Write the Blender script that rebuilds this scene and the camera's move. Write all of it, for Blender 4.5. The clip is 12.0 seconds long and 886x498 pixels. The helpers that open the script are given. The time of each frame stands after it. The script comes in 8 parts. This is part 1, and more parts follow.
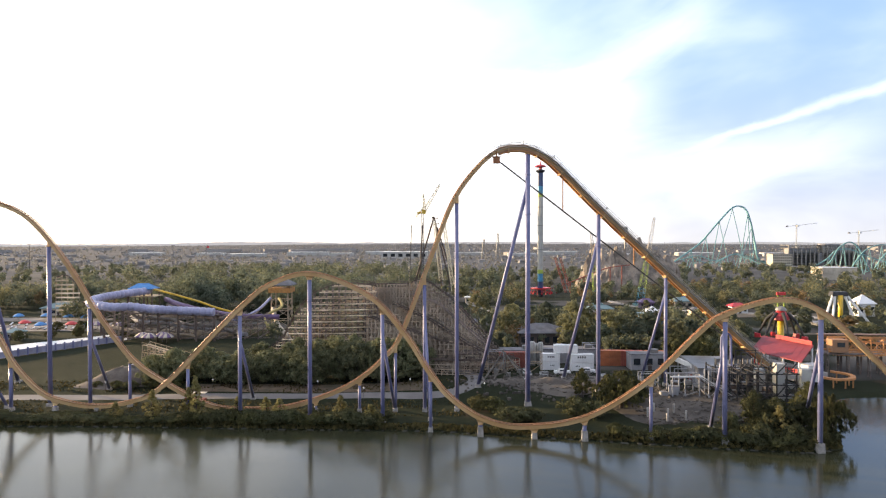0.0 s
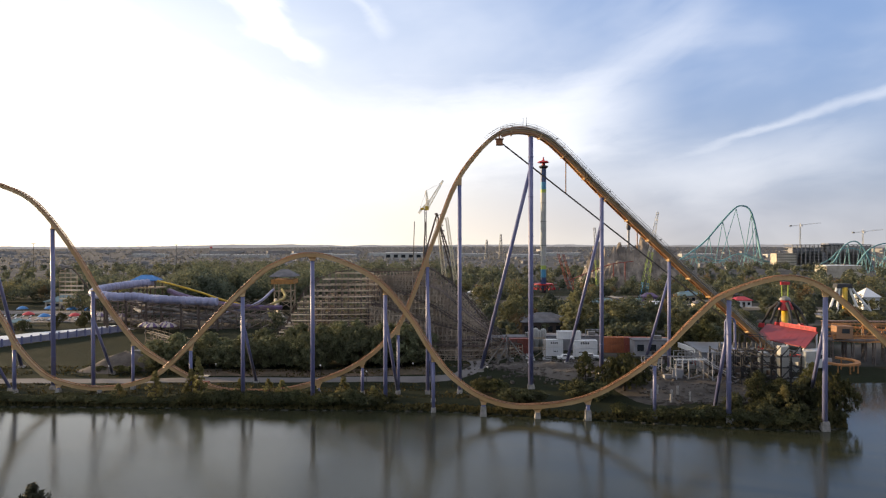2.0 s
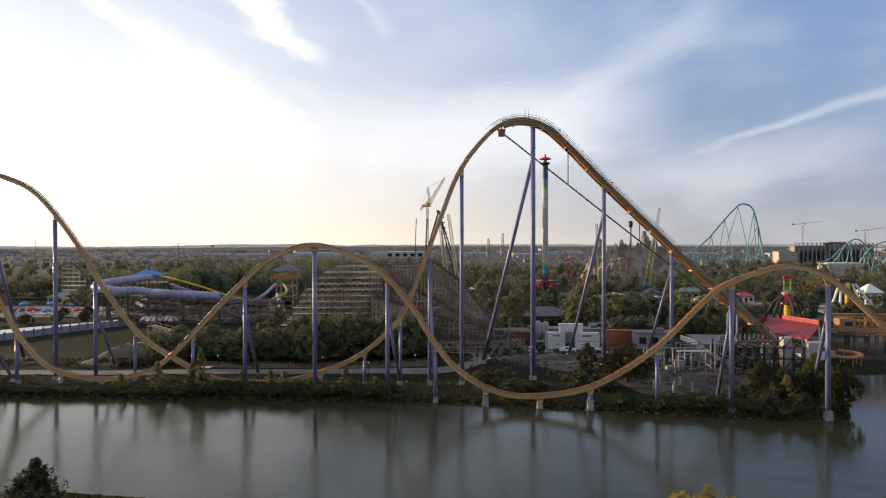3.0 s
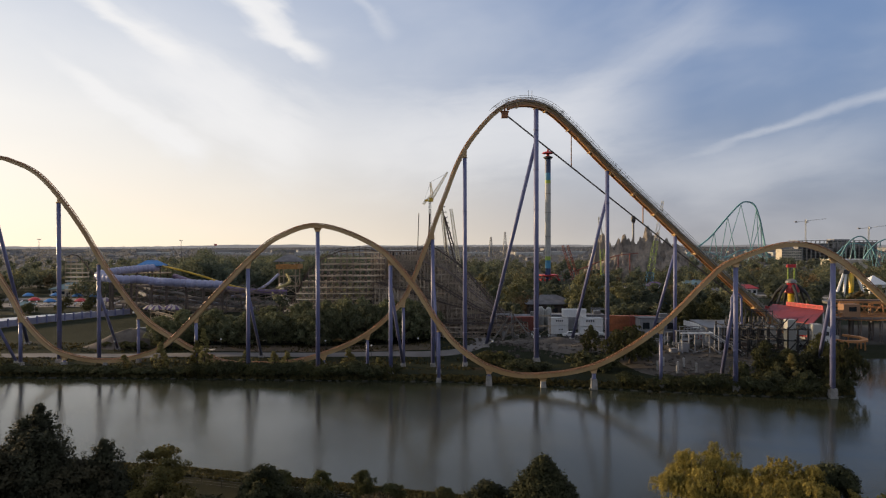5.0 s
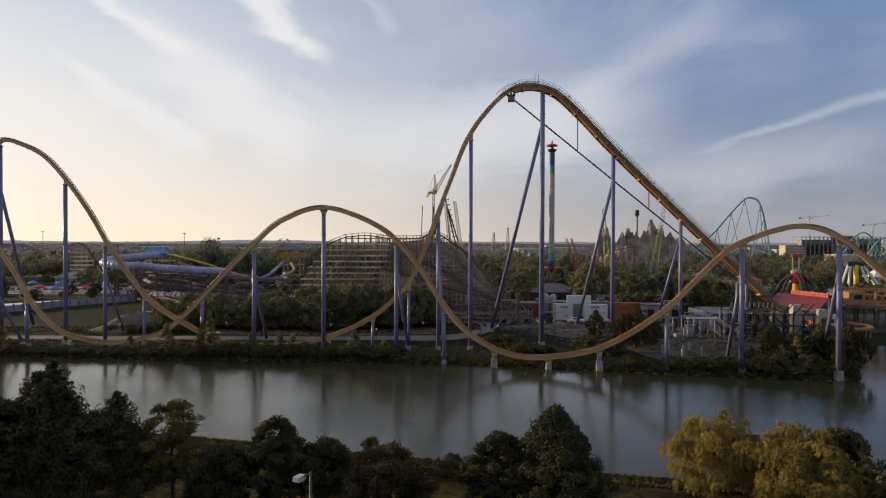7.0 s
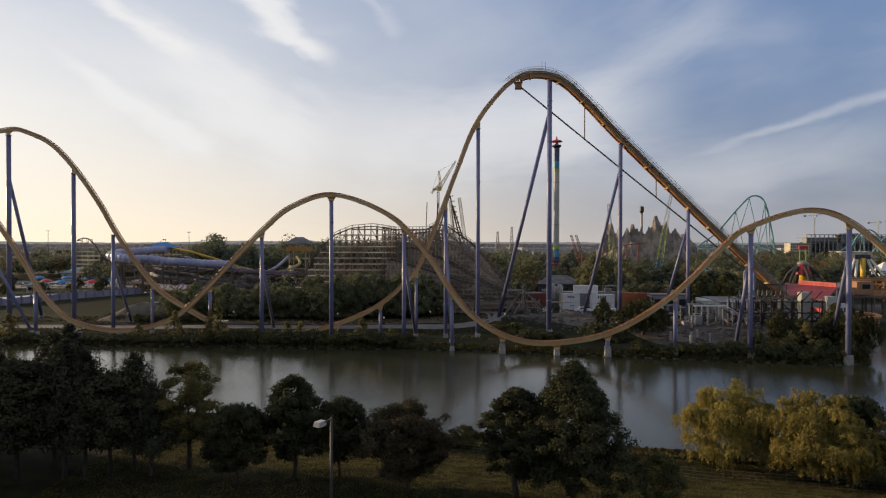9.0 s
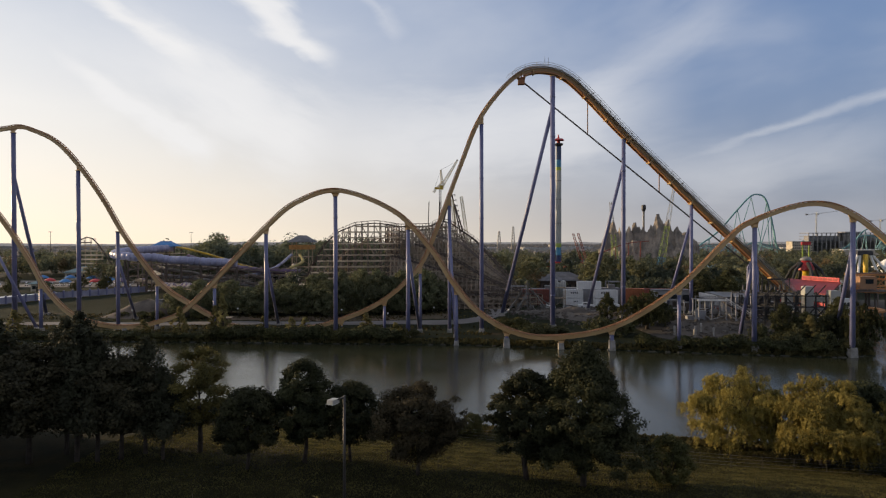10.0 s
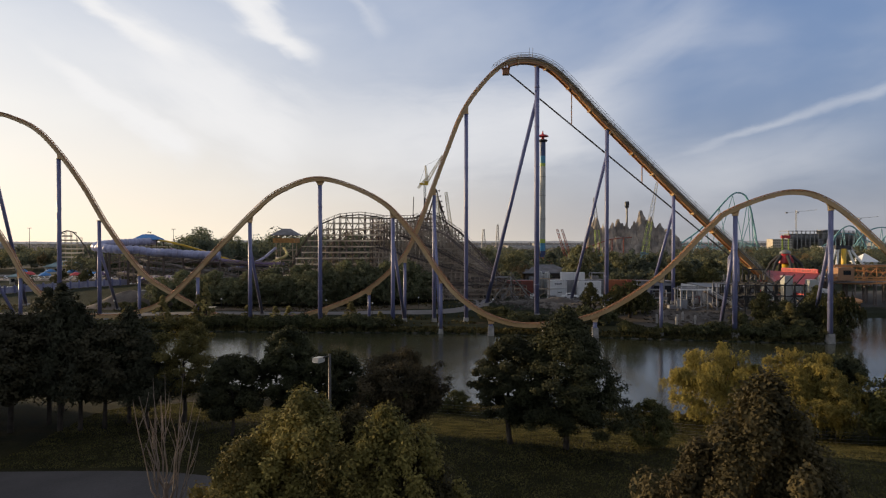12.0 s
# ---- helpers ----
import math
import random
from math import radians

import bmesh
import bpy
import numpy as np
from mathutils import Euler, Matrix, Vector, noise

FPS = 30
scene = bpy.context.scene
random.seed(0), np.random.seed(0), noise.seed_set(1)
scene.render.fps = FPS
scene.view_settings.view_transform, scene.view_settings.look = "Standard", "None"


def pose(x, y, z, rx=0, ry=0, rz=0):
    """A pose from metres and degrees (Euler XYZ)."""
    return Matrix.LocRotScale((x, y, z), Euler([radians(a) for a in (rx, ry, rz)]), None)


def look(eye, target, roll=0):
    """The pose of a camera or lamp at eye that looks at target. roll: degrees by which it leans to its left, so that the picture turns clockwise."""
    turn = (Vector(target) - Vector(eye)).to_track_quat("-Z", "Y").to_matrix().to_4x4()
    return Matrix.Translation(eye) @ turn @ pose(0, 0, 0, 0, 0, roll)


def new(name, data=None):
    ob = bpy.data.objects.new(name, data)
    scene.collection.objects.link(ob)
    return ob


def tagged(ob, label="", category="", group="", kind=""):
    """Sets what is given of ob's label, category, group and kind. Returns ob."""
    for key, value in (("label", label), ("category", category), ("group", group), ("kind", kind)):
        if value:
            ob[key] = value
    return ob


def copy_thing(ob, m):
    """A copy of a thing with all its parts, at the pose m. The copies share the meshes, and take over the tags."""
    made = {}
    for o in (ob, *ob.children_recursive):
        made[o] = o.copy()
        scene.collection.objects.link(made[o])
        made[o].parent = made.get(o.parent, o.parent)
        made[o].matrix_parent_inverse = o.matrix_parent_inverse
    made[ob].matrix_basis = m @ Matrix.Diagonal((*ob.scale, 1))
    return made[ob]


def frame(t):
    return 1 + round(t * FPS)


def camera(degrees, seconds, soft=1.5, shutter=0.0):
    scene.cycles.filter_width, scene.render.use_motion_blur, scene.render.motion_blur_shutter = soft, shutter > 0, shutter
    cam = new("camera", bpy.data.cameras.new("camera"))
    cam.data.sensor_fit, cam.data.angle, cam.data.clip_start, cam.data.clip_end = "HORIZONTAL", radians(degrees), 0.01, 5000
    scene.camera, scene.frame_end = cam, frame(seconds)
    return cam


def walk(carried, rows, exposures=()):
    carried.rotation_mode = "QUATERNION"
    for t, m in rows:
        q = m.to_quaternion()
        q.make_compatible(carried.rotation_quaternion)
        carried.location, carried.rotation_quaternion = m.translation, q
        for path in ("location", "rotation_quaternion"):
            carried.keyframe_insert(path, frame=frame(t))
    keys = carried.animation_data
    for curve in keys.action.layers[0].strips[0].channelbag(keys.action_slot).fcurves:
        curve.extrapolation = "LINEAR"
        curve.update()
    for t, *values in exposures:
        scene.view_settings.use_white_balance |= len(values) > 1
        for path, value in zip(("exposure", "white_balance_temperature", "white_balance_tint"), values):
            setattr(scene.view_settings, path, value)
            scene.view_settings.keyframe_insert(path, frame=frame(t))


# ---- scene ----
cam = camera(68.1, 12.0, 1.2)
PATH = [
    (0, (1.228, -2.484, 48.175), (1.194, -0.484, 48.145), -0.1),
    (0.5, (1.231, -2.391, 46.731), (1.194, -0.391, 46.703), -0.1),
    (1, (1.166, -2.297, 45.167), (1.127, -0.298, 45.141), -0.1),
    (1.5, (1.203, -2.309, 43.654), (1.162, -0.31, 43.632), -0.1),
    (2, (1.23, -2.41, 42.275), (1.187, -0.41, 42.256), -0.1),
    (2.5, (1.132, -2.363, 40.915), (1.087, -0.364, 40.896), -0.1),
    (3, (1.099, -2.374, 39.806), (1.051, -0.375, 39.787), -0.1),
    (5, (0.862, -2.255, 34.429), (0.807, -0.256, 34.414), -0.1),
    (5.5, (0.847, -2.233, 33.234), (0.79, -0.234, 33.218), 0.0),
    (6, (0.618, -2.4, 32.362), (0.561, -0.401, 32.341), 0.0),
    (6.5, (0.352, -2.436, 31.523), (0.294, -0.437, 31.501), 0.2),
    (7, (-0.049, -2.419, 30.684), (-0.111, -0.421, 30.66), 0.2),
    (9, (-1.155, -2.522, 27.047), (-1.227, -0.523, 27.026), 0.1),
    (9.5, (-1.537, -2.693, 26.276), (-1.611, -0.694, 26.255), 0.0),
    (10, (-1.808, -2.939, 25.62), (-1.884, -0.94, 25.601), -0.1),
    (10.5, (-1.902, -2.918, 24.838), (-1.98, -0.92, 24.82), -0.1),
    (11, (-1.909, -2.962, 24.108), (-1.989, -0.963, 24.089), -0.1),
    (11.5, (-1.861, -3.162, 23.479), (-1.934, -1.164, 23.459), -0.1),
    (12, (-1.828, -3.4, 22.977), (-1.857, -1.4, 22.955), 0.0),
]
EXPOSURES = [(0, 1.30), (0.5, 1.13), (1.0, 0.93), (1.5, 0.72), (2.0, 0.60), (2.5, 0.47), (3.0, 0.35), (5.0, 0.0), (6.0, -0.09), (9.0, -0.06), (12.0, 0.0)]
walk(cam, [(t, look(eye, target, roll)) for t, eye, target, roll in PATH], EXPOSURES)

# Grey that the hill backdrop glows with, haze included.
HILL_GLOW = (0.25, 0.24, 0.245)
# ---- world, sun ----
SKY = 0.10
BLUE, HAZE, CLOUD, GLOW, WARM = (0.195, 0.315, 0.60), (0.445, 0.425, 0.422), (0.91, 0.90, 0.90), (1.25, 1.22, 1.15), (1.27, 1.07, 0.79)
DUSK = (0.335, 0.335, 0.352)
SUN_POWER = 5.0
SUN_AZ, SUN_EL = -71.0, 11.0          # degrees from the view's +y axis (minus: to the left), above the horizon
W = bpy.data.worlds.new("world")
scene.world = W
W.use_nodes = True
WT = W.node_tree
WT.nodes.clear()


class Nodes:
    """Short hand for building node trees."""

    def __init__(self, tree):
        self.t = tree

    def add(self, kind, inputs=()):
        n = self.t.nodes.new(kind)
        for k, v in dict(inputs).items():
            self.put(n.inputs[k], v)
        return n

    def put(self, socket, v):
        if isinstance(v, bpy.types.NodeSocket):
            self.t.links.new(v, socket)
        elif isinstance(v, bpy.types.Node):
            self.t.links.new(v.outputs[0], socket)
        else:
            socket.default_value = v

    def m(self, op, a, b=0.0, c=0.0, clamp=False):
        n = self.t.nodes.new("ShaderNodeMath")
        n.operation, n.use_clamp = op, clamp
        for i, v in enumerate((a, b, c)):
            self.put(n.inputs[i], v)
        return n.outputs[0]

    def mix(self, fac, a, b, blend="MIX"):
        n = self.t.nodes.new("ShaderNodeMix")
        n.data_type, n.blend_type = "RGBA", blend
        self.put(n.inputs[0], fac)
        self.put(n.inputs[6], a)
        self.put(n.inputs[7], b)
        return n.outputs[2]

    def ramp(self, fac, lo, hi):
        n = self.t.nodes.new("ShaderNodeMapRange")
        n.interpolation_type = "SMOOTHSTEP"
        self.put(n.inputs[0], fac)
        n.inputs[1].default_value, n.inputs[2].default_value = lo, hi
        return n.outputs[0]

    def noise(self, vec, scale, detail=4.0, rough=0.55, distort=0.0):
        n = self.t.nodes.new("ShaderNodeTexNoise")
        self.put(n.inputs["Vector"], vec)
        n.inputs["Scale"].default_value, n.inputs["Detail"].default_value = scale, detail
        n.inputs["Roughness"].default_value, n.inputs["Distortion"].default_value = rough, distort
        return n.outputs[0]


def rgb(r, g, b):
    return (r, g, b, 1.0)


N = Nodes(WT)
sky = N.add("ShaderNodeTexSky")
sky.sky_type, sky.sun_disc = "NISHITA", False
sky.sun_elevation, sky.sun_rotation = radians(SUN_EL), radians(SUN_AZ)
sky.air_density, sky.dust_density, sky.ozone_density = 1.0, 1.6, 1.2
geo = N.add("ShaderNodeTexCoord")
sep = N.add("ShaderNodeSeparateXYZ", {0: geo.outputs["Generated"]})
az = N.m("ARCTAN2", sep.outputs[0], sep.outputs[1])
el = N.m("ARCSINE", sep.outputs[2])
sunward = N.m("COSINE", N.m("SUBTRACT", az, radians(SUN_AZ)))
drawn = N.m("ADD", az, N.m("MULTIPLY", el, 1.3))
flat = N.add("ShaderNodeCombineXYZ", {0: N.m("MULTIPLY", drawn, 1.0), 1: N.m("MULTIPLY", N.m("SUBTRACT", el, N.m("MULTIPLY", az, 0.25)), 2.4)})
wisp = N.noise(flat, 3.2, 4.0, 0.5, 0.35)
fine = N.noise(flat, 13.0, 5.0, 0.6, 0.4)


def streak(a0, e0, a1, e1, w0, w1, fade, bend):
    """A feathered band of cirrus from one direction to another (degrees), w0 wide at its start and w1 at its end, combed along its length."""
    la, le = a1 - a0, e1 - e0
    ln = math.hypot(la, le)
    ca, ce = la / ln, le / ln
    da = N.m("SUBTRACT", az, radians(a0))
    de = N.m("SUBTRACT", el, radians(e0))
    along = N.m("DIVIDE", N.m("ADD", N.m("MULTIPLY", da, ca), N.m("MULTIPLY", de, ce)), radians(ln))
    across = N.m("ADD", N.m("MULTIPLY", da, -ce), N.m("MULTIPLY", de, ca))
    comb = N.add("ShaderNodeCombineXYZ", {0: N.m("MULTIPLY", along, ln * 0.12), 1: N.m("MULTIPLY", across, 26.0), 2: a0})
    hair = N.noise(comb.outputs[0], 1.6, 6.0, 0.62, 0.5)
    wide = N.m("MAXIMUM", N.m("ADD", radians(w0), N.m("MULTIPLY", along, radians(w1 - w0))), radians(0.25))
    across = N.m("ADD", across, N.m("ADD", N.m("MULTIPLY", N.m("SUBTRACT", wisp, 0.5), radians(bend)), N.m("MULTIPLY", N.m("SUBTRACT", fine, 0.5), radians(bend * 0.3))))
    rel = N.m("ADD", N.m("DIVIDE", N.m("ABSOLUTE", across), wide), N.m("MULTIPLY", N.m("SUBTRACT", hair, 0.5), 1.3))
    body = N.ramp(rel, 1.15, 0.0)
    ends = N.m("MULTIPLY", N.ramp(along, -0.35, fade), N.ramp(along, 1.08, 0.9 - fade * 0.4))
    return N.m("MULTIPLY", N.m("MULTIPLY", body, ends), N.m("ADD", 0.35, N.m("MULTIPLY", hair, 1.1)))


low = N.m("SUBTRACT", 1.0, N.m("ABSOLUTE", sep.outputs[2]), clamp=True)
haze = N.m("POWER", low, 7.0)
glow = N.m("MULTIPLY", N.m("POWER", N.m("MAXIMUM", sunward, 0.0), 1.05), N.m("POWER", low, 2.0))
scaled = N.add("ShaderNodeVectorMath", {0: sky.outputs[0], 1: (SKY, SKY, SKY)})
scaled.operation = "MULTIPLY"
base = N.mix(0.65, scaled.outputs[0], rgb(*BLUE))
base = N.mix(N.m("MULTIPLY", haze, 0.95), base, N.mix(N.ramp(sunward, -0.35, 0.45), rgb(*DUSK), rgb(*HAZE)))
veil = N.m("MULTIPLY", N.ramp(wisp, 0.35, 0.8), 0.20)
base = N.mix(veil, base, rgb(*CLOUD))
base = N.mix(N.m("MULTIPLY", glow, 1.1, clamp=True), base, N.mix(haze, rgb(*GLOW), rgb(*WARM)))
CIRRUS = (
    (-22.5, 23.4, -11.9, 15.0, 2.2, 1.15, 0.15, 0.95), (-20.5, 21.3, -13.4, 15.6, 0.8, 0.7, 0.2, 0.5), (-33.2, 19.8, -22.5, 14.4, 0.7, 1.3, 0.2, 0.95), (-27.0, 17.6, -17.0, 11.8, 1.6, 2.6, 0.3, 0.5),
    (-30.5, 12.9, -21.5, 6.8, 0.8, 1.9, 0.15, 1.0), (-26.5, 14.4, -12.0, 7.5, 2.6, 5.0, 0.35, 0.75), (21.0, 7.8, 37.5, 12.1, 0.3, 0.75, 0.3, 0.28), (7.0, 10.3, 23.5, 20.0, 1.8, 2.4, 0.35, 0.22),
    (-8.0, 8.0, 18.0, 11.5, 5.0, 4.0, 0.4, 0.38), (-9.5, 21.0, -6.0, 17.0, 0.6, 1.3, 0.3, 0.22), (-14.0, 9.0, 14.0, 9.5, 4.0, 5.0, 0.4, 0.35), (12.0, 5.0, 34.0, 7.5, 2.2, 2.6, 0.35, 0.22),
)
for row in CIRRUS:
    s, amount = streak(*row[:7], 4.5 if row[0] < -5 else 2.5), row[7]
    base = N.mix(N.m("MINIMUM", N.m("MULTIPLY", s, amount), 0.8), base, rgb(*CLOUD))
# Unseen sky behind and overhead brightened and warmed as added fill light.
away = N.m("ADD", 1.0, N.m("MULTIPLY", N.ramp(sunward, -0.3, -0.9), 0.35))
high = N.m("ADD", 1.0, N.m("MULTIPLY", N.ramp(sep.outputs[2], 0.38, 0.8), 0.05))
fill_gain = N.m("MULTIPLY", away, high)
unseen_fill = N.m("MAXIMUM", N.ramp(sunward, -0.35, -0.8), N.ramp(sep.outputs[2], 0.38, 0.75))
base = N.mix(1.0, base, N.add("ShaderNodeCombineXYZ", {0: fill_gain, 1: fill_gain, 2: fill_gain}).outputs[0], "MULTIPLY")
base = N.mix(N.m("MULTIPLY", unseen_fill, 0.6), base, rgb(0.50, 0.46, 0.43))
bg = N.add("ShaderNodeBackground", {"Color": base, "Strength": 1.0})
N.add("ShaderNodeOutputWorld", {"Surface": bg.outputs[0]})

sun = new("sun", bpy.data.lights.new("sun", "SUN"))
sun.data.energy, sun.data.angle, sun.data.color = SUN_POWER, radians(0.6), (1.0, 0.72, 0.42)
sun.matrix_world = look((0, 0, 0), (-math.sin(radians(SUN_AZ)) * math.cos(radians(SUN_EL)), -math.cos(radians(SUN_AZ)) * math.cos(radians(SUN_EL)), -math.sin(radians(SUN_EL))))
sun.location = (-300, 200, 120)

# ---- materials ----
def mat(name, col, rough=0.6, metal=0.0, var=0.25, scale=1.0, fine=8.0, bump=0.15, col2=None, streaks=0.0):
    """A painted, wooden, stone or metal surface: colour varied at two scales, wear, fine relief."""
    m = bpy.data.materials.new(name)
    m.use_nodes = True
    t = m.node_tree
    n = Nodes(t)
    b = t.nodes["Principled BSDF"]
    co = n.add("ShaderNodeTexCoord").outputs["Object"]
    big = n.noise(co, scale, 3.0)
    small = n.noise(co, scale * fine, 4.0, 0.65)
    c2 = col2 or tuple(c * (1 - var * 1.4) for c in col)
    c = n.mix(n.ramp(big, 0.35, 0.68), rgb(*col), rgb(*c2))
    c = n.mix(n.m("MULTIPLY", n.ramp(small, 0.45, 0.75), var), c, rgb(*[v * 0.45 for v in col]))
    if streaks:
        st = n.add("ShaderNodeMapping", {"Vector": co, "Scale": (3.0, 3.0, 0.15)})
        c = n.mix(n.m("MULTIPLY", n.ramp(n.noise(st.outputs[0], 1.0, 5.0), 0.5, 0.75), streaks), c, rgb(*[v * 0.35 for v in col]))
    inf = n.add("ShaderNodeObjectInfo")
    hs = n.add("ShaderNodeHueSaturation", {"Color": c, "Value": n.m("ADD", 1 - var * 0.3, n.m("MULTIPLY", inf.outputs["Random"], var * 0.6))})
    n.put(b.inputs["Base Color"], hs.outputs[0])
    n.put(b.inputs["Roughness"], n.m("ADD", rough - 0.08, n.m("MULTIPLY", small, 0.16)))
    b.inputs["Metallic"].default_value = metal
    if bump:
        bp = n.add("ShaderNodeBump", {"Height": small, "Strength": bump, "Distance": 0.05})
        n.put(b.inputs["Normal"], bp.outputs[0])
    return m


def leafmat(name, dark, light, trans=0.22, far=False):
    """Leaves: each leaf its own shade, some light coming through."""
    m = bpy.data.materials.new(name)
    m.use_nodes = True
    t = m.node_tree
    t.nodes.clear()
    n = Nodes(t)
    g = n.add("ShaderNodeNewGeometry")
    inf = n.add("ShaderNodeObjectInfo")
    co = n.add("ShaderNodeTexCoord").outputs["Object"]
    pat = n.noise(co, 0.13 if far else 0.5, 2.0)
    f = n.m("ADD", n.m("MULTIPLY", g.outputs["Random Per Island"], 0.3 if far else 0.5), n.m("MULTIPLY", n.ramp(pat, 0.36, 0.64), 0.7 if far else 0.5))
    c = n.mix(f, rgb(*dark), rgb(*light))
    hs = n.add("ShaderNodeHueSaturation", {"Color": c, "Hue": n.m("ADD", 0.494, n.m("MULTIPLY", inf.outputs["Random"], 0.012)), "Value": n.m("ADD", 0.85, n.m("MULTIPLY", inf.outputs["Random"], 0.3))})
    d = n.add("ShaderNodeBsdfPrincipled", {"Base Color": hs.outputs[0], "Roughness": 0.75, "Specular IOR Level": 0.15})
    tr = n.add("ShaderNodeBsdfTranslucent", {"Color": hs.outputs[0]})
    mx = n.add("ShaderNodeMixShader", {0: trans, 1: d.outputs[0], 2: tr.outputs[0]})
    n.add("ShaderNodeOutputMaterial", {"Surface": mx.outputs[0]})
    return m


M_TRACK = mat("ochre_track_paint", (0.50, 0.345, 0.17), 0.45, 0.0, 0.22, 0.12, 10, 0.05, (0.43, 0.265, 0.11))
M_RAIL = mat("worn_rail_paint", (0.42, 0.215, 0.105), 0.4, 0.1, 0.2, 0.2, 10, 0.05)
M_LIFT = mat("rusty_orange_lift_paint", (0.52, 0.26, 0.08), 0.5, 0.0, 0.3, 0.15, 10, 0.1, (0.26, 0.10, 0.03))
M_LIFTDARK = mat("rust_brown_lift_paint", (0.34, 0.185, 0.095), 0.55, 0, 0.3, 0.15, 10, 0.1, (0.22, 0.12, 0.065))
M_SUPPORT = mat("lavender_blue_support_paint", (0.15, 0.16, 0.275), 0.42, 0.0, 0.2, 0.15, 12, 0.05, (0.105, 0.115, 0.23))
M_CONCRETE = mat("weathered_concrete", (0.36, 0.34, 0.31), 0.85, 0, 0.3, 0.6, 10, 0.4, streaks=0.4)
M_CATWALK = mat("galvanised_walkway", (0.34, 0.31, 0.26), 0.5, 0.5, 0.25, 0.4, 10, 0.1)
M_GALV = mat("pale_galvanised_steel", (0.46, 0.44, 0.40), 0.55, 0, 0.25, 0.4, 10, 0.1)
M_DARKSTEEL = mat("dark_steel", (0.05, 0.05, 0.055), 0.5, 0.4, 0.3, 0.4, 10, 0.1)
M_WOOD = mat("weathered_coaster_timber", (0.44, 0.35, 0.24), 0.8, 0, 0.3, 0.1, 30, 0.3, (0.27, 0.215, 0.15))
M_BENT = mat("brown_trestle_timber", (0.42, 0.345, 0.26), 0.8, 0, 0.3, 0.1, 30, 0.3, (0.24, 0.19, 0.145))
M_SCAFFOLD = mat("brown_scaffold_timber", (0.19, 0.15, 0.125), 0.8, 0, 0.35, 0.2, 20, 0.3, (0.10, 0.08, 0.07))
# Ledger timber paled: the low sun on the boards is put into the colour.
M_SUNLITWOOD = mat("sunlit_ledger_timber", (0.76, 0.64, 0.46), 0.8, 0, 0.3, 0.1, 30, 0.3, (0.33, 0.26, 0.175))
M_WOODDARK = mat("dark_stained_timber", (0.10, 0.075, 0.06), 0.8, 0, 0.35, 0.2, 20, 0.3)
M_TUBE = mat("lavender_fibreglass", (0.29, 0.30, 0.44), 0.35, 0, 0.15, 0.15, 10, 0.05)
M_YELLOW = mat("yellow_paint", (0.62, 0.40, 0.03), 0.4, 0, 0.2, 0.3, 10, 0.05)
M_MUSTARD = mat("faded_yellow_fibreglass", (0.40, 0.33, 0.12), 0.5, 0, 0.25, 0.3, 10, 0.05)
M_RED = mat("red_paint", (0.50, 0.03, 0.035), 0.45, 0, 0.2, 0.3, 10, 0.05)
M_REDROOF = mat("red_metal_roof", (0.21, 0.016, 0.02), 0.62, 0, 0.2, 0.12, 14, 0.1)
M_BLUE = mat("sky_blue_canvas", (0.06, 0.22, 0.50), 0.7, 0, 0.2, 0.4, 10, 0.15)
M_WHITE = mat("white_paint", (0.72, 0.72, 0.70), 0.5, 0, 0.12, 0.15, 12, 0.08, streaks=0.25)
M_CREAM = mat("cream_stucco", (0.52, 0.46, 0.36), 0.8, 0, 0.2, 0.2, 12, 0.2, streaks=0.2)
M_GREYWALL = mat("grey_wall", (0.30, 0.30, 0.31), 0.8, 0, 0.25, 0.2, 12, 0.2, streaks=0.3)
M_GREYROOF = mat("grey_shingle_roof", (0.14, 0.14, 0.15), 0.8, 0, 0.3, 0.3, 14, 0.3)
M_TEALROOF = mat("pale_teal_roof", (0.16, 0.25, 0.26), 0.6, 0, 0.25, 0.2, 14, 0.15)
M_RUST = mat("red_oxide_container", (0.27, 0.07, 0.045), 0.6, 0, 0.3, 0.3, 12, 0.15, streaks=0.4)
M_ORANGE = mat("orange_container", (0.42, 0.13, 0.045), 0.6, 0, 0.3, 0.3, 12, 0.15, streaks=0.4)
M_TEAL = mat("teal_steel_paint", (0.17, 0.345, 0.355), 0.5, 0, 0.2, 0.05, 10, 0.0)
M_BROWNTRACK = mat("orange_brown_steel", (0.55, 0.25, 0.085), 0.55, 0, 0.3, 0.15, 12, 0.1)
M_BROWNROOF = mat("brown_board_roof", (0.17, 0.105, 0.075), 0.8, 0, 0.3, 0.2, 16, 0.2)
M_OLDWOOD = mat("grey_weathered_boards", (0.17, 0.155, 0.135), 0.85, 0, 0.35, 0.3, 20, 0.3)
# Yellow paled so that the glare of the low sun is in the paint.
M_SUNLIT = mat("sunlit_yellow_paint", (0.80, 0.69, 0.46), 0.45, 0, 0.2, 0.2, 10, 0.05)
M_ROCK = mat("mountain_rock", (0.36, 0.30, 0.235), 0.9, 0, 0.5, 0.12, 9, 1.0, (0.15, 0.13, 0.11))
M_EDGE = mat("mossy_edging_stone", (0.07, 0.068, 0.055), 0.9, 0, 0.4, 0.5, 9, 0.6)
M_POLE = mat("dark_brown_pole_paint", (0.055, 0.05, 0.045), 0.5, 0.2, 0.2, 0.5, 8, 0.05)
M_RUBBLE = mat("grey_rubble", (0.105, 0.090, 0.074), 0.9, 0, 0.4, 0.15, 9, 0.8)
M_BLACK = mat("matt_black_paint", (0.014, 0.014, 0.015), 0.6, 0, 0.2, 0.5, 8, 0.05)
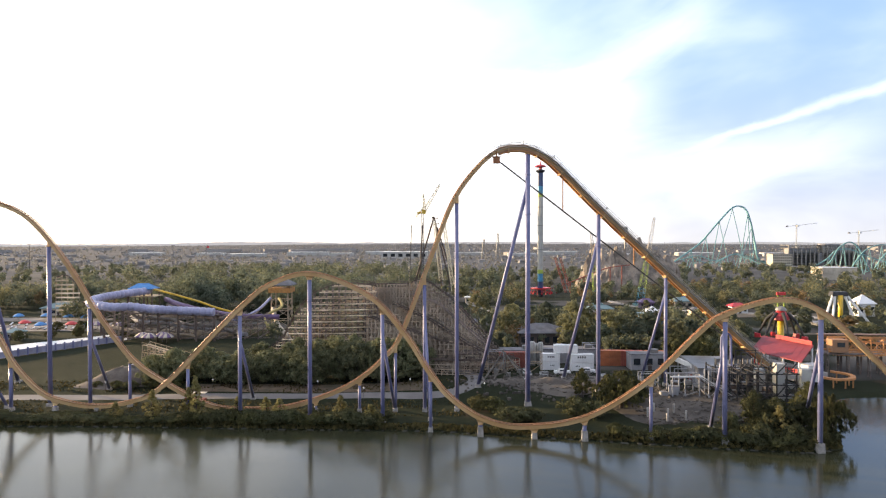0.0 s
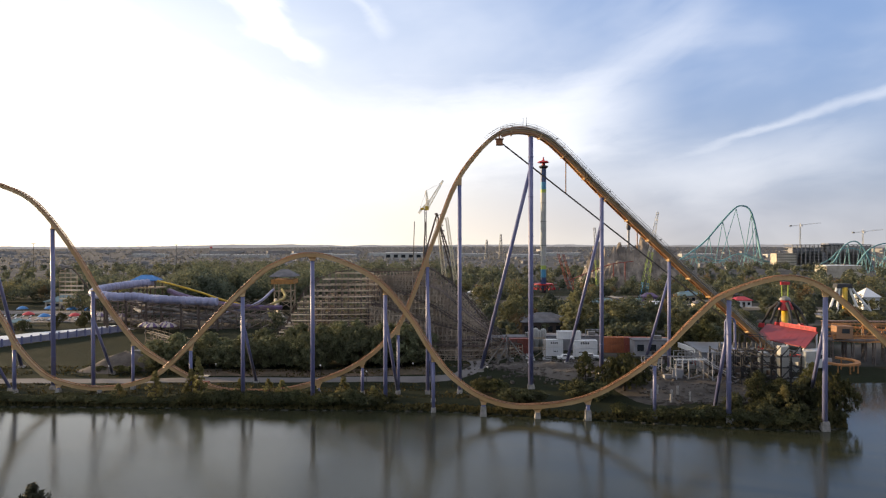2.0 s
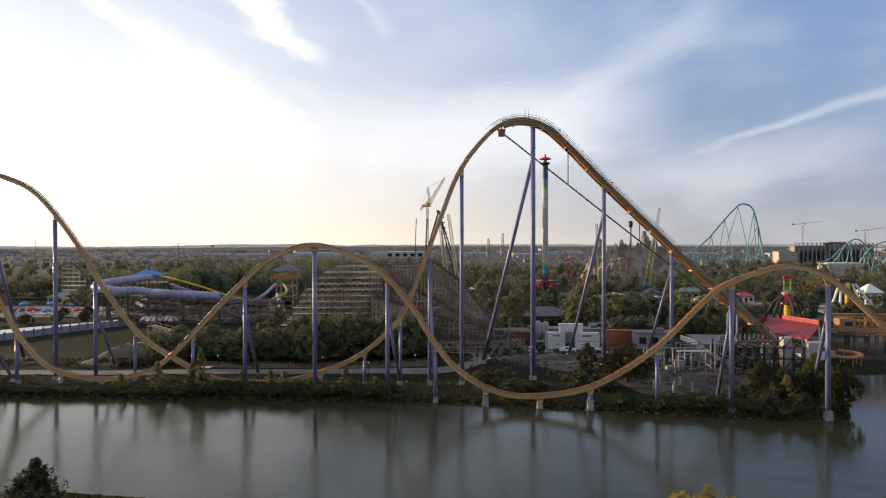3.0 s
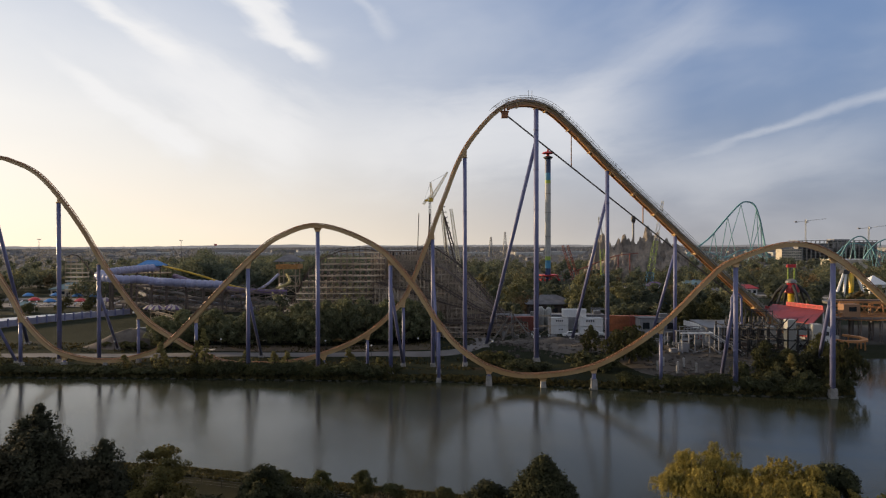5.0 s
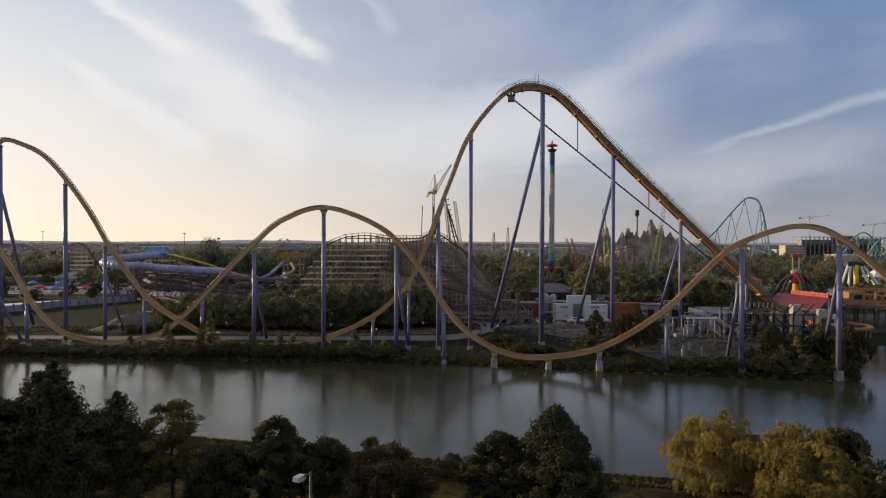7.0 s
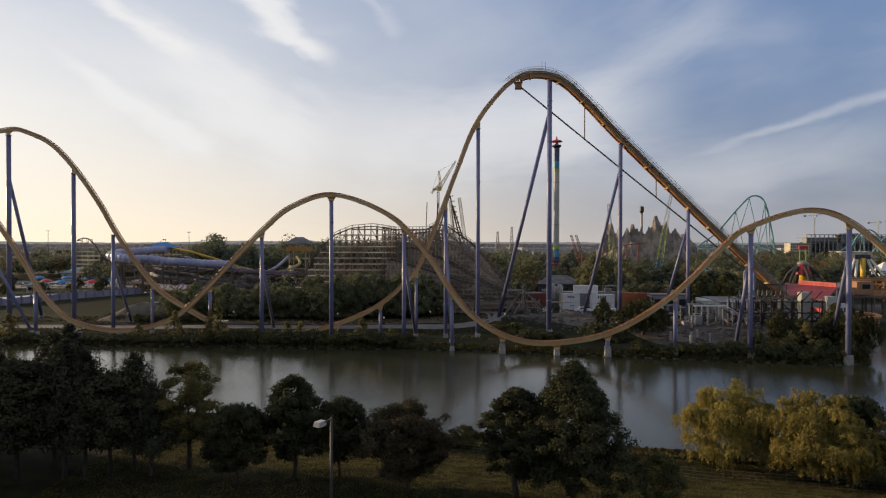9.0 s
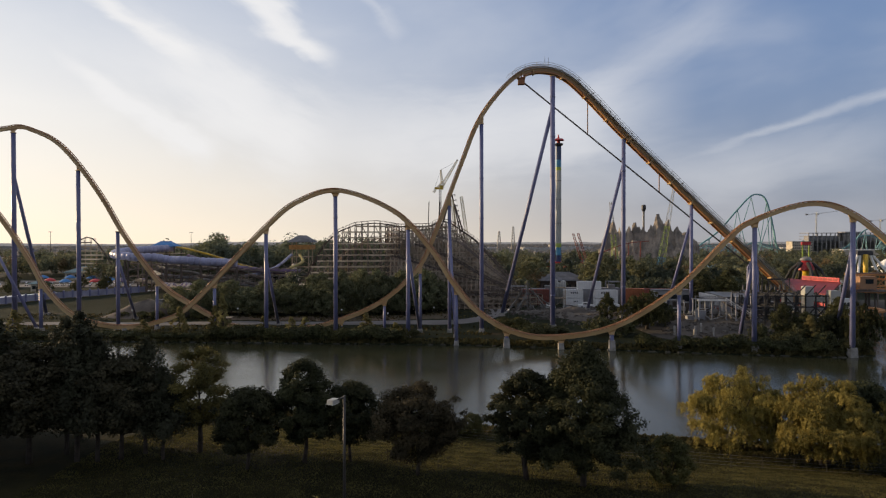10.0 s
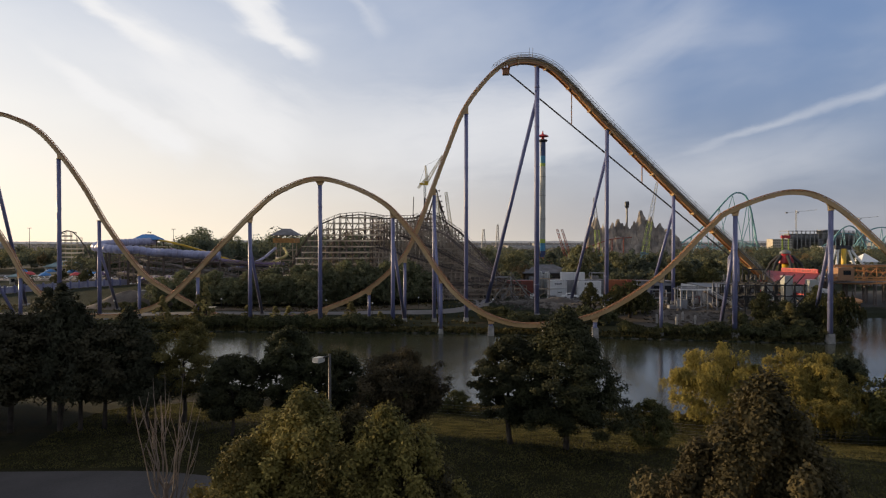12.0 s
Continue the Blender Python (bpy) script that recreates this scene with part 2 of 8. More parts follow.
M_GLASS = mat("dark_window_glass", (0.02, 0.025, 0.03), 0.08, 0, 0.1, 0.5, 4, 0.0)
M_BARK = mat("grey_brown_bark", (0.055, 0.042, 0.032), 0.9, 0, 0.4, 1.5, 10, 0.6)
M_PATH = mat("pale_concrete_path", (0.165, 0.155, 0.148), 0.85, 0, 0.2, 0.12, 16, 0.2)
M_PALEPATH = mat("pale_paving", (0.34, 0.32, 0.29), 0.85, 0, 0.2, 0.12, 16, 0.2)
M_EARTH = mat("bare_brown_earth", (0.15, 0.105, 0.068), 0.95, 0, 0.35, 0.2, 9, 0.6, (0.075, 0.062, 0.036))
M_ROAD = mat("worn_asphalt", (0.058, 0.052, 0.05), 0.85, 0, 0.3, 0.15, 30, 0.3)
M_LAMP = mat("grey_lamp_paint", (0.20, 0.195, 0.185), 0.45, 0.3, 0.15, 0.5, 8, 0.05)
M_SEEKBLUE = mat("deep_blue_paint", (0.02, 0.045, 0.13), 0.4, 0, 0.2, 0.2, 8, 0.05)
M_SEEKCYAN = mat("cyan_paint", (0.05, 0.25, 0.42), 0.4, 0, 0.2, 0.2, 8, 0.05)
M_GREEN = mat("lime_green_paint", (0.30, 0.40, 0.06), 0.45, 0, 0.2, 0.2, 8, 0.05)
M_PALEWALL = mat("pale_grey_tower_paint", (0.40, 0.40, 0.37), 0.5, 0, 0.15, 0.1, 8, 0.05)
M_POOL = mat("white_pool_cover", (0.62, 0.64, 0.66), 0.5, 0, 0.12, 0.1, 12, 0.1)
M_PURPLE = mat("plum_purple_paint", (0.13, 0.08, 0.17), 0.5, 0, 0.2, 0.3, 10, 0.05)
L_LAWN = leafmat("lawn_blades", (0.023, 0.025, 0.010), (0.132, 0.116, 0.040), 0.42)
M_REED = leafmat("reed_blades", (0.035, 0.034, 0.014), (0.10, 0.08, 0.03), 0.2)

# Bank green lifted to put the soft haze over it into the colour.
L_BANK = leafmat("bank_green_leaves", (0.064, 0.074, 0.044), (0.195, 0.205, 0.110), 0.32)
# Greens darkened: the shade on these crowns is put into the leaf colour.
L_SHADE = leafmat("shade_dark_leaves", (0.017, 0.021, 0.011), (0.066, 0.068, 0.030), 0.25)
# Ash green brightened, sunlight on the crown put into the colour.
L_ASH = leafmat("sunlit_ash_leaves", (0.052, 0.052, 0.018), (0.21, 0.178, 0.056), 0.34)
L_MID = leafmat("green_leaves", (0.036, 0.042, 0.016), (0.112, 0.108, 0.036))
L_OLIVE = leafmat("olive_green_leaves", (0.034, 0.038, 0.016), (0.110, 0.104, 0.040))
L_GOLD = leafmat("golden_willow_leaves", (0.098, 0.090, 0.026), (0.365, 0.285, 0.076), 0.36)
L_GROVE = leafmat("blackish_green_leaves", (0.022, 0.023, 0.014), (0.066, 0.058, 0.031), 0.15)
L_PINE = leafmat("pine_needles", (0.026, 0.029, 0.018), (0.058, 0.06, 0.034), 0.2)
L_SHORE = leafmat("shore_shrub_leaves", (0.036, 0.042, 0.021), (0.105, 0.107, 0.050), 0.28)
# Woodland green lightened and greyed, some haze put into the colour.
L_WOODS = leafmat("woodland_leaves", (0.074, 0.088, 0.060), (0.205, 0.218, 0.130), 0.4, True)
L_WOODOLIVE = leafmat("olive_woodland_leaves", (0.105, 0.108, 0.058), (0.285, 0.270, 0.135), 0.4, True)
# Yellow-green raised to hold the backlit glow of the saplings.
L_SAPLING = leafmat("sunlit_sapling_leaves", (0.12, 0.115, 0.05), (0.33, 0.29, 0.12), 0.45)
L_WOODDARK = leafmat("dark_woodland_leaves", (0.058, 0.070, 0.050), (0.150, 0.168, 0.112), 0.36, True)
L_WOODRUST = leafmat("autumn_woodland_leaves", (0.115, 0.088, 0.050), (0.260, 0.195, 0.095), 0.38, True)
# Two leaf colours paled and greyed to hold the haze of distance.
L_HAZY = leafmat("haze_pale_woodland_leaves", (0.092, 0.102, 0.074), (0.17, 0.175, 0.115), 0.42, True)
L_FAR = leafmat("haze_grey_tree_leaves", (0.215, 0.215, 0.205), (0.275, 0.272, 0.255), 0.5, True)


def groundmat():
    """Mown grass, bare earth and mulch, and beyond the park fields and streets."""
    m = bpy.data.materials.new("grass_and_earth")
    m.use_nodes = True
    t = m.node_tree
    n = Nodes(t)
    b = t.nodes["Principled BSDF"]
    co = n.add("ShaderNodeTexCoord").outputs["Object"]
    big = n.noise(co, 0.045, 4.0)
    mid = n.noise(co, 0.4, 4.0)
    fine = n.noise(co, 6.0, 4.0, 0.7)
    grass = n.mix(n.ramp(mid, 0.3, 0.7), rgb(0.011, 0.011, 0.005), rgb(0.027, 0.024, 0.009))
    grass = n.mix(n.m("MULTIPLY", n.ramp(fine, 0.4, 0.75), 0.6), grass, rgb(0.020, 0.022, 0.008))
    # Far-bank grass made darker, part of the shade there put into its colour.
    grass = n.mix(n.ramp(n.add("ShaderNodeSeparateXYZ", {0: co}).outputs[1], 110.0, 150.0), grass, n.mix(mid, rgb(0.013, 0.017, 0.009), rgb(0.025, 0.029, 0.015)))
    earth = n.mix(n.ramp(fine, 0.3, 0.7), rgb(0.062, 0.048, 0.032), rgb(0.042, 0.034, 0.022))
    near = n.mix(n.ramp(big, 0.62, 0.70), grass, earth)
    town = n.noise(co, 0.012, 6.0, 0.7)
    # Far plain in bluish grey, the distance haze put into its colour.
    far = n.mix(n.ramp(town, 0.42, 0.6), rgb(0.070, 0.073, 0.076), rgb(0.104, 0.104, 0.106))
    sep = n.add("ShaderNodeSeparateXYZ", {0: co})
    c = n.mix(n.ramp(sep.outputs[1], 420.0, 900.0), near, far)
    paved = n.m("MULTIPLY", n.ramp(sep.outputs[1], 212.0, 222.0), n.ramp(sep.outputs[1], 900.0, 500.0))
    paved = n.m("MULTIPLY", paved, n.m("MAXIMUM", n.ramp(sep.outputs[0], -55.0, -15.0), n.ramp(sep.outputs[1], 278.0, 290.0)))
    paved = n.m("MULTIPLY", paved, n.ramp(n.noise(co, 0.02, 2.0), 0.52, 0.57))
    c = n.mix(paved, c, n.mix(mid, rgb(0.12, 0.11, 0.10), rgb(0.085, 0.08, 0.07)))
    n.put(b.inputs["Base Color"], c)
    b.inputs["Roughness"].default_value = 0.95
    b.inputs["Specular IOR Level"].default_value = 0.08
    bp = n.add("ShaderNodeBump", {"Height": fine, "Strength": 0.6, "Distance": 0.15})
    n.put(b.inputs["Normal"], bp.outputs[0])
    return m


def watermat():
    m = bpy.data.materials.new("lake_water")
    m.use_nodes = True
    t = m.node_tree
    n = Nodes(t)
    b = t.nodes["Principled BSDF"]
    co = n.add("ShaderNodeTexCoord").outputs["Object"]
    st = n.add("ShaderNodeMapping", {"Vector": co, "Scale": (1.0, 1.7, 1.0), "Rotation": (0, 0, 0.35)})
    rip = n.noise(st.outputs[0], 1.5, 3.0, 0.55)
    swell = n.noise(co, 0.06, 2.0)
    calm = n.noise(co, 0.025, 2.0)
    at = n.add("ShaderNodeSeparateXYZ", {0: co})
    gust = 0.0
    for gx, gy, rx, ry in ((-1.0, 118.0, 16.0, 34.0), (-20.0, 112.0, 18.0, 16.0), (-46.0, 124.0, 20.0, 18.0)):
        dx, dy = n.m("DIVIDE", n.m("SUBTRACT", at.outputs[0], gx), rx), n.m("DIVIDE", n.m("SUBTRACT", at.outputs[1], gy), ry)
        ring = n.m("ADD", n.m("MULTIPLY", dx, dx), n.m("MULTIPLY", dy, dy))
        gust = n.m("MAXIMUM", gust, n.ramp(n.m("ADD", ring, n.m("MULTIPLY", swell, 0.9)), 1.7, 0.0))
    h = n.m("ADD", n.m("MULTIPLY", rip, n.m("ADD", n.m("ADD", 0.46, n.m("MULTIPLY", gust, 0.5)), n.m("MULTIPLY", n.ramp(calm, 0.45, 0.7), 0.7))), n.m("MULTIPLY", swell, 0.3))
    bp = n.add("ShaderNodeBump", {"Height": h, "Strength": 0.62, "Distance": 0.06})
    n.put(b.inputs["Normal"], bp.outputs[0])
    n.put(b.inputs["Base Color"], n.mix(n.ramp(swell, 0.3, 0.7), rgb(0.030, 0.032, 0.017), rgb(0.038, 0.040, 0.022)))
    n.put(b.inputs["Roughness"], n.m("ADD", 0.075, n.m("MULTIPLY", n.ramp(calm, 0.4, 0.65), 0.06)))
    b.inputs["IOR"].default_value = 1.33
    return m

# ---- shapes ----
class Geo:
    """Gathers the faces of one mesh in world metres."""

    def __init__(self):
        self.v, self.f = [], []

    def add(self, verts, faces):
        k = len(self.v)
        self.v += [tuple(p) for p in verts]
        self.f += [tuple(i + k for i in q) for q in faces]
        return self

    def box(self, c, s, rz=0.0, taper=1.0):
        x, y, z = s[0] / 2, s[1] / 2, s[2] / 2
        cr, sr = math.cos(radians(rz)), math.sin(radians(rz))
        vs = []
        for dz, k in ((-z, 1.0), (z, taper)):
            for dx, dy in ((-x, -y), (x, -y), (x, y), (-x, y)):
                dx, dy = dx * k, dy * k
                vs.append((c[0] + dx * cr - dy * sr, c[1] + dx * sr + dy * cr, c[2] + dz))
        return self.add(vs, [(3, 2, 1, 0), (4, 5, 6, 7), (0, 1, 5, 4), (1, 2, 6, 5), (2, 3, 7, 6), (3, 0, 4, 7)])

    def beam(self, p, q, w, h=None):
        """A squared bar from p to q."""
        p, q = Vector(p), Vector(q)
        h = h or w
        d = (q - p).normalized()
        side = d.cross(Vector((0, 0, 1)))
        side = side.normalized() if side.length > 1e-4 else Vector((1, 0, 0))
        up = side.cross(d)
        vs = []
        for c in (p, q):
            for a, b in ((-1, -1), (1, -1), (1, 1), (-1, 1)):
                vs.append(c + side * (a * w / 2) + up * (b * h / 2))
        return self.add(vs, [(3, 2, 1, 0), (4, 5, 6, 7), (0, 1, 5, 4), (1, 2, 6, 5), (2, 3, 7, 6), (3, 0, 4, 7)])

    def pipe(self, pts, rad, n=10, cap=True):
        """A round tube along points; rad is one radius or one for each point."""
        pts = [Vector(p) for p in pts]
        k = len(pts)
        rad = [rad] * k if isinstance(rad, (int, float)) else list(rad)
        vs, fs = [], []
        side = None
        for i, p in enumerate(pts):
            d = (pts[min(i + 1, k - 1)] - pts[max(i - 1, 0)]).normalized()
            if side is None:
                side = d.cross(Vector((0.31, 0.2, 1)) if abs(d.z) < 0.95 else Vector((1, 0.1, 0))).normalized()
            side = (side - d * side.dot(d)).normalized()
            up = d.cross(side)
            for j in range(n):
                a = 2 * math.pi * j / n
                vs.append(p + (side * math.cos(a) + up * math.sin(a)) * rad[i])
        for i in range(k - 1):
            for j in range(n):
                fs.append((i * n + j, i * n + (j + 1) % n, (i + 1) * n + (j + 1) % n, (i + 1) * n + j))
        if cap:
            fs += [tuple(range(n - 1, -1, -1)), tuple((k - 1) * n + j for j in range(n))]
        return self.add(vs, fs)

    def hip(self, c, s, h, ridge=0.0, over=0.0, rz=0.0):
        """A hipped roof: footprint s at c, rising h to a ridge of that length along x."""
        x, y = s[0] / 2 + over, s[1] / 2 + over
        cr, sr = math.cos(radians(rz)), math.sin(radians(rz))
        raw = [(-x, -y, 0), (x, -y, 0), (x, y, 0), (-x, y, 0), (-x, -y, 0.25), (x, -y, 0.25), (x, y, 0.25), (-x, y, 0.25), (-ridge / 2 - 0.05, 0, h), (ridge / 2 + 0.05, 0, h)]
        vs = [(c[0] + a * cr - b * sr, c[1] + a * sr + b * cr, c[2] + z) for a, b, z in raw]
        return self.add(vs, [(3, 2, 1, 0), (0, 1, 5, 4), (1, 2, 6, 5), (2, 3, 7, 6), (3, 0, 4, 7), (4, 5, 9, 8), (5, 6, 9), (6, 7, 8, 9), (7, 4, 8)])

    def lathe(self, c, prof, n=16):
        """A turned shape round a plumb axis: prof is rows of (radius, height)."""
        vs, fs = [], []
        for r, z in prof:
            for j in range(n):
                a = 2 * math.pi * j / n
                vs.append((c[0] + r * math.cos(a), c[1] + r * math.sin(a), c[2] + z))
        for i in range(len(prof) - 1):
            for j in range(n):
                fs.append((i * n + j, i * n + (j + 1) % n, (i + 1) * n + (j + 1) % n, (i + 1) * n + j))
        fs += [tuple(range(n - 1, -1, -1)), tuple((len(prof) - 1) * n + j for j in range(n))]
        return self.add(vs, fs)

    def lattice(self, p, q, w, bays, bar):
        """A four-legged lattice mast or boom from p to q."""
        p, q = Vector(p), Vector(q)
        d = (q - p).normalized()
        side = d.cross(Vector((0, 0, 1)) if abs(d.z) < 0.9 else Vector((0, 1, 0))).normalized()
        up = side.cross(d)
        w0, w1 = w if isinstance(w, tuple) else (w, w)
        rings = []
        for i in range(bays + 1):
            c, ww = p.lerp(q, i / bays), (w0 + (w1 - w0) * i / bays) / 2
            rings.append([c + side * a * ww + up * b * ww for a, b in ((-1, -1), (1, -1), (1, 1), (-1, 1))])
        for i in range(bays):
            for j in range(4):
                self.beam(rings[i][j], rings[i + 1][j], bar)
                self.beam(rings[i][j], rings[i + 1][(j + 1) % 4], bar * 0.6)
                self.beam(rings[i + 1][j], rings[i + 1][(j + 1) % 4], bar * 0.6)
        return self


BASE = {}


def root_of(ob):
    while ob.parent:
        ob = ob.parent
    return ob


def quick_mesh(name, v, f, material, smooth=False):
    me = bpy.data.meshes.new(name)
    me.from_pydata(v, [], f)
    me.materials.append(material)
    if smooth:
        me.polygons.foreach_set("use_smooth", np.ones(len(me.polygons), dtype=bool))
    return me


def thing(name, loc, label, category, group="", kind=""):
    """An Empty at the base of a thing; its parts hang under it."""
    ob = new(name)
    ob.empty_display_size = 0.5
    ob.location = loc
    BASE[ob.name] = Vector(loc)
    return tagged(ob, label, category, group, kind)


def part(name, g, material, parent, label="", smooth=False, kind=""):
    """One mesh under a thing or a part."""
    o = BASE[root_of(parent).name]
    ob = new(name, quick_mesh(name, [(p[0] - o.x, p[1] - o.y, p[2] - o.z) for p in g.v], g.f, material, smooth))
    ob.parent = parent
    return tagged(ob, label, kind=kind)


def solo(name, g, material, label, category, group="", kind="", smooth=False):
    """A thing of one mesh, its origin at its base."""
    vs = np.array([tuple(p) for p in g.v])
    o = Vector(((vs[:, 0].min() + vs[:, 0].max()) / 2, (vs[:, 1].min() + vs[:, 1].max()) / 2, vs[:, 2].min()))
    ob = new(name, quick_mesh(name, [(p[0] - o.x, p[1] - o.y, p[2] - o.z) for p in g.v], g.f, material, smooth))
    ob.location = o
    return tagged(ob, label, category, group, kind)


# ---- the lie of the land ----
FAR_SHORE = ((-600, 168), (-98, 164), (-70, 163), (-2, 160.5), (39, 152.5), (63, 147.5), (81, 145.0), (90, 148), (95, 158), (99, 176), (108, 190), (120, 197), (140, 199), (600, 205))
NEAR_SHORE = ((-600, 106), (-60, 99), (-40, 96), (0, 86), (27, 81), (40, 79), (600, 73))


def lerp_table(x, table):
    return np.interp(x, [p[0] for p in table], [p[1] for p in table])


def smooth01(t):
    t = np.clip(t, 0, 1)
    return t * t * (3 - 2 * t)


def land(x, y):
    """The ground's height."""
    x, y = np.asarray(x, float), np.asarray(y, float)
    far, near = y - lerp_table(x, FAR_SHORE), lerp_table(x, NEAR_SHORE) - y
    w = 0.5 * np.sin(x * 0.11) * np.sin(y * 0.083 + 1) + 0.3 * np.sin(x * 0.31 + 2) * np.cos(y * 0.27)
    park = 0.1 + 0.9 * smooth01(far / 3) + 0.4 * smooth01((far - 10) / 15) + (1.0 + 2.1 * smooth01((x + 40) / 60)) * smooth01((far - 18) / 24) + (2.0 - 2.0 * smooth01((x + 40) / 60)) * smooth01((far - 45) / 60)
    park = park + 10 * smooth01((y - 1500) / 3300) + w * (0.25 * smooth01(far / 12)) + w * 6 * smooth01((y - 1800) / 2000)
    bank = 0.1 + 1.1 * smooth01(near / 2.5) + 0.6 * smooth01((near - 3) / 6) + 4.8 * smooth01((near - 9) / 30) + w * 0.25 * smooth01(near / 8)
    bed = -0.3 - 1.6 * smooth01(-np.maximum(far, near) / 6)
    return np.where(far > 0, park, np.where(near > 0, bank, bed))


def gz(x, y):
    return float(land(x, y))


def spaced(lo, hi, step, reach_lo, reach_hi, grow=1.22):
    mid = list(np.arange(lo, hi + step / 2, step))
    for sign, limit in ((-1, reach_lo), (1, reach_hi)):
        s, c = step, mid[0] if sign < 0 else mid[-1]
        extra = []
        while sign * c < sign * limit:
            s *= grow
            c = c + sign * s
            extra.append(c)
        mid = extra[::-1] + mid if sign < 0 else mid + extra
    return np.array(mid)


def build_land():
    xs, ys = spaced(-200, 200, 2.0, -4800, 4800), spaced(-20, 270, 1.5, -900, 4850, 1.12)
    gx, gy = np.meshgrid(xs, ys)
    z = land(gx, gy)
    v = np.stack([gx.ravel(), gy.ravel(), z.ravel()], 1)
    nx, ny = len(xs), len(ys)
    i = (np.arange(ny - 1)[:, None] * nx + np.arange(nx - 1)[None, :]).ravel()
    f = np.stack([i, i + 1, i + nx + 1, i + nx], 1)
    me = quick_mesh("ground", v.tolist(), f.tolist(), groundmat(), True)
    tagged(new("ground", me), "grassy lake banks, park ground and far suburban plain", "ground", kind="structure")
    wx = 600.0
    g = Geo().add([(-wx, 60, 0), (wx, 60, 0), (wx, 230, 0), (-wx, 230, 0)], [(0, 1, 2, 3)])
    tagged(new("water", quick_mesh("water", g.v, g.f, watermat())), "calm grey-green lake water with faint ripples", "lake", kind="structure")


build_land()


def ribbon(name, pts, width, material, label, category, lift=0.06, step=2.5):
    """A path or road laid on the ground."""
    ln = spline(pts, step)
    g = Geo()
    vs, fs = [], []
    for i, p in enumerate(ln):
        d = (ln[min(i + 1, len(ln) - 1)] - ln[max(i - 1, 0)]).normalized()
        s = Vector((-d.y, d.x, 0))
        for k in (-0.5, -0.17, 0.17, 0.5):
            q = p + s * (width * k)
            vs.append((q.x, q.y, gz(q.x, q.y) + lift))
        for k in (-0.5, 0.5):
            q = p + s * (width * k)
            vs.append((q.x, q.y, gz(q.x, q.y) - 0.3))
    for i in range(len(ln) - 1):
        a, b = i * 6, i * 6 + 6
        fs += [(a, b, b + 1, a + 1), (a + 1, b + 1, b + 2, a + 2), (a + 2, b + 2, b + 3, a + 3), (a + 4, b + 4, b, a), (a + 3, b + 3, b + 5, a + 5)]
    g.add(vs, fs)
    return tagged(new(name, quick_mesh(name, g.v, g.f, material)), label, category, kind="structure")


def spline(pts, step):
    """Points at even steps along a smooth curve through pts."""
    p = [Vector((*q, 0)) if len(q) == 2 else Vector(q) for q in pts]
    p = [p[0] * 2 - p[1]] + p + [p[-1] * 2 - p[-2]]
    out = []
    for i in range(1, len(p) - 2):
        a, b, c, d = p[i - 1:i + 3]
        n = 24
        for k in range(n):
            t = k / n
            out.append(0.5 * (2 * b + (c - a) * t + (2 * a - 5 * b + 4 * c - d) * t * t + (3 * b - a - 3 * c + d) * t ** 3))
    out.append(p[-2])
    even, rest = [out[0]], step
    for a, b in zip(out, out[1:]):
        ln, pos = (b - a).length, 0.0
        while ln - pos >= rest:
            pos += rest
            even.append(a.lerp(b, pos / ln))
            rest = step
        rest -= ln - pos
    even.append(out[-1])
    return even


ribbon("pavement", [(-260, 190), (-150, 188), (-100, 189), (-60, 190), (-30, 190.5), (-8, 189), (2, 192), (8, 200), (6, 212), (-2, 222)], 5.2, M_PATH, "pale concrete footpath along the lake bank", "path")
ribbon("bare_earth", [(-80, 198.5), (-62, 198.8), (-42, 198.6), (-22, 198.2), (-8, 197.6)], 9, M_EARTH, "bare brown earth strip under the bank trees", "earth", 0.05)
ribbon("road", [(-300, 36), (-120, 37), (-60, 38.5), (-28, 39.5), (-17, 37), (-11, 29), (-8.5, 18), (-8, 0), (-8, -60)], 6.5, M_ROAD, "worn asphalt drive behind the near trees", "road")

# ---- the large steel coaster ----
LINE_A = [(101, 204.4, 7.6), (96.6, 203.0, 11.3), (76.5, 196.8, 27.9), (64.6, 193.1, 37.9), (43.0, 186.5, 56.7), (31.8, 183.0, 67.1), (25.2, 181.0, 72.1), (18.8, 179.4, 73.6), (12.4, 178.4, 72.0), (6.2, 177.4, 66.2), (0.7, 176.4, 58.0), (-4.0, 175.9, 46.2), (-13.1, 175.6, 22.6), (-18.5, 175.4, 15.4), (-24.6, 175.2, 10.2), (-32.3, 175.0, 6.2), (-44.2, 174.8, 2.6), (-57.2, 175.5, 1.7), (-67.5, 177.5, 2.6), (-80.7, 179.2, 8.7), (-89.6, 180.0, 14.8), (-98.9, 180.0, 27.1), (-105.7, 180.1, 38.4), (-112.6, 180.2, 47.9), (-119.0, 180.6, 54.4), (-125.6, 180.8, 57.8), (-132.5, 181.0, 59.0), (-145, 181, 54), (-163, 181, 30)]
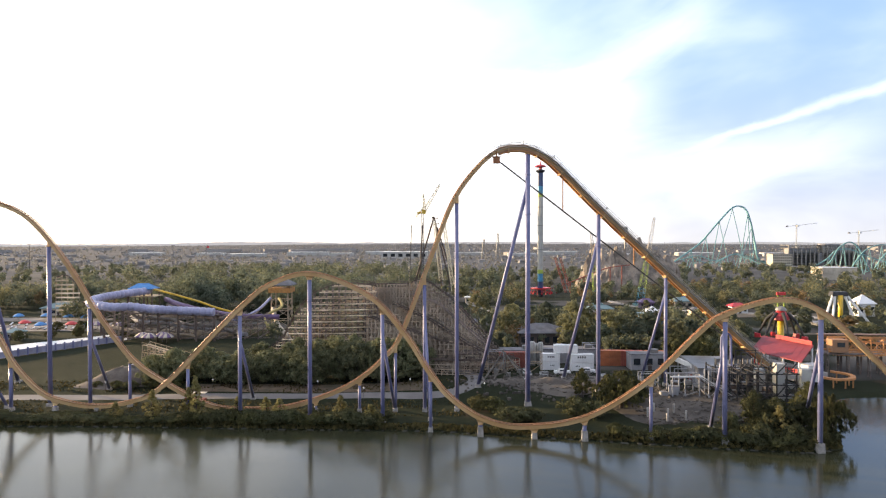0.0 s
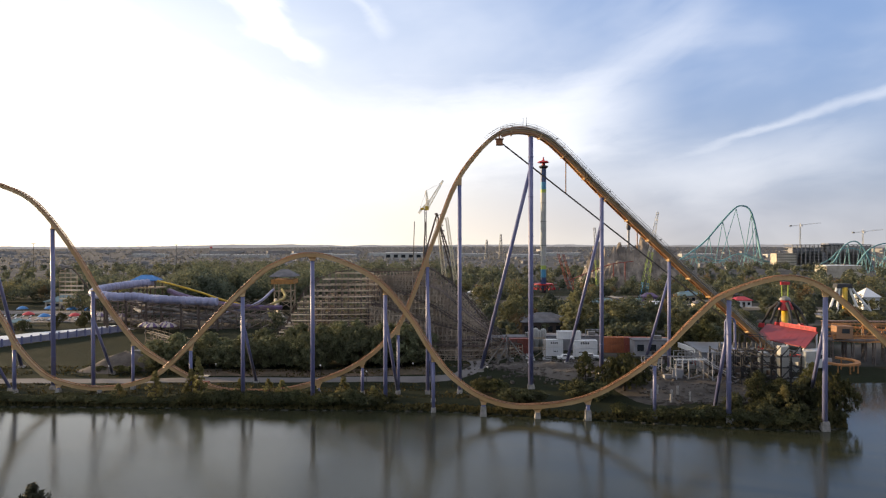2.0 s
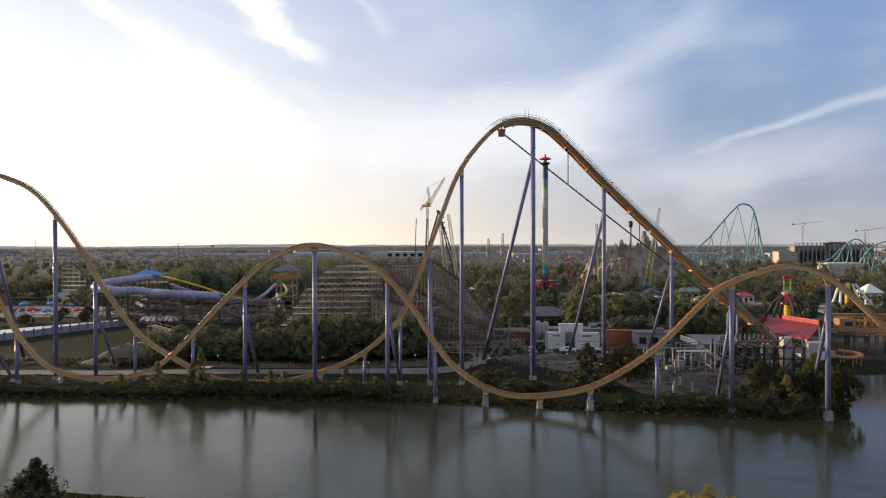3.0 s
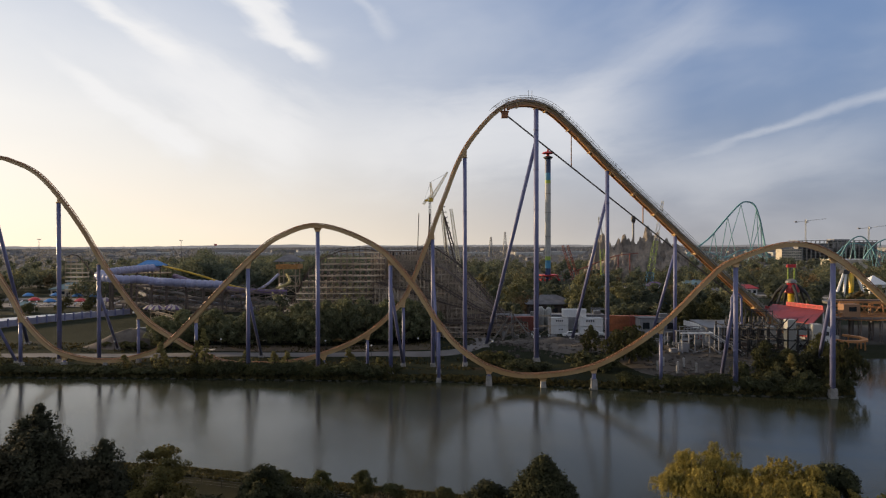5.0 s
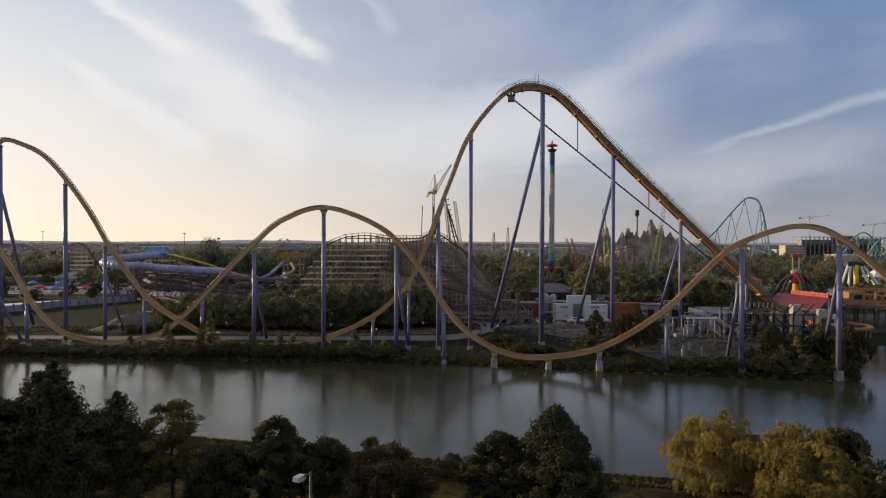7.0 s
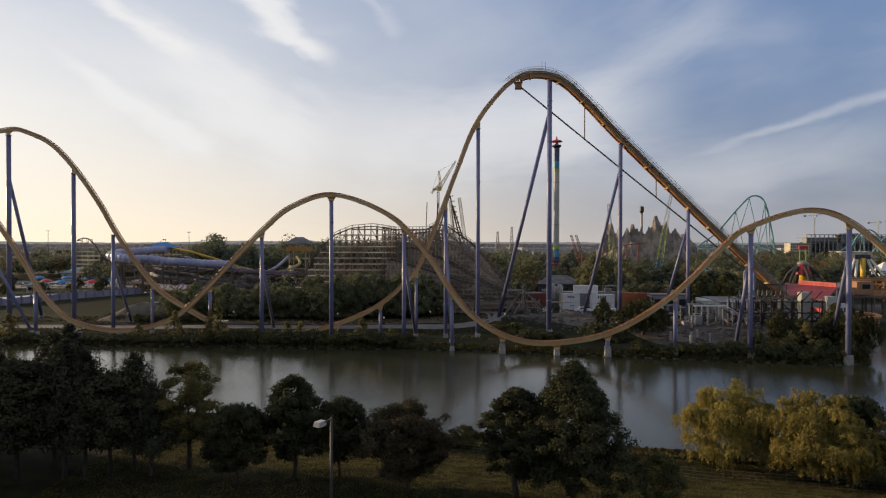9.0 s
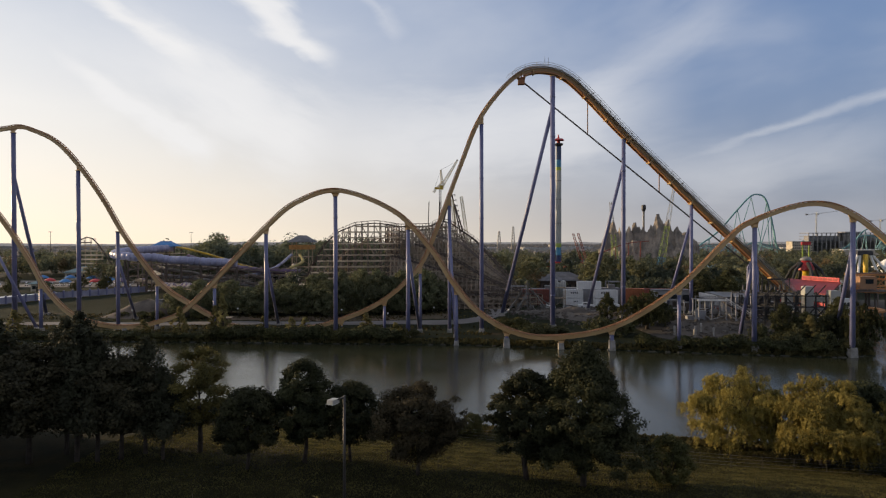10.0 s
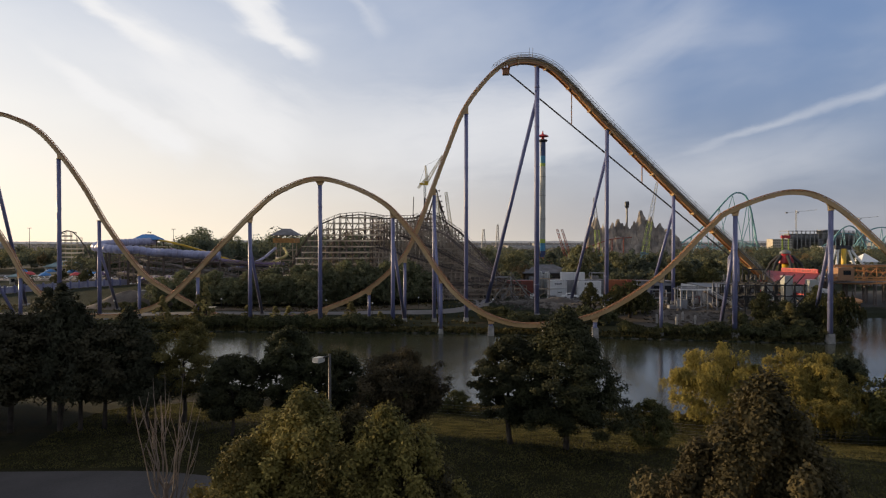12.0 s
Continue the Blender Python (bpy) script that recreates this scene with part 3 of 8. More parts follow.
LINE_B = [(-156, 176, 50), (-144, 176, 45.5), (-133.2, 176.0, 33.6), (-124.8, 176.0, 21.6), (-120.1, 176.0, 13.4), (-113.1, 176.0, 6.2), (-106.0, 176.0, 3.4), (-97.0, 175.6, 2.4), (-87.1, 174.4, 4.0), (-78.0, 173.2, 8.3), (-62.6, 171.3, 23.3), (-55.0, 170.1, 30.5), (-47.2, 168.6, 36.3), (-35.5, 166.5, 39.3), (-20.8, 165.0, 33.8), (-11.4, 163.0, 24.4), (-5.3, 161.1, 15.4), (0.1, 159.4, 9.1), (8.3, 157.0, 4.3), (18.0, 155.7, 2.8), (32.7, 154.0, 5.6), (46.8, 153.1, 14.3), (57.9, 151.0, 26.0), (63.2, 150.0, 30.4), (75.0, 147.6, 34.3), (84.0, 145.8, 31.5), (95.0, 144.2, 20.9), (105, 143, 10.0), (118, 142, 4)]


def frames_along(pts, step):
    ln = spline(pts, step)
    out = []
    for i, p in enumerate(ln):
        d = (ln[min(i + 1, len(ln) - 1)] - ln[max(i - 1, 0)]).normalized()
        side = d.cross(Vector((0, 0, 1))).normalized()
        out.append((p, d, side, side.cross(d)))
    return out


def offset(fr, a, b):
    return [p + s * a + u * b for p, d, s, u in fr]


def sweep(g, fr, a0, a1, b0, b1):
    """A squared girder along the frames, between two side and two height offsets."""
    k = len(g.v)
    for p, d, s, u in fr:
        for a, b in ((a0, b0), (a1, b0), (a1, b1), (a0, b1)):
            g.v.append(tuple(p + s * a + u * b))
    for i in range(len(fr) - 1):
        for j in range(4):
            q = k + i * 4
            g.f.append((q + j, q + (j + 1) % 4, q + 4 + (j + 1) % 4, q + 4 + j))
    q = k + (len(fr) - 1) * 4
    g.f += [(k + 3, k + 2, k + 1, k), (q, q + 1, q + 2, q + 3)]


COASTER = thing("roller_coaster", (0, 165, 0), "tall ochre steel roller coaster on lavender-blue columns beside the lake", "roller coaster")


def lay_track(pts, mat_spine):
    fr = frames_along(pts, 1.0)
    g = Geo()
    fr = [(p + u * 0.5, d, sd, u) for p, d, sd, u in fr]
    sweep(g, fr, -0.42, 0.42, -1.12, -0.16)
    part("spine", g, mat_spine, COASTER, "ochre box girder under the rails")
    for a in (-0.62, 0.62):
        part("rail", Geo().pipe(offset(fr, a, 0.0), 0.11, 6), M_RAIL, COASTER)
    g = Geo()
    for p, d, s, u in fr[::1]:
        g.beam(p - s * 0.62, p - u * 0.5 - s * 0.2, 0.14)
        g.beam(p + s * 0.62, p - u * 0.5 + s * 0.2, 0.14)
        g.beam(p - s * 0.6 - u * 0.06, p + s * 0.6 - u * 0.06, 0.10)
    part("track_ties", g, M_RAIL, COASTER, kind="stuff")
    g = Geo()
    for p, d, s, u in fr[::9]:
        c = p - u * 0.78
        g.beam(c - d * 0.12, c + d * 0.12, 0.86, 0.9)
    part("girder_joints", g, M_TRACK, COASTER, kind="stuff")
    return fr


FR_A, FR_B = lay_track(LINE_A, M_TRACK), lay_track(LINE_B, M_TRACK)


def on(fr, x, z_near=None):
    """The place on a track nearest to x (and to the height z_near)."""
    return min(fr, key=lambda q: abs(q[0].x - x) + (0.15 * abs(q[0].z - z_near) if z_near is not None else 0))


def column(fr, x, r, z_near=None, foot=None, brace=None, brace_from=0.86, block=1.2, sit=None):
    """A column with its saddle, collars and footing, and where it has one its raking brace."""
    p, d, s, u = on(fr, x, z_near)
    head = p - u * 1.15
    base = Vector(foot) if foot else Vector((head.x, head.y, 0))
    base.z = gz(base.x, base.y) if sit is None else sit
    top = Vector((head.x, head.y, head.z - 0.9))
    col = part("column", Geo().pipe([base + Vector((0, 0, 0.2)), top.lerp(base, 0.5), top], [r * 1.04, r, r * 0.96], 14, True), M_SUPPORT, COASTER, smooth=True)
    g = Geo()
    g.lathe((top.x, top.y, top.z - 0.1), [(r * 1.25, 0), (r * 1.25, 0.2)], 12)
    g.add([(top.x - r, top.y - 0.3, top.z), (top.x + r, top.y - 0.3, top.z), (top.x + r, top.y + 0.3, top.z), (top.x - r, top.y + 0.3, top.z)] + [tuple(head + d * a + s * b) for a, b in ((-1.1, -0.3), (1.1, -0.3), (1.1, 0.3), (-1.1, 0.3))], [(0, 1, 5, 4), (1, 2, 6, 5), (2, 3, 7, 6), (3, 0, 4, 7), (4, 5, 6, 7)])
    part("saddle", g, M_TRACK, COASTER, "ochre steel saddle on the column head")
    z = base.z + 9
    while z < top.z - 4:
        t = (z - base.z) / (top.z - base.z)
        c = base.lerp(top, t)
        part("flange", Geo().lathe((c.x, c.y, z), [(r * 1.12, 0), (r * 1.12, 0.28)], 12), M_SUPPORT, col)
        z += 11
    part("footing", Geo().box((base.x, base.y, base.z + block / 2 - 0.5), (r * 3.2, r * 3.2, block + 0.6), 0, 0.8), M_CONCRETE, COASTER, "weathered concrete footing")
    if brace:
        q = Vector(brace)
        q.z = gz(q.x, q.y)
        a = base.lerp(top, brace_from)
        b = part("brace", Geo().pipe([q + Vector((0, 0, 0.2)), a], [r * 0.82, r * 0.78], 12), M_SUPPORT, COASTER, smooth=True)
        part("footing", Geo().box((q.x, q.y, q.z + 0.2), (r * 3, r * 3, 1.2), 0, 0.8), M_CONCRETE, COASTER, "weathered concrete footing")
    return col


# lift and first drop
column(FR_A, 22.0, 0.68, 73, brace=(8.3, 194.4, 0), brace_from=0.875)
column(FR_A, 1.0, 0.55, 58)
column(FR_A, 43.0, 0.58, 57, brace=(35.2, 201.8, 0), brace_from=0.86)
column(FR_A, 64.8, 0.52, 37, brace=(59.7, 203, 0), brace_from=0.86)
column(FR_A, -8.0, 0.5, 34, brace=(-5.0, 167.5, 0), brace_from=0.8)
column(FR_A, -15.9, 0.42, 18)
column(FR_A, -25.2, 0.42, 10)
column(FR_A, -36.6, 0.42, 4)
# the hill at the far end
column(FR_A, -132.5, 0.65, 60, brace=(-138.5, 204.6, 0), brace_from=0.78)
column(FR_A, -112.0, 0.60, 49)
column(FR_A, -100.7, 0.52, 30, brace=(-105, 197, 0), brace_from=0.72)
column(FR_A, -89.5, 0.42, 16)
# return track
column(FR_B, -136.5, 0.5, 38, brace=(-124, 178.5, 0), brace_from=0.8)
column(FR_B, -120.3, 0.5, 14)
column(FR_B, -109.0, 0.45, 5)
column(FR_B, -97.3, 0.45, 3)
column(FR_B, -71.3, 0.45, 14)
column(FR_B, -56.4, 0.52, 30, brace=(-57.5, 187.5, 0), brace_from=0.75)
column(FR_B, -35.8, 0.55, 39)
column(FR_B, -16.7, 0.52, 29, brace=(-15.0, 176, 0), brace_from=0.8)
column(FR_B, -4.1, 0.42, 12)
column(FR_B, 8.2, 0.5, 4, block=2.4, sit=0.2)
column(FR_B, 20.2, 0.45, 2.4, block=1.4, sit=0.3)
column(FR_B, 32.3, 0.5, 5, block=2.4, sit=0.2)
column(FR_B, 47.0, 0.42, 14)
column(FR_B, 63.3, 0.55, 30, brace=(64.5, 160, 0), brace_from=0.82)
column(FR_B, 83.9, 0.55, 31, brace=(89.0, 163, 0), brace_from=0.82, block=2.2, sit=0.2)
column(FR_B, 104, 0.5, 10)


def lift_details():
    fr = [q for q in FR_A if q[0].x > 9.0 and not (q[0].x < 16 and q[0].z < 66)]
    climb = [q for q in fr if q[0].x > 12.8 and q[0].z > 66 or q[0].x > 25]
    g = Geo()
    sweep(g, climb, -0.6, 0.6, -1.55, -1.1)
    part("lift_girder", g, M_LIFTDARK, COASTER, "dark rust-brown lift girder under the track")
    for a in (-0.8, 0.8):
        g = Geo()
        sweep(g, climb, a - 0.14, a + 0.14, -1.8, -1.5)
        part("flange", g, M_LIFT, COASTER, "rust-orange lower flange of the lift")
    for a in (-1, 1):
        for b in (-0.55, 0.1, 0.45):
            g = Geo()
            sweep(g, climb, a * 1.18 - 0.05, a * 1.18 + 0.05, b, b + 0.12)
            part("stringer", g, M_GALV, COASTER, "galvanised stair stringer")
    for a in (-1, 1):
        g = Geo()
        sweep(g, fr, a * 0.95 - 0.33, a * 0.95 + 0.33, -0.22, -0.12)
        part("walkway", g, M_CATWALK, COASTER, "galvanised stair walkway along the lift")
        g = Geo()
        g.pipe(offset(fr, a * 1.32, 1.0), 0.045, 5)
        g.pipe(offset(fr, a * 1.32, 0.5), 0.035, 5)
        for p, d, s, u in fr[::3]:
            g.beam(p + s * a * 1.32 - u * 0.3, p + s * a * 1.32 + u * 1.0, 0.07)
        part("handrail", g, M_CATWALK, COASTER, "thin grey handrail")
    for p, d, s, u in climb[4::9]:
        g = Geo()
        c = p - u * 1.3
        g.beam(c - d * 0.12, c + d * 0.12, 1.9, 1.6)
        part("girder_band", g, M_TRACK, COASTER, "ochre flange band round the lift girder")
    for p, d, s, u in climb[10::22]:
        g = Geo()
        g.beam(p + s * 1.3, p + s * 1.3 + u * 1.7, 0.09)
        g.box(p + s * 1.3 + u * 1.8, (0.4, 0.3, 0.35))
        part("lamp_head", g, M_DARKSTEEL, COASTER, "small dark lamp on the handrail")
    # the motor box under the crest and the evacuation beam from it
    g = Geo().box((12.9, 178.2, 69.8), (1.8, 1.6, 1.6))
    g.box((12.9, 178.2, 70.7), (2.2, 2.0, 0.2))
    g.beam((12.9, 178.2, 70.8), (12.9, 178.2, 72.2), 0.4)
    part("motor_box", g, M_LIFT, COASTER, "rust-red box under the crest")
    a, b = Vector((13.8, 178.4, 69.4)), Vector((94.0, 202.6, 11.0))
    part("cable_beam", Geo().beam(a, b, 0.28, 0.34), M_POLE, COASTER, "dark straight beam strung below the lift")
    for t in (0.227, 0.5):
        p = a.lerp(b, t)
        q = on(FR_A, p.x, 80 - p.x * 0.8)[0]
        part("hanger", Geo().beam(p, (p.x, p.y, q.z - 2.0), 0.26), M_LIFT, COASTER, "rust-red hanger rod")
    g = Geo()
    for p, d, s, u in [q for q in FR_A if abs(q[0].x - 20) < 1.2 and q[0].z > 60][:2]:
        g.beam(p + s * 1.3, p + s * 1.3 + Vector((0, 0, 3.2)), 0.10)
    part("mast", g, M_CATWALK, COASTER)


lift_details()

# ---- trees ----
def leaf_mesh(name, pos, size, rng, material, stretch=1.0, hang=0.0, out=None):
    """Many small leaves as one mesh: a quad at each place, facing roughly outwards."""
    n = len(pos)
    a = rng.normal(size=(n, 3))
    a[:, 2] -= hang * 2.5
    face = rng.normal(size=(n, 3))
    if out is not None:
        face = face * 0.7 + out
    face /= np.linalg.norm(face, axis=1)[:, None]
    a = a - face * (a * face).sum(1)[:, None]
    a /= np.linalg.norm(a, axis=1)[:, None]
    b = np.cross(face, a)
    s = (size * rng.uniform(0.6, 1.35, n))[:, None]
    a, b = a * s * stretch * 0.5, b * s * 0.5
    v = np.stack([pos - a, pos - a * 0.1 - b * 0.8, pos + a, pos - a * 0.1 + b * 0.8], 1).reshape(-1, 3)
    me = bpy.data.meshes.new(name)
    me.vertices.add(4 * n)
    me.loops.add(4 * n)
    me.polygons.add(n)
    me.vertices.foreach_set("co", v.astype(np.float32).ravel())
    me.loops.foreach_set("vertex_index", np.arange(4 * n, dtype=np.int32))
    me.polygons.foreach_set("loop_start", np.arange(0, 4 * n, 4, dtype=np.int32))
    me.update(calc_edges=True)
    me.materials.append(material)
    return me


def ball(rng, n, fill=0.5):
    d = rng.normal(size=(n, 3))
    d /= np.linalg.norm(d, axis=1)[:, None]
    return d * (fill + (1 - fill) * rng.random(n) ** 0.5)[:, None]


def outwards(p, centre, rows=None):
    """Which way the leaves at p face: away from their lump and from the crown's middle, and a little up."""
    o = p - centre
    o /= np.linalg.norm(o, axis=1)[:, None] + 1e-6
    if rows is not None:
        q = p - rows
        o = o * 0.5 + 0.8 * q / (np.linalg.norm(q, axis=1)[:, None] + 1e-6)
    o[:, 2] += 0.25
    return o


def crown_points(rng, n, h, r, low, lumps, shape="round"):
    """Places of leaves: many overlapping sprays filling an uneven crown between the heights low and h."""
    lumps = lumps * 6
    ph = rng.uniform(0, 6.28, 4)
    u = rng.beta(1.35, 1.25, lumps)
    if shape == "spray":
        w = (1 - u ** 2.0) ** 0.72
    elif shape == "oval":
        w = np.where(u < 0.3, np.sqrt(1 - ((0.3 - u) / 0.34) ** 2), (1 - (np.clip(u - 0.3, 0, 1) / 0.72) ** 1.5) ** 0.9)
    elif shape == "egg":
        w = np.where(u < 0.22, np.sqrt(1 - ((0.22 - u) / 0.27) ** 2), (1 - (np.clip(u - 0.22, 0, 1) / 0.80) ** 1.45) ** 0.85)
    else:
        w = (1 - np.abs(2 * u ** 0.85 - 1) ** 2.8) ** 0.55
    a = rng.uniform(0, 6.28, lumps)
    rho = (0.2 + 0.9 * rng.random(lumps) ** 0.55) * (1 + (0.07 if shape == "oval" else 0.14) * np.sin(2 * a + ph[0] + 4 * u) + 0.12 * np.sin(3 * a + ph[1] - 7 * u))
    rad = r * (rng.uniform(0.07, 0.17, lumps) if shape in ("spray", "egg") else rng.uniform(0.09, 0.25, lumps))
    rr = np.maximum(w * r - rad * 0.6, 0) * rho
    mids = np.stack([np.cos(a) * rr, np.sin(a) * rr, low + (h - low) * u], 1)
    k = rng.choice(lumps, size=n, p=rad ** 2 / (rad ** 2).sum())
    q = ball(rng, n, 0.2) * rad[k][:, None] * ((0.95, 0.95, 1.5) if shape == "spray" else (1.05, 1.05, 0.75))
    p = mids[k] + q
    base = mids[k]
    base[:, 2] -= rad[k] * 0.25
    o = outwards(p, np.array((0, 0, low + (h - low) * 0.4)), base)
    z0, z1 = np.quantile(p[:, 2], 0.002), np.quantile(p[:, 2], 0.999)
    p[:, 2] = low + (p[:, 2] - z0) * (h - low) / (z1 - z0)
    p[:, :2] *= r / np.quantile(np.hypot(p[:, 0], p[:, 1]), 0.96)
    return p + rng.normal(size=p.shape) * r * 0.02, o


def leaves_at(po, size, rng, material, stretch, hang):
    return po[0], size, rng, material, stretch, hang, po[1]


def limbs(rng, h, r, low, trunk_r, count=7, lean=0.3):
    g = Geo()
    top = h * 0.72
    path = [(0, 0, -0.4)]
    for i in range(1, 6):
        t = i / 5
        path.append((lean * math.sin(t * 3 + h), lean * math.cos(t * 2.2 + h) - lean, top * t))
    g.pipe(path, [trunk_r * 1.25, trunk_r, trunk_r * 0.85, trunk_r * 0.65, trunk_r * 0.4, trunk_r * 0.15], 8)
    for i in range(count):
        a = 2 * math.pi * (i / count + rng.uniform(-0.06, 0.06))
        z = low * 0.85 + (top - low * 0.85) * i / count
        ln = r * rng.uniform(0.5, 0.75) * (1 - 0.6 * i / count)
        e = Vector((math.cos(a) * ln, math.sin(a) * ln, z + ln * rng.uniform(0.45, 0.9)))
        g.pipe([(0, 0, z), (e.x * 0.45, e.y * 0.45, z + (e.z - z) * 0.35), tuple(e)], [trunk_r * 0.45, trunk_r * 0.3, trunk_r * 0.08], 6)
    return g


def tree(name, h, r, low, n, leaf, material, label, seed, shape="round", lumps=26, trunk=0.0, category="tree"):
    """A broadleaf tree at the origin: trunk with limbs, crown of many leaves."""
    rng = np.random.default_rng(seed)
    t = thing(name, (0, 0, 0), label, category)
    part("trunk", limbs(rng, h, r, low, trunk or h * 0.016 + 0.03, 9, 0.12), M_BARK, t, smooth=True)
    c = new("crown", leaf_mesh("crown", *leaves_at(crown_points(rng, n, h, r, low, lumps, shape), leaf, rng, material, 1.3, 0.0)))
    c.parent = t
    return t


def conifer(name, h, r, n, leaf, material, label, seed):
    """A pine: straight stem, whorls of boughs of uneven length, each bough a spray of tufts turned up at its tip."""
    rng = np.random.default_rng(seed)
    t = thing(name, (0, 0, 0), label, "tree")
    g = Geo().pipe([(0, 0, -0.4), (0.1, 0, h * 0.5), (0, 0.05, h * 0.98)], [h * 0.018 + 0.05, h * 0.012, 0.03], 8)
    low = h * 0.26
    pts, axes = [], []
    tiers = int(h * 1.5)
    per = n // (tiers * 7)
    for i in range(tiers):
        f = (i + rng.uniform(-0.25, 0.25)) / tiers
        z = low + (h - low) * f
        rr = r * (1 - f) ** 0.95 * rng.uniform(0.8, 1.2) + 0.1
        a0 = rng.uniform(0, 6.28)
        for j in range(7):
            a = a0 + j * 0.898 + rng.uniform(-0.25, 0.25)
            ln = rr * rng.uniform(0.55, 1.1)
            m = max(int(per * (0.35 + 1.3 * (1 - f))), 14)
            u = rng.random(m) ** 0.6
            fan = rng.normal(size=m) * 0.16 * ln * u * (1.25 - u)
            rise = (0.35 + 0.5 * f) * ln * u ** 1.6
            p = np.stack([np.cos(a) * u * ln - np.sin(a) * fan, np.sin(a) * u * ln + np.cos(a) * fan, z + rise], 1)
            p += rng.normal(size=p.shape) * (0.07 * ln + 0.08) * (1, 1, 1.2)
            pts.append(p)
            axes.append(np.tile((0.0, 0.0, z - 0.5), (m, 1)))
            g.pipe([(0, 0, z - 0.1), (math.cos(a) * ln * 0.6, math.sin(a) * ln * 0.6, z + 0.08 * ln), (math.cos(a) * ln * 0.92, math.sin(a) * ln * 0.92, z + 0.2 * ln)], [0.05, 0.03, 0.012], 4)
    part("trunk", g, M_BARK, t)
    p, axis = np.concatenate(pts), np.concatenate(axes)
    c = new("crown", leaf_mesh("crown", p, leaf, rng, material, 1.9, 0.0, outwards(p, np.array((0, 0, h * 0.3)), axis)))
    c.parent = t
    return t


def willow(name, h, r, n, leaf, material, label, seed, stretch=3.0):
    """A weeping willow: leaning limbs, each with its own ragged plumes from which short strands arch and hang."""
    rng = np.random.default_rng(seed)
    t = thing(name, (0, 0, 0), label, "tree")
    limb_count, per = 13, 16
    g = Geo().pipe([(0, 0, -0.4), (0.15, 0.1, h * 0.14), (0.1, 0.0, h * 0.3)], [0.5, 0.42, 0.36], 9)
    mids, rad = [], []
    for i in range(limb_count):
        a = i * 2.4 + rng.uniform(-0.35, 0.35)
        out = r * (0.10 + 0.80 * ((i + 0.5) / limb_count) ** 0.6) * rng.uniform(0.85, 1.08)
        top = h * (0.97 - 0.42 * (out / r) ** 1.8) * rng.uniform(0.88, 1.03)
        x, y = math.cos(a) * out, math.sin(a) * out
        g.pipe([(0.1, 0, h * 0.22), (x * 0.35, y * 0.35, h * 0.22 + (top - h * 0.22) * 0.5), (x * 0.8, y * 0.8, top * 0.93)], [0.24, 0.15, 0.03], 6)
        for k in range(per):
            f = (k + rng.random()) / per
            z = top * (0.18 + 0.80 * f ** 0.75)
            spread = r * (0.10 + 0.15 * math.sin(math.pi * min(f * 0.9 + 0.1, 1.0)))
            reach = 0.72 + 0.28 * math.sin(math.pi * (0.15 + 0.6 * f))
            mids.append((x * reach + rng.normal() * spread, y * reach + rng.normal() * spread, z))
            rad.append(r * rng.uniform(0.07, 0.15))
    part("trunk", g, M_BARK, t, smooth=True)
    mids, rad = np.array(mids), np.array(rad)
    strands = n // 26
    k = rng.choice(len(mids), size=strands, p=rad ** 1.5 / (rad ** 1.5).sum())
    d = rng.normal(size=(strands, 3))
    away = mids[k] * (1.0, 1.0, 0.0)
    d += away / (np.linalg.norm(away, axis=1)[:, None] + 0.3) * 0.7
    d[:, 2] = np.abs(d[:, 2]) * 1.0 - 0.2
    d /= np.linalg.norm(d, axis=1)[:, None]
    start = mids[k] + d * rad[k][:, None] * rng.uniform(0.4, 1.1, strands)[:, None]
    flat = d.copy()
    flat[:, 2] = 0
    drop = h * rng.uniform(0.03, 0.17, strands) * rng.uniform(0.5, 1.0, strands)
    f = rng.random((strands, 26)) ** 0.85
    p = start[:, None, :] + flat[:, None, :] * (np.sqrt(f) * 0.09 * r)[:, :, None]
    p[:, :, 2] += 0.035 * h * np.sin(f * 2.6) - drop[:, None] * f ** 1.6
    p = p.reshape(-1, 3) + rng.normal(size=(strands * 26, 3)) * 0.013 * r
    o = np.repeat(d, 26, 0)
    o[:, 2] += 0.25
    ok = p[:, 2] > 0.3
    c = new("crown", leaf_mesh("crown", p[ok], leaf, rng, material, stretch, 0.9, o[ok]))
    c.parent = t
    return t


def shrub(name, h, r, n, leaf, material, label, seed):
    rng = np.random.default_rng(seed)
    t = thing(name, (0, 0, 0), label, "shrub")
    g = Geo()
    for i in range(7):
        a = i * 0.9 + rng.uniform(0, 0.4)
        g.pipe([(0, 0, -0.3), (math.cos(a) * r * 0.3, math.sin(a) * r * 0.3, h * 0.4), (math.cos(a) * r * 0.6, math.sin(a) * r * 0.6, h * 0.75)], [0.07, 0.045, 0.015], 5)
    part("trunk", g, M_BARK, t)
    c = new("crown", leaf_mesh("crown", *leaves_at(crown_points(rng, n, h, r, h * 0.08, 18), leaf, rng, material, 1.3, 0.0)))
    c.parent = t
    return t


SET_OUT = []


def plant(kinds, spots, group=""):
    """Sets trees out: rows of (x, y, kind, height scale, turn[, width scale]); the first of each kind is the built one."""
    for x, y, k, s, turn, *wide in spots:
        w = wide[0] if wide else s
        m = pose(x, y, gz(x, y), 0, 0, turn) @ Matrix.Diagonal((w, w, s, 1))
        if kinds[k] not in SET_OUT:
            SET_OUT.append(kinds[k])
            ob = kinds[k]
            ob.matrix_basis = m
        else:
            ob = copy_thing(kinds[k], pose(0, 0, 0))
            ob.matrix_basis = m
        if group:
            ob["group"] = group


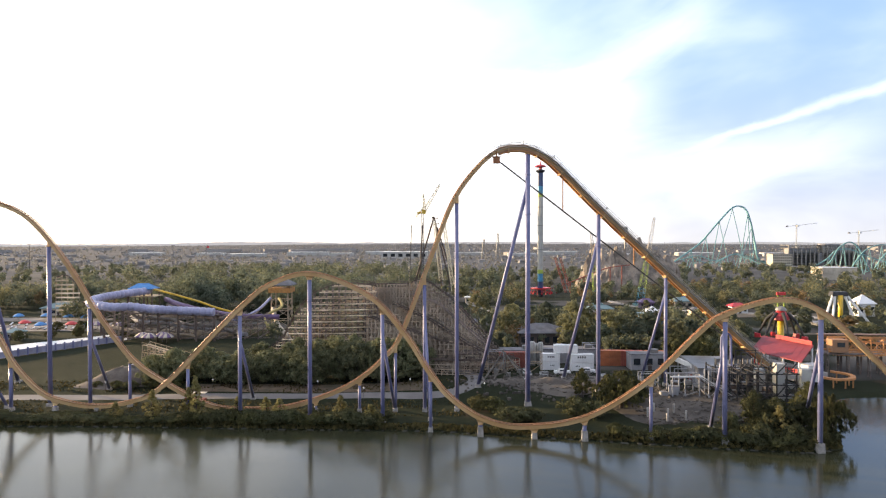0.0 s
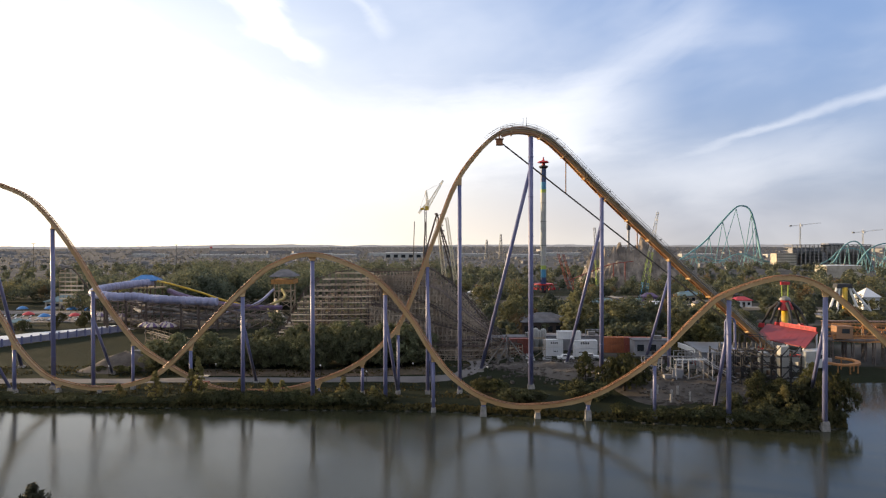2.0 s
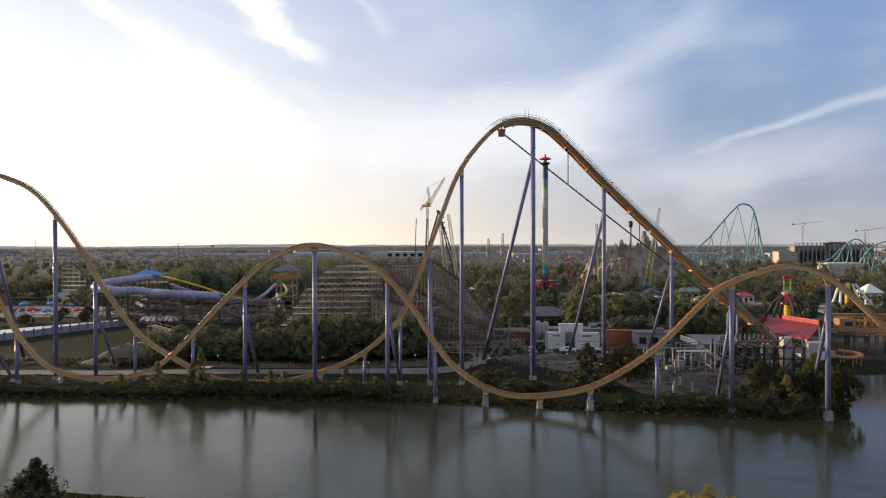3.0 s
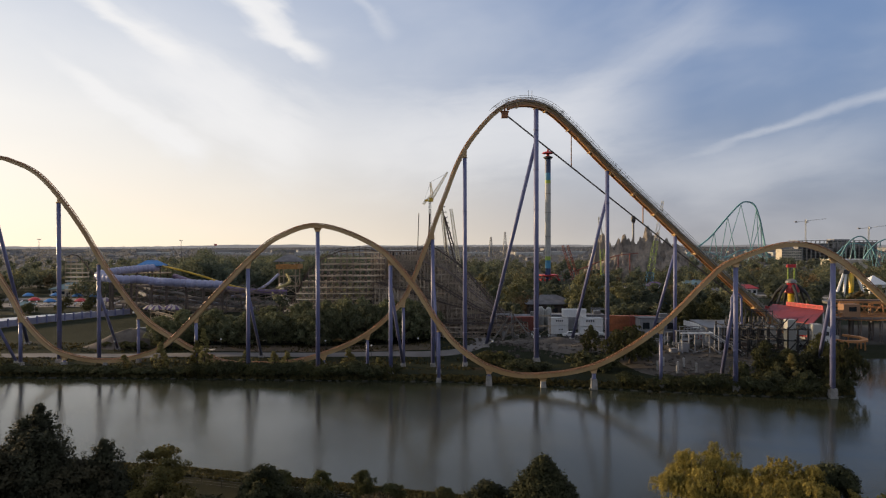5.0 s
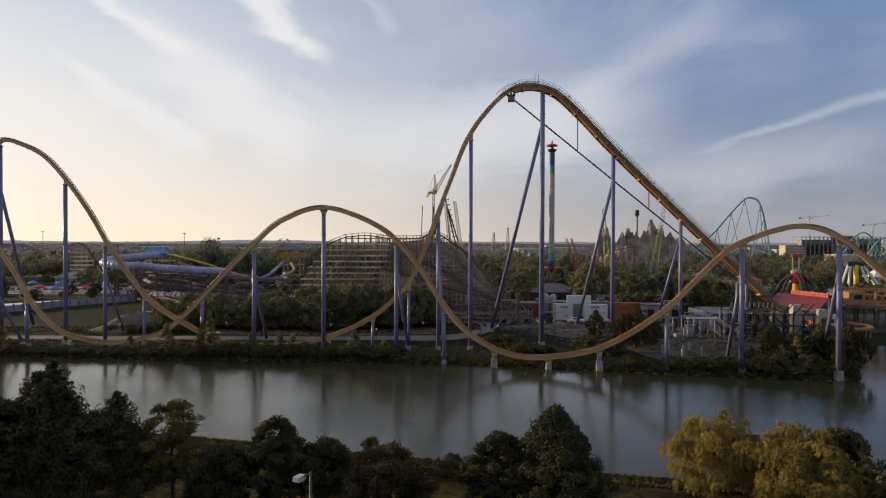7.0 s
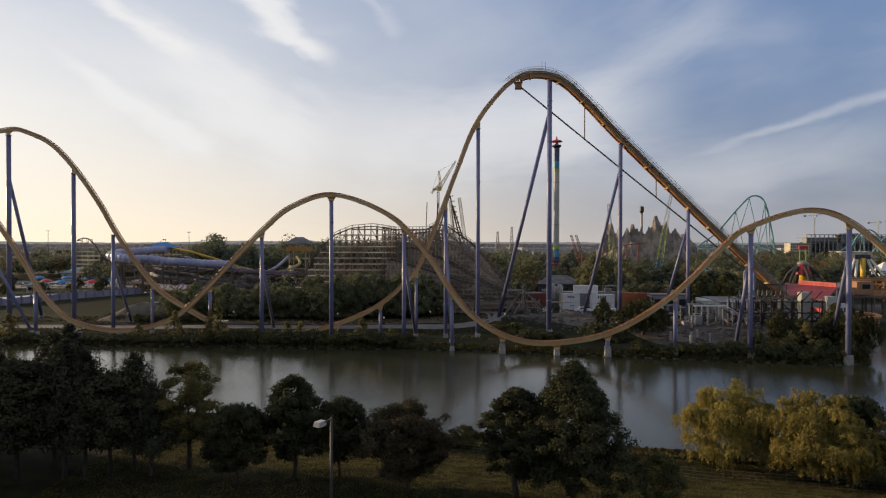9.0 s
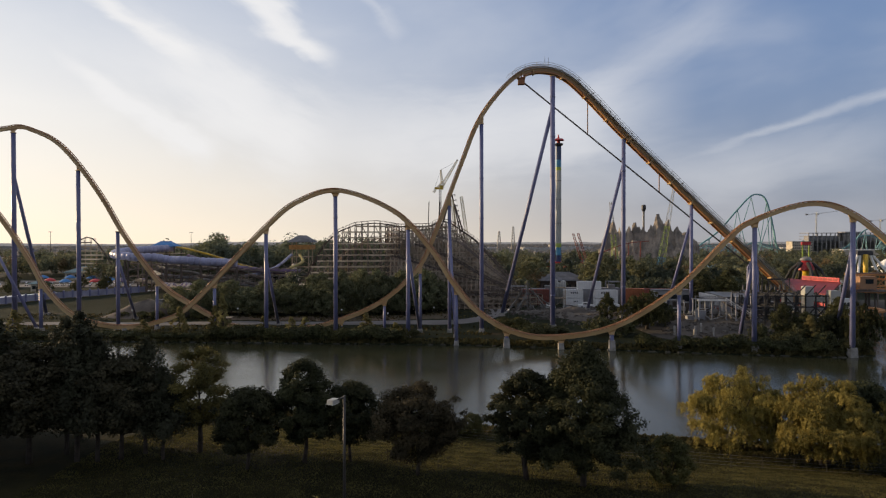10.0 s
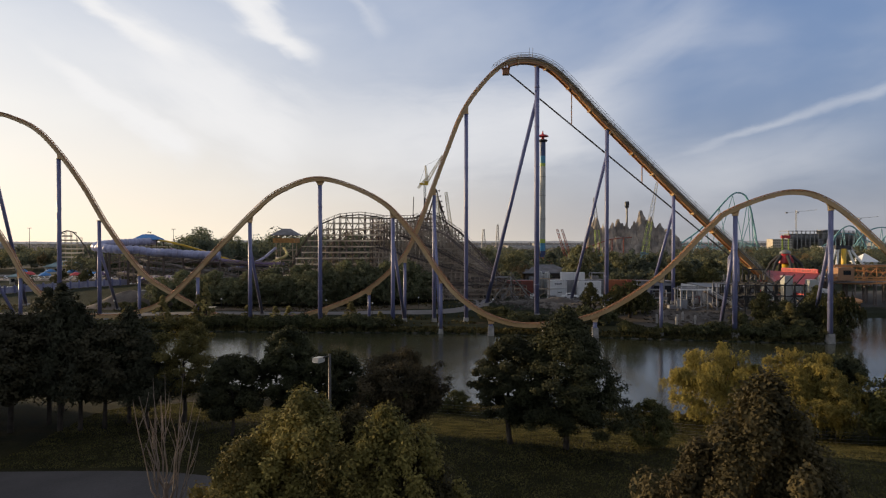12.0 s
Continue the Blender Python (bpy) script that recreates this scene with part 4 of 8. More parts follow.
# near bank, on the camera's side
NEAR = {
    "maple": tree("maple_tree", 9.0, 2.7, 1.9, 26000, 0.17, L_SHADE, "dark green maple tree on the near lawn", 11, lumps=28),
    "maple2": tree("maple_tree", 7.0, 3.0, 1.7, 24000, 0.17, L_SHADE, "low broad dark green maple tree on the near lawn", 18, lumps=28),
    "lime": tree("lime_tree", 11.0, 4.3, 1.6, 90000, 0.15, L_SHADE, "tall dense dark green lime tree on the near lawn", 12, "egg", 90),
    "ash": tree("ash_tree", 9.4, 2.9, 2.5, 19000, 0.15, L_ASH, "slender sunlit green ash tree with an open crown", 13, lumps=20),
    "copper": tree("beech_tree", 7.6, 3.6, 1.5, 32000, 0.15, leafmat("brownish_leaves", (0.026, 0.024, 0.014), (0.075, 0.058, 0.030)), "spreading tree with dull brown-green leaves", 14, lumps=24),
    "pine": conifer("pine_tree", 12.4, 4.6, 15000, 0.21, L_PINE, "dark pine tree in the grove by the drive", 15),
    "spruce": conifer("spruce_tree", 11.4, 4.2, 14000, 0.2, L_PINE, "dark bushy conifer in the grove by the drive", 16),
    "grove": tree("walnut_tree", 12.6, 5.0, 3.4, 22000, 0.26, L_GROVE, "tall dark broad-crowned tree in the grove by the drive", 19, lumps=40),
    "bush": shrub("shrub", 3.6, 2.2, 11000, 0.13, L_MID, "rounded green shrub at the lawn's edge", 17),
}
plant(NEAR, [
    (-20.3, 51.0, "maple2", 0.97, 40), (-16.0, 53.0, "maple", 1.0, 130), (-12.1, 54.0, "maple2", 1.0, 250), (3.0, 50.4, "maple", 0.99, 300, 1.16), (-6.0, 50.4, "copper", 1.0, 20), (7.3, 49.4, "lime", 1.03, 80, 1.06),
    (-26.3, 55.8, "ash", 1.02, 60, 1.12), (14.5, 51.4, "bush", 1.1, 10, 0.95), (43.5, 62.0, "bush", 2.0, 200, 2.0), (50.5, 66.0, "bush", 2.1, 90, 2.3), (40.5, 69.0, "maple2", 1.25, 10, 1.2), (8.6, 18.0, "bush", 1.4, 33, 1.1),
    (-17.5, 82.5, "bush", 0.9, 70, 0.8), (-11.5, 80.5, "bush", 1.1, 140, 0.75), (-8.0, 80.0, "bush", 0.7, 240, 0.9), (-1.5, 78.5, "bush", 0.75, 300, 0.9), (-24.0, 86.0, "bush", 0.6, 40, 0.9), (-62, 60, "pine", 1.1, 0),
])
plant(NEAR, [
    (-54, 51, "pine", 1.12, 70), (-49, 59, "pine", 1.1, 130, 1.0), (-44, 53, "spruce", 1.16, 10), (-40, 60, "pine", 1.02, 210, 0.95), (-36, 53, "spruce", 1.06, 100, 0.95),
    (-72, 50, "pine", 1.16, 260), (-80, 62, "pine", 1.2, 15), (-90, 75, "pine", 1.2, 95),
    (-60, 43, "spruce", 1.1, 20), (-68, 58, "spruce", 1.12, 300), (-76, 70, "pine", 1.15, 10), (-100, 62, "pine", 1.25, 200),
])
plant(NEAR, [
    (-88, 52, "pine", 1.2, 120), (-34.2, 53.0, "pine", 0.90, 10, 0.78), (-30.9, 55.0, "spruce", 0.93, 140, 0.8), (-28.6, 53.5, "pine", 0.66, 80, 0.62), (-32.4, 53.6, "grove", 0.72, 10, 0.78), (-38.2, 55.0, "pine", 1.0, 50, 0.85), (-40, 52.5, "grove", 0.82, 120, 0.95), (-46.5, 55.5, "grove", 0.84, 220, 1.0), (-53, 53.5, "grove", 0.85, 300, 1.0), (-60, 56, "grove", 0.86, 60, 1.05), (-49, 47.5, "grove", 0.9, 170, 0.9), (-67, 53, "grove", 1.08, 200, 1.0),
])
WIL = {"willow": willow("willow_tree", 10.2, 6.0, 100000, 0.09, L_GOLD, "golden-leaved weeping willow on the near shore", 21), "willow2": willow("willow_tree", 10.2, 4.9, 90000, 0.09, L_GOLD, "golden-leaved weeping willow beside a darker tree", 22)}
plant(WIL, [(29.9, 74.5, "willow", 0.96, 30, 0.92), (35.8, 67.5, "willow2", 1.0, 200, 1.15)])

# closest trees, whose tops pass below the camera
CLOSE = {
    # Yellow-green raised, with the sunlight on these tops put into the leaves.
    "poplar": tree("poplar_tree", 12.9, 2.4, 8.3, 34000, 0.074, leafmat("sunlit_yellow_green_leaves", (0.044, 0.046, 0.015), (0.215, 0.172, 0.050)), "yellow-green leafy tree top close to the drive", 31, "spray", 14, trunk=0.16),
    # Lighter leaf tone warmed to put the glints into the colour.
    "poplar2": tree("poplar_tree", 12.9, 2.2, 8.3, 31000, 0.07, leafmat("dull_olive_leaves", (0.022, 0.021, 0.010), (0.112, 0.090, 0.040)), "olive-green leafy tree top with glinting leaves", 32, "spray", 13, trunk=0.15),
}
plant(CLOSE, [(-5.4, 12.4, "poplar", 1.0, 0), (-3.3, 11.4, "poplar", 0.99, 60, 0.85), (-6.7, 11.8, "poplar", 0.92, 120, 0.8), (-4.4, 11.0, "poplar", 0.93, 200, 0.85), (-2.6, 11.8, "poplar2", 0.92, 330, 0.85), (-4.3, 12.8, "poplar2", 0.96, 150, 0.8), (-7.4, 12.6, "poplar", 0.84, 10, 0.75), (3.8, 8.6, "poplar2", 1.08, 200, 0.95), (2.9, 8.9, "poplar2", 0.98, 20, 0.85), (4.8, 9.2, "poplar2", 0.99, 300, 0.85), (7.0, 10.2, "poplar2", 0.80, 75, 0.9)])


def bare_tree():
    rng = np.random.default_rng(5)
    t = thing("bare_tree", (-8.4, 11.4, gz(-8.4, 11.4)), "leafless grey sapling with thin upright branches", "tree")
    h = 13.9
    o = BASE[t.name]
    g = Geo().pipe([o + Vector((0, 0, -0.3)), o + Vector((0.1, 0, 4)), o + Vector((0, 0.1, 10.9))], [0.13, 0.10, 0.045], 7)
    for i in range(17):
        a, z = i * 2.4 + rng.uniform(-0.3, 0.3), 9.4 + 1.6 * rng.random()
        ln = 0.15 + 0.85 * rng.random() ** 0.8
        tip = h - 1.0 * ln - rng.uniform(0.0, 1.5)
        p = o + Vector((0, 0.08, z))
        q = o + Vector((math.cos(a) * ln * 0.6, math.sin(a) * ln * 0.6, z + (tip - z) * 0.42))
        e = o + Vector((math.cos(a + 0.15) * ln, math.sin(a + 0.15) * ln, tip))
        bow = Vector((math.cos(a + 1.5), math.sin(a + 1.5), 0)) * rng.uniform(-0.08, 0.08)
        g.pipe([p, p.lerp(q, 0.5) + Vector((math.cos(a), math.sin(a), 0)) * 0.09, q + bow, q.lerp(e, 0.5) - bow, e], [0.022, 0.018, 0.014, 0.010, 0.005], 5)
        for j in range(2):
            f = rng.uniform(0.0, 0.6)
            s0 = q.lerp(e, f)
            b = rng.uniform(0, 6.28)
            s1 = s0 + Vector((math.cos(b) * 0.22, math.sin(b) * 0.22, rng.uniform(0.4, 0.9)))
            g.pipe([s0, s0.lerp(s1, 0.5) + Vector((0.03, 0, -0.04)), s1], [0.009, 0.007, 0.004], 4)
    part("branching", g, mat("pale_grey_twigs", (0.22, 0.17, 0.13), 0.85, 0, 0.3, 2.0), t)


bare_tree()

# far bank
BANK = {
    "dark": tree("bank_tree", 12.0, 5.2, 1.2, 7000, 0.42, L_BANK, "dense dark green tree behind the lakeside path", 41, lumps=30),
    "dark2": tree("bank_tree", 11.0, 5.6, 0.8, 7000, 0.42, L_BANK, "broad dark green tree behind the lakeside path", 42, lumps=34),
    "mid": tree("bank_tree", 10.0, 4.2, 1.4, 6800, 0.36, L_SHADE, "dark green tree near the coaster", 43),
    "olive": tree("bank_tree", 9.0, 4.0, 1.0, 6500, 0.36, L_OLIVE, "olive and yellow tree on the lakeside", 44, "oval"),
    "hang": willow("weeping_willow", 11.0, 6.0, 22000, 0.24, L_OLIVE, "weeping willow hanging over the far bank", 45, 2.4),
    "slim": tree("slim_tree", 8.0, 1.9, 0.6, 4800, 0.24, L_SAPLING, "slender sunlit yellow-green sapling on the shore", 46, "oval", 16),
    "shrub": shrub("shore_shrub", 3.2, 3.0, 1900, 0.31, L_SHORE, "low dense green shrub on the far shore", 47),
    "shrub2": shrub("shore_shrub", 2.6, 2.6, 1500, 0.29, L_OLIVE, "low olive shrub on the far shore", 48),
}
spots = []
rnd = random.Random(4)
for x, h in ((-93, 0.75), (-86, 0.8), (-79, 0.78), (-71, 0.7), (-66, 0.85), (-58, 0.85), (-52, 1.0), (-46, 0.95), (-41, 1.08), (-35, 1.15), (-29, 1.0), (-23, 1.02), (-17, 0.95), (-12, 0.7)):
    spots.append((x + rnd.uniform(-1, 1), 203 + rnd.uniform(-2, 4), rnd.choice(("dark", "dark2")), h * rnd.uniform(1.08, 1.25), rnd.uniform(0, 360), rnd.uniform(0.8, 1.05)))
    spots.append((x + 3 + rnd.uniform(-1, 1), 212 + rnd.uniform(-2, 4), rnd.choice(("dark", "dark2")), h * rnd.uniform(1.0, 1.15), rnd.uniform(0, 360), rnd.uniform(0.8, 1.0)))
x = -150.0
while x < -15:
    y = float(lerp_table(x, FAR_SHORE))
    spots.append((x, y + rnd.uniform(1.8, 3.2), rnd.choice(("shrub", "shrub", "shrub2")), rnd.uniform(0.8, 1.3) * (0.42 if x < -69 else 0.98), rnd.uniform(0, 360), rnd.uniform(0.8, 1.15)))
    if rnd.random() < 0.7:
        spots.append((x + 1, y + rnd.uniform(5, 7.5), rnd.choice(("shrub", "shrub2")), rnd.uniform(0.8, 1.3) * (0.4 if x < -69 else 0.8), rnd.uniform(0, 360), 0.9))
    x += rnd.uniform(2.6, 3.8)
x = 40.0
while x < 92:
    y = float(lerp_table(x, FAR_SHORE))
    spots.append((x, y + rnd.uniform(1.8, 4.0), rnd.choice(("shrub", "shrub2", "shrub2")), rnd.uniform(0.7, 1.2), rnd.uniform(0, 360), rnd.uniform(0.8, 1.1)))
    x += rnd.uniform(2.4, 3.6)
spots += [
    (-104, 199, "shrub2", 0.9, 0, 0.9), (-99, 198, "shrub", 0.8, 50, 0.9), (-93, 199, "shrub2", 1.0, 80, 1.0), (-86, 198.5, "shrub2", 0.9, 10, 1.1), (-110, 200, "shrub2", 0.7, 120, 0.9), (-114, 203, "shrub", 0.7, 170, 0.8),
    (-77.5, 166.5, "slim", 1.0, 0, 1.2), (-67.0, 168.5, "slim", 1.42, 80, 1.15), (-69.5, 170, "slim", 1.0, 150, 1.0), (-28.5, 168, "slim", 0.8, 30, 1.2), (-57, 172, "slim", 0.62, 30, 1.0), (-50, 174, "slim", 0.55, 70, 1.0), (-45.5, 171, "slim", 0.6, 170, 1.1), (-124, 169, "slim", 0.85, 60, 1.3), (-21, 170, "slim", 0.45, 60, 1.0),
    (-88, 168, "slim", 0.55, 10, 1.1), (46.5, 176, "hang", 1.0, 0), (37.5, 184, "olive", 0.9, 40, 0.7), (52, 180, "mid", 0.6, 99, 0.8),
]
spots += [
    (16.5, 166, "shrub", 1.2, 0, 1.6), (21, 167, "shrub", 0.9, 50, 1.3), (12, 175, "shrub2", 1.6, 20, 1.3), (8, 178, "shrub2", 1.5, 200, 1.3), (33, 172, "shrub", 1.5, 110, 1.4), (38, 170, "shrub", 1.4, 10, 1.3),
    (75, 160, "mid", 0.95, 0, 0.75), (78.8, 154.5, "slim", 0.92, 70, 1.35), (91, 165, "olive", 1.2, 20, 0.95), (90.0, 153.5, "hang", 1.02, 140, 0.70), (84, 156, "mid", 0.72, 220, 0.8), (87, 160, "mid", 0.8, 300, 0.8),
    (70.5, 152.5, "shrub2", 1.3, 12, 0.9), (73, 151.5, "shrub", 1.2, 260, 0.9), (80, 150.5, "shrub", 1.25, 33, 0.9), (85, 149.5, "shrub2", 1.1, 10, 0.9), (68, 157, "shrub", 1.5, 80, 0.9), (82, 163, "mid", 0.7, 45, 0.8), (77, 156, "shrub", 1.6, 190, 1.0),
]
spots += [
    (-186, 276, "shrub", 1.5, 0, 1.0), (-178, 285, "shrub2", 1.4, 40, 1.0), (-168, 289, "shrub", 1.5, 90, 0.9), (-199, 271, "shrub2", 1.5, 10, 1.1), (-213, 293, "shrub", 1.6, 130, 1.1), (-176, 306, "shrub", 1.7, 220, 1.0),
    (-190, 309, "shrub2", 1.8, 300, 1.1), (-161, 312, "shrub", 1.8, 30, 1.0), (-222, 306, "mid", 0.7, 30, 0.8), (-150, 296, "shrub", 1.5, 70, 1.0), (86, 224, "olive", 1.25, 0, 1.35), (78, 226, "mid", 1.1, 44, 1.2),
    (93, 238, "mid", 1.2, 90, 1.2),
]
spots += [(-100, 213, "dark", 0.58, 20, 0.8), (-95.5, 211, "dark2", 0.62, 90, 0.75), (-91, 213, "dark", 0.6, 200, 0.8), (-87, 210, "dark2", 0.55, 310, 0.7)]
plant(BANK, spots, "trees and shrubs of the far bank")


def woods(name, zones, leaf, per, label, species, seed, shape=1.0):
    """Far woodland as masses of leaves, tree by tree; species: rows of (material, share, words)."""
    rng = np.random.default_rng(seed)
    pts, outs = [[] for _ in species], [[] for _ in species]
    share = np.array([q[1] for q in species], float)
    for x0, x1, y0, y1, count, h0, h1 in zones:
        for i in range(count):
            x, y = rng.uniform(x0, x1), rng.uniform(y0, y1)
            h = rng.uniform(h0, h1) * (1.18 if rng.random() < 0.12 else 1.0)
            r = h * rng.uniform(0.32, 0.48)
            kind = rng.choice(len(species), p=share / share.sum())
            lumps = 12
            c = ball(rng, lumps, 0.45)
            k = rng.integers(lumps, size=per)
            lump = c[k] * (r * 0.68, r * 0.68, h * 0.31)
            p = ball(rng, per, 0.45) * r * 0.42 * shape + lump
            outs[kind].append(outwards(p, np.zeros(3), lump))
            p += (x, y, gz(x, y) + h * 0.58)
            p[:, 2] = np.maximum(p[:, 2], gz(x, y) + 0.3)
            pts[kind].append(p)
    for (material, part_of, words), ps, os in zip(species, pts, outs):
        if ps:
            p = np.concatenate(ps)
            o = Vector((float(p[:, 0].mean()), float(p[:, 1].mean()), float(p[:, 2].min())))
            ob = new(name, leaf_mesh(name, p - np.array(o), leaf, rng, material, 1.2, 0.0, np.concatenate(os)))
            ob.location = o
            tagged(ob, words + label, "woods", kind="stuff")


PARK_WOODS = [(-40, -8, 330, 470, 39, 11, 16), (8, 48, 300, 330, 16, 9, 12), (8, 48, 405, 450, 18, 9, 13), (48, 120, 262, 318, 40, 8, 13), (60, 150, 318, 336, 12, 6, 9), (82, 104, 415, 470, 20, 9, 12), (112, 165, 420, 500, 40, 8, 12), (104, 150, 338, 352, 14, 5, 8), (120, 175, 400, 412, 12, 5, 8), (150, 330, 400, 520, 150, 10, 15), (180, 330, 330, 400, 50, 8, 12), (96, 128, 255, 330, 20, 6, 10), (150, 190, 285, 320, 18, 6, 8), (215, 260, 262, 330, 33, 8, 12)]
PARK_WOODS += [(-330, -262, 345, 480, 75, 9, 15), (-262, -215, 400, 480, 48, 9, 14), (-215, -165, 335, 420, 45, 9, 14), (-245, -222, 275, 330, 8, 5, 8), (25, 42, 260, 300, 10, 7, 11), (-75, -8, 262, 335, 69, 9, 14), (-62, -30, 246, 262, 15, 7, 10), (-8, 48, 452, 478, 16, 10, 14)]
PARK_WOODS += [(14, 60, 240, 262, 10, 6, 9), (60, 108, 232, 252, 16, 6, 9)]
MIXED = [(L_WOODS, 0.42, "mid-green "), (L_WOODOLIVE, 0.26, "olive and yellow-green "), (L_WOODDARK, 0.25, "dark green "), (L_WOODRUST, 0.07, "brownish ")]
woods("park_woods", PARK_WOODS, 0.95, 250, "park trees between the rides", MIXED, 61)
woods("tall_woods", [(-165, -45, 345, 430, 95, 18, 25)], 1.05, 900, "tall belt of trees behind the timber coaster", [(L_WOODS, 0.6, "mid-green "), (L_WOODDARK, 0.4, "dark green ")], 64)
FAR_WOODS = [(-290, -30, 400, 520, 150, 12, 18), (-330, -20, 520, 820, 210, 14, 20), (-700, -330, 420, 900, 160, 10, 15), (-20, 140, 490, 800, 120, 9, 14), (140, 560, 520, 900, 210, 9, 14), (560, 900, 600, 1000, 80, 9, 13)]
woods("far_woods", FAR_WOODS, 1.6, 165, "woodland behind the park", [(L_HAZY, 0.55, "haze-paled green "), (L_WOODS, 0.25, "mid-green "), (L_WOODDARK, 0.2, "dark green ")], 62)
woods("distant_trees", [(-1300, 1300, 850, 1500, 1500, 5, 9), (-2400, 2400, 1500, 3000, 2400, 4, 7), (-3600, 3600, 3000, 4700, 1800, 4, 7)], 2.8, 20, "suburban trees with haze put into their grey leaves", [(L_FAR, 1.0, "distant ")], 63)

# trees of the park near enough to stand apart
PARK = {
    "olive": tree("park_tree", 13.0, 5.6, 1.6, 5200, 0.52, L_WOODOLIVE, "broad sunlit olive-green park tree behind the yard", 81, lumps=14),
    "green": tree("park_tree", 13.0, 5.0, 1.4, 5000, 0.52, L_WOODS, "rounded mid-green park tree behind the yard", 82, lumps=14),
    "dark": tree("park_tree", 12.0, 4.6, 1.0, 4600, 0.52, L_WOODDARK, "dense dark green park tree behind the yard", 83, lumps=14),
    "rust": tree("park_tree", 11.0, 4.4, 1.4, 4400, 0.5, L_WOODRUST, "brownish early-autumn park tree behind the yard", 84, lumps=12),
}
plant(PARK, [
    (14.5, 268, "green", 0.95, 10, 0.9), (22.5, 274, "olive", 1.0, 70, 0.95), (27.5, 292, "olive", 1.1, 130, 1.0), (14, 340, "olive", 1.15, 190, 1.1), (49, 262, "olive", 1.05, 20, 1.15), (55, 282, "olive", 1.3, 200, 1.2), (58.5, 256, "green", 0.85, 50, 0.95),
    (65, 268, "olive", 1.1, 250, 1.1), (73, 258, "dark", 0.95, 320, 1.1), (80, 266, "green", 1.05, 110, 1.1), (88, 256, "olive", 0.9, 160, 1.0), (96, 262, "dark", 0.95, 10, 1.0), (104, 250, "green", 0.8, 80, 1.0), (36, 300, "green", 1.0, 300, 0.9),
    (68, 300, "rust", 1.0, 30, 1.0), (46, 318, "dark", 1.1, 60, 1.1), (82, 306, "green", 0.95, 210, 1.1), (116, 268, "olive", 0.8, 20, 0.9), (124, 296, "green", 0.9, 75, 1.1), (132, 318, "dark", 0.95, 140, 1.1), (6, 292, "green", 0.95, 20, 1.0), (-4, 318, "dark", 1.2, 95, 1.1),
    (104, 240, "olive", 0.75, 44, 0.9), (92, 232, "green", 0.7, 12, 0.9), (158, 330, "green", 0.9, 15, 1.2), (170, 318, "dark", 0.8, 66, 1.1), (182, 300, "rust", 0.75, 200, 1.0), (160, 262, "dark", 0.7, 310, 1.0), (171, 270, "olive", 0.7, 90, 1.0), (205, 300, "green", 0.95, 140, 1.2), (222, 318, "olive", 1.0, 33, 1.2),
], "park trees behind the yard")

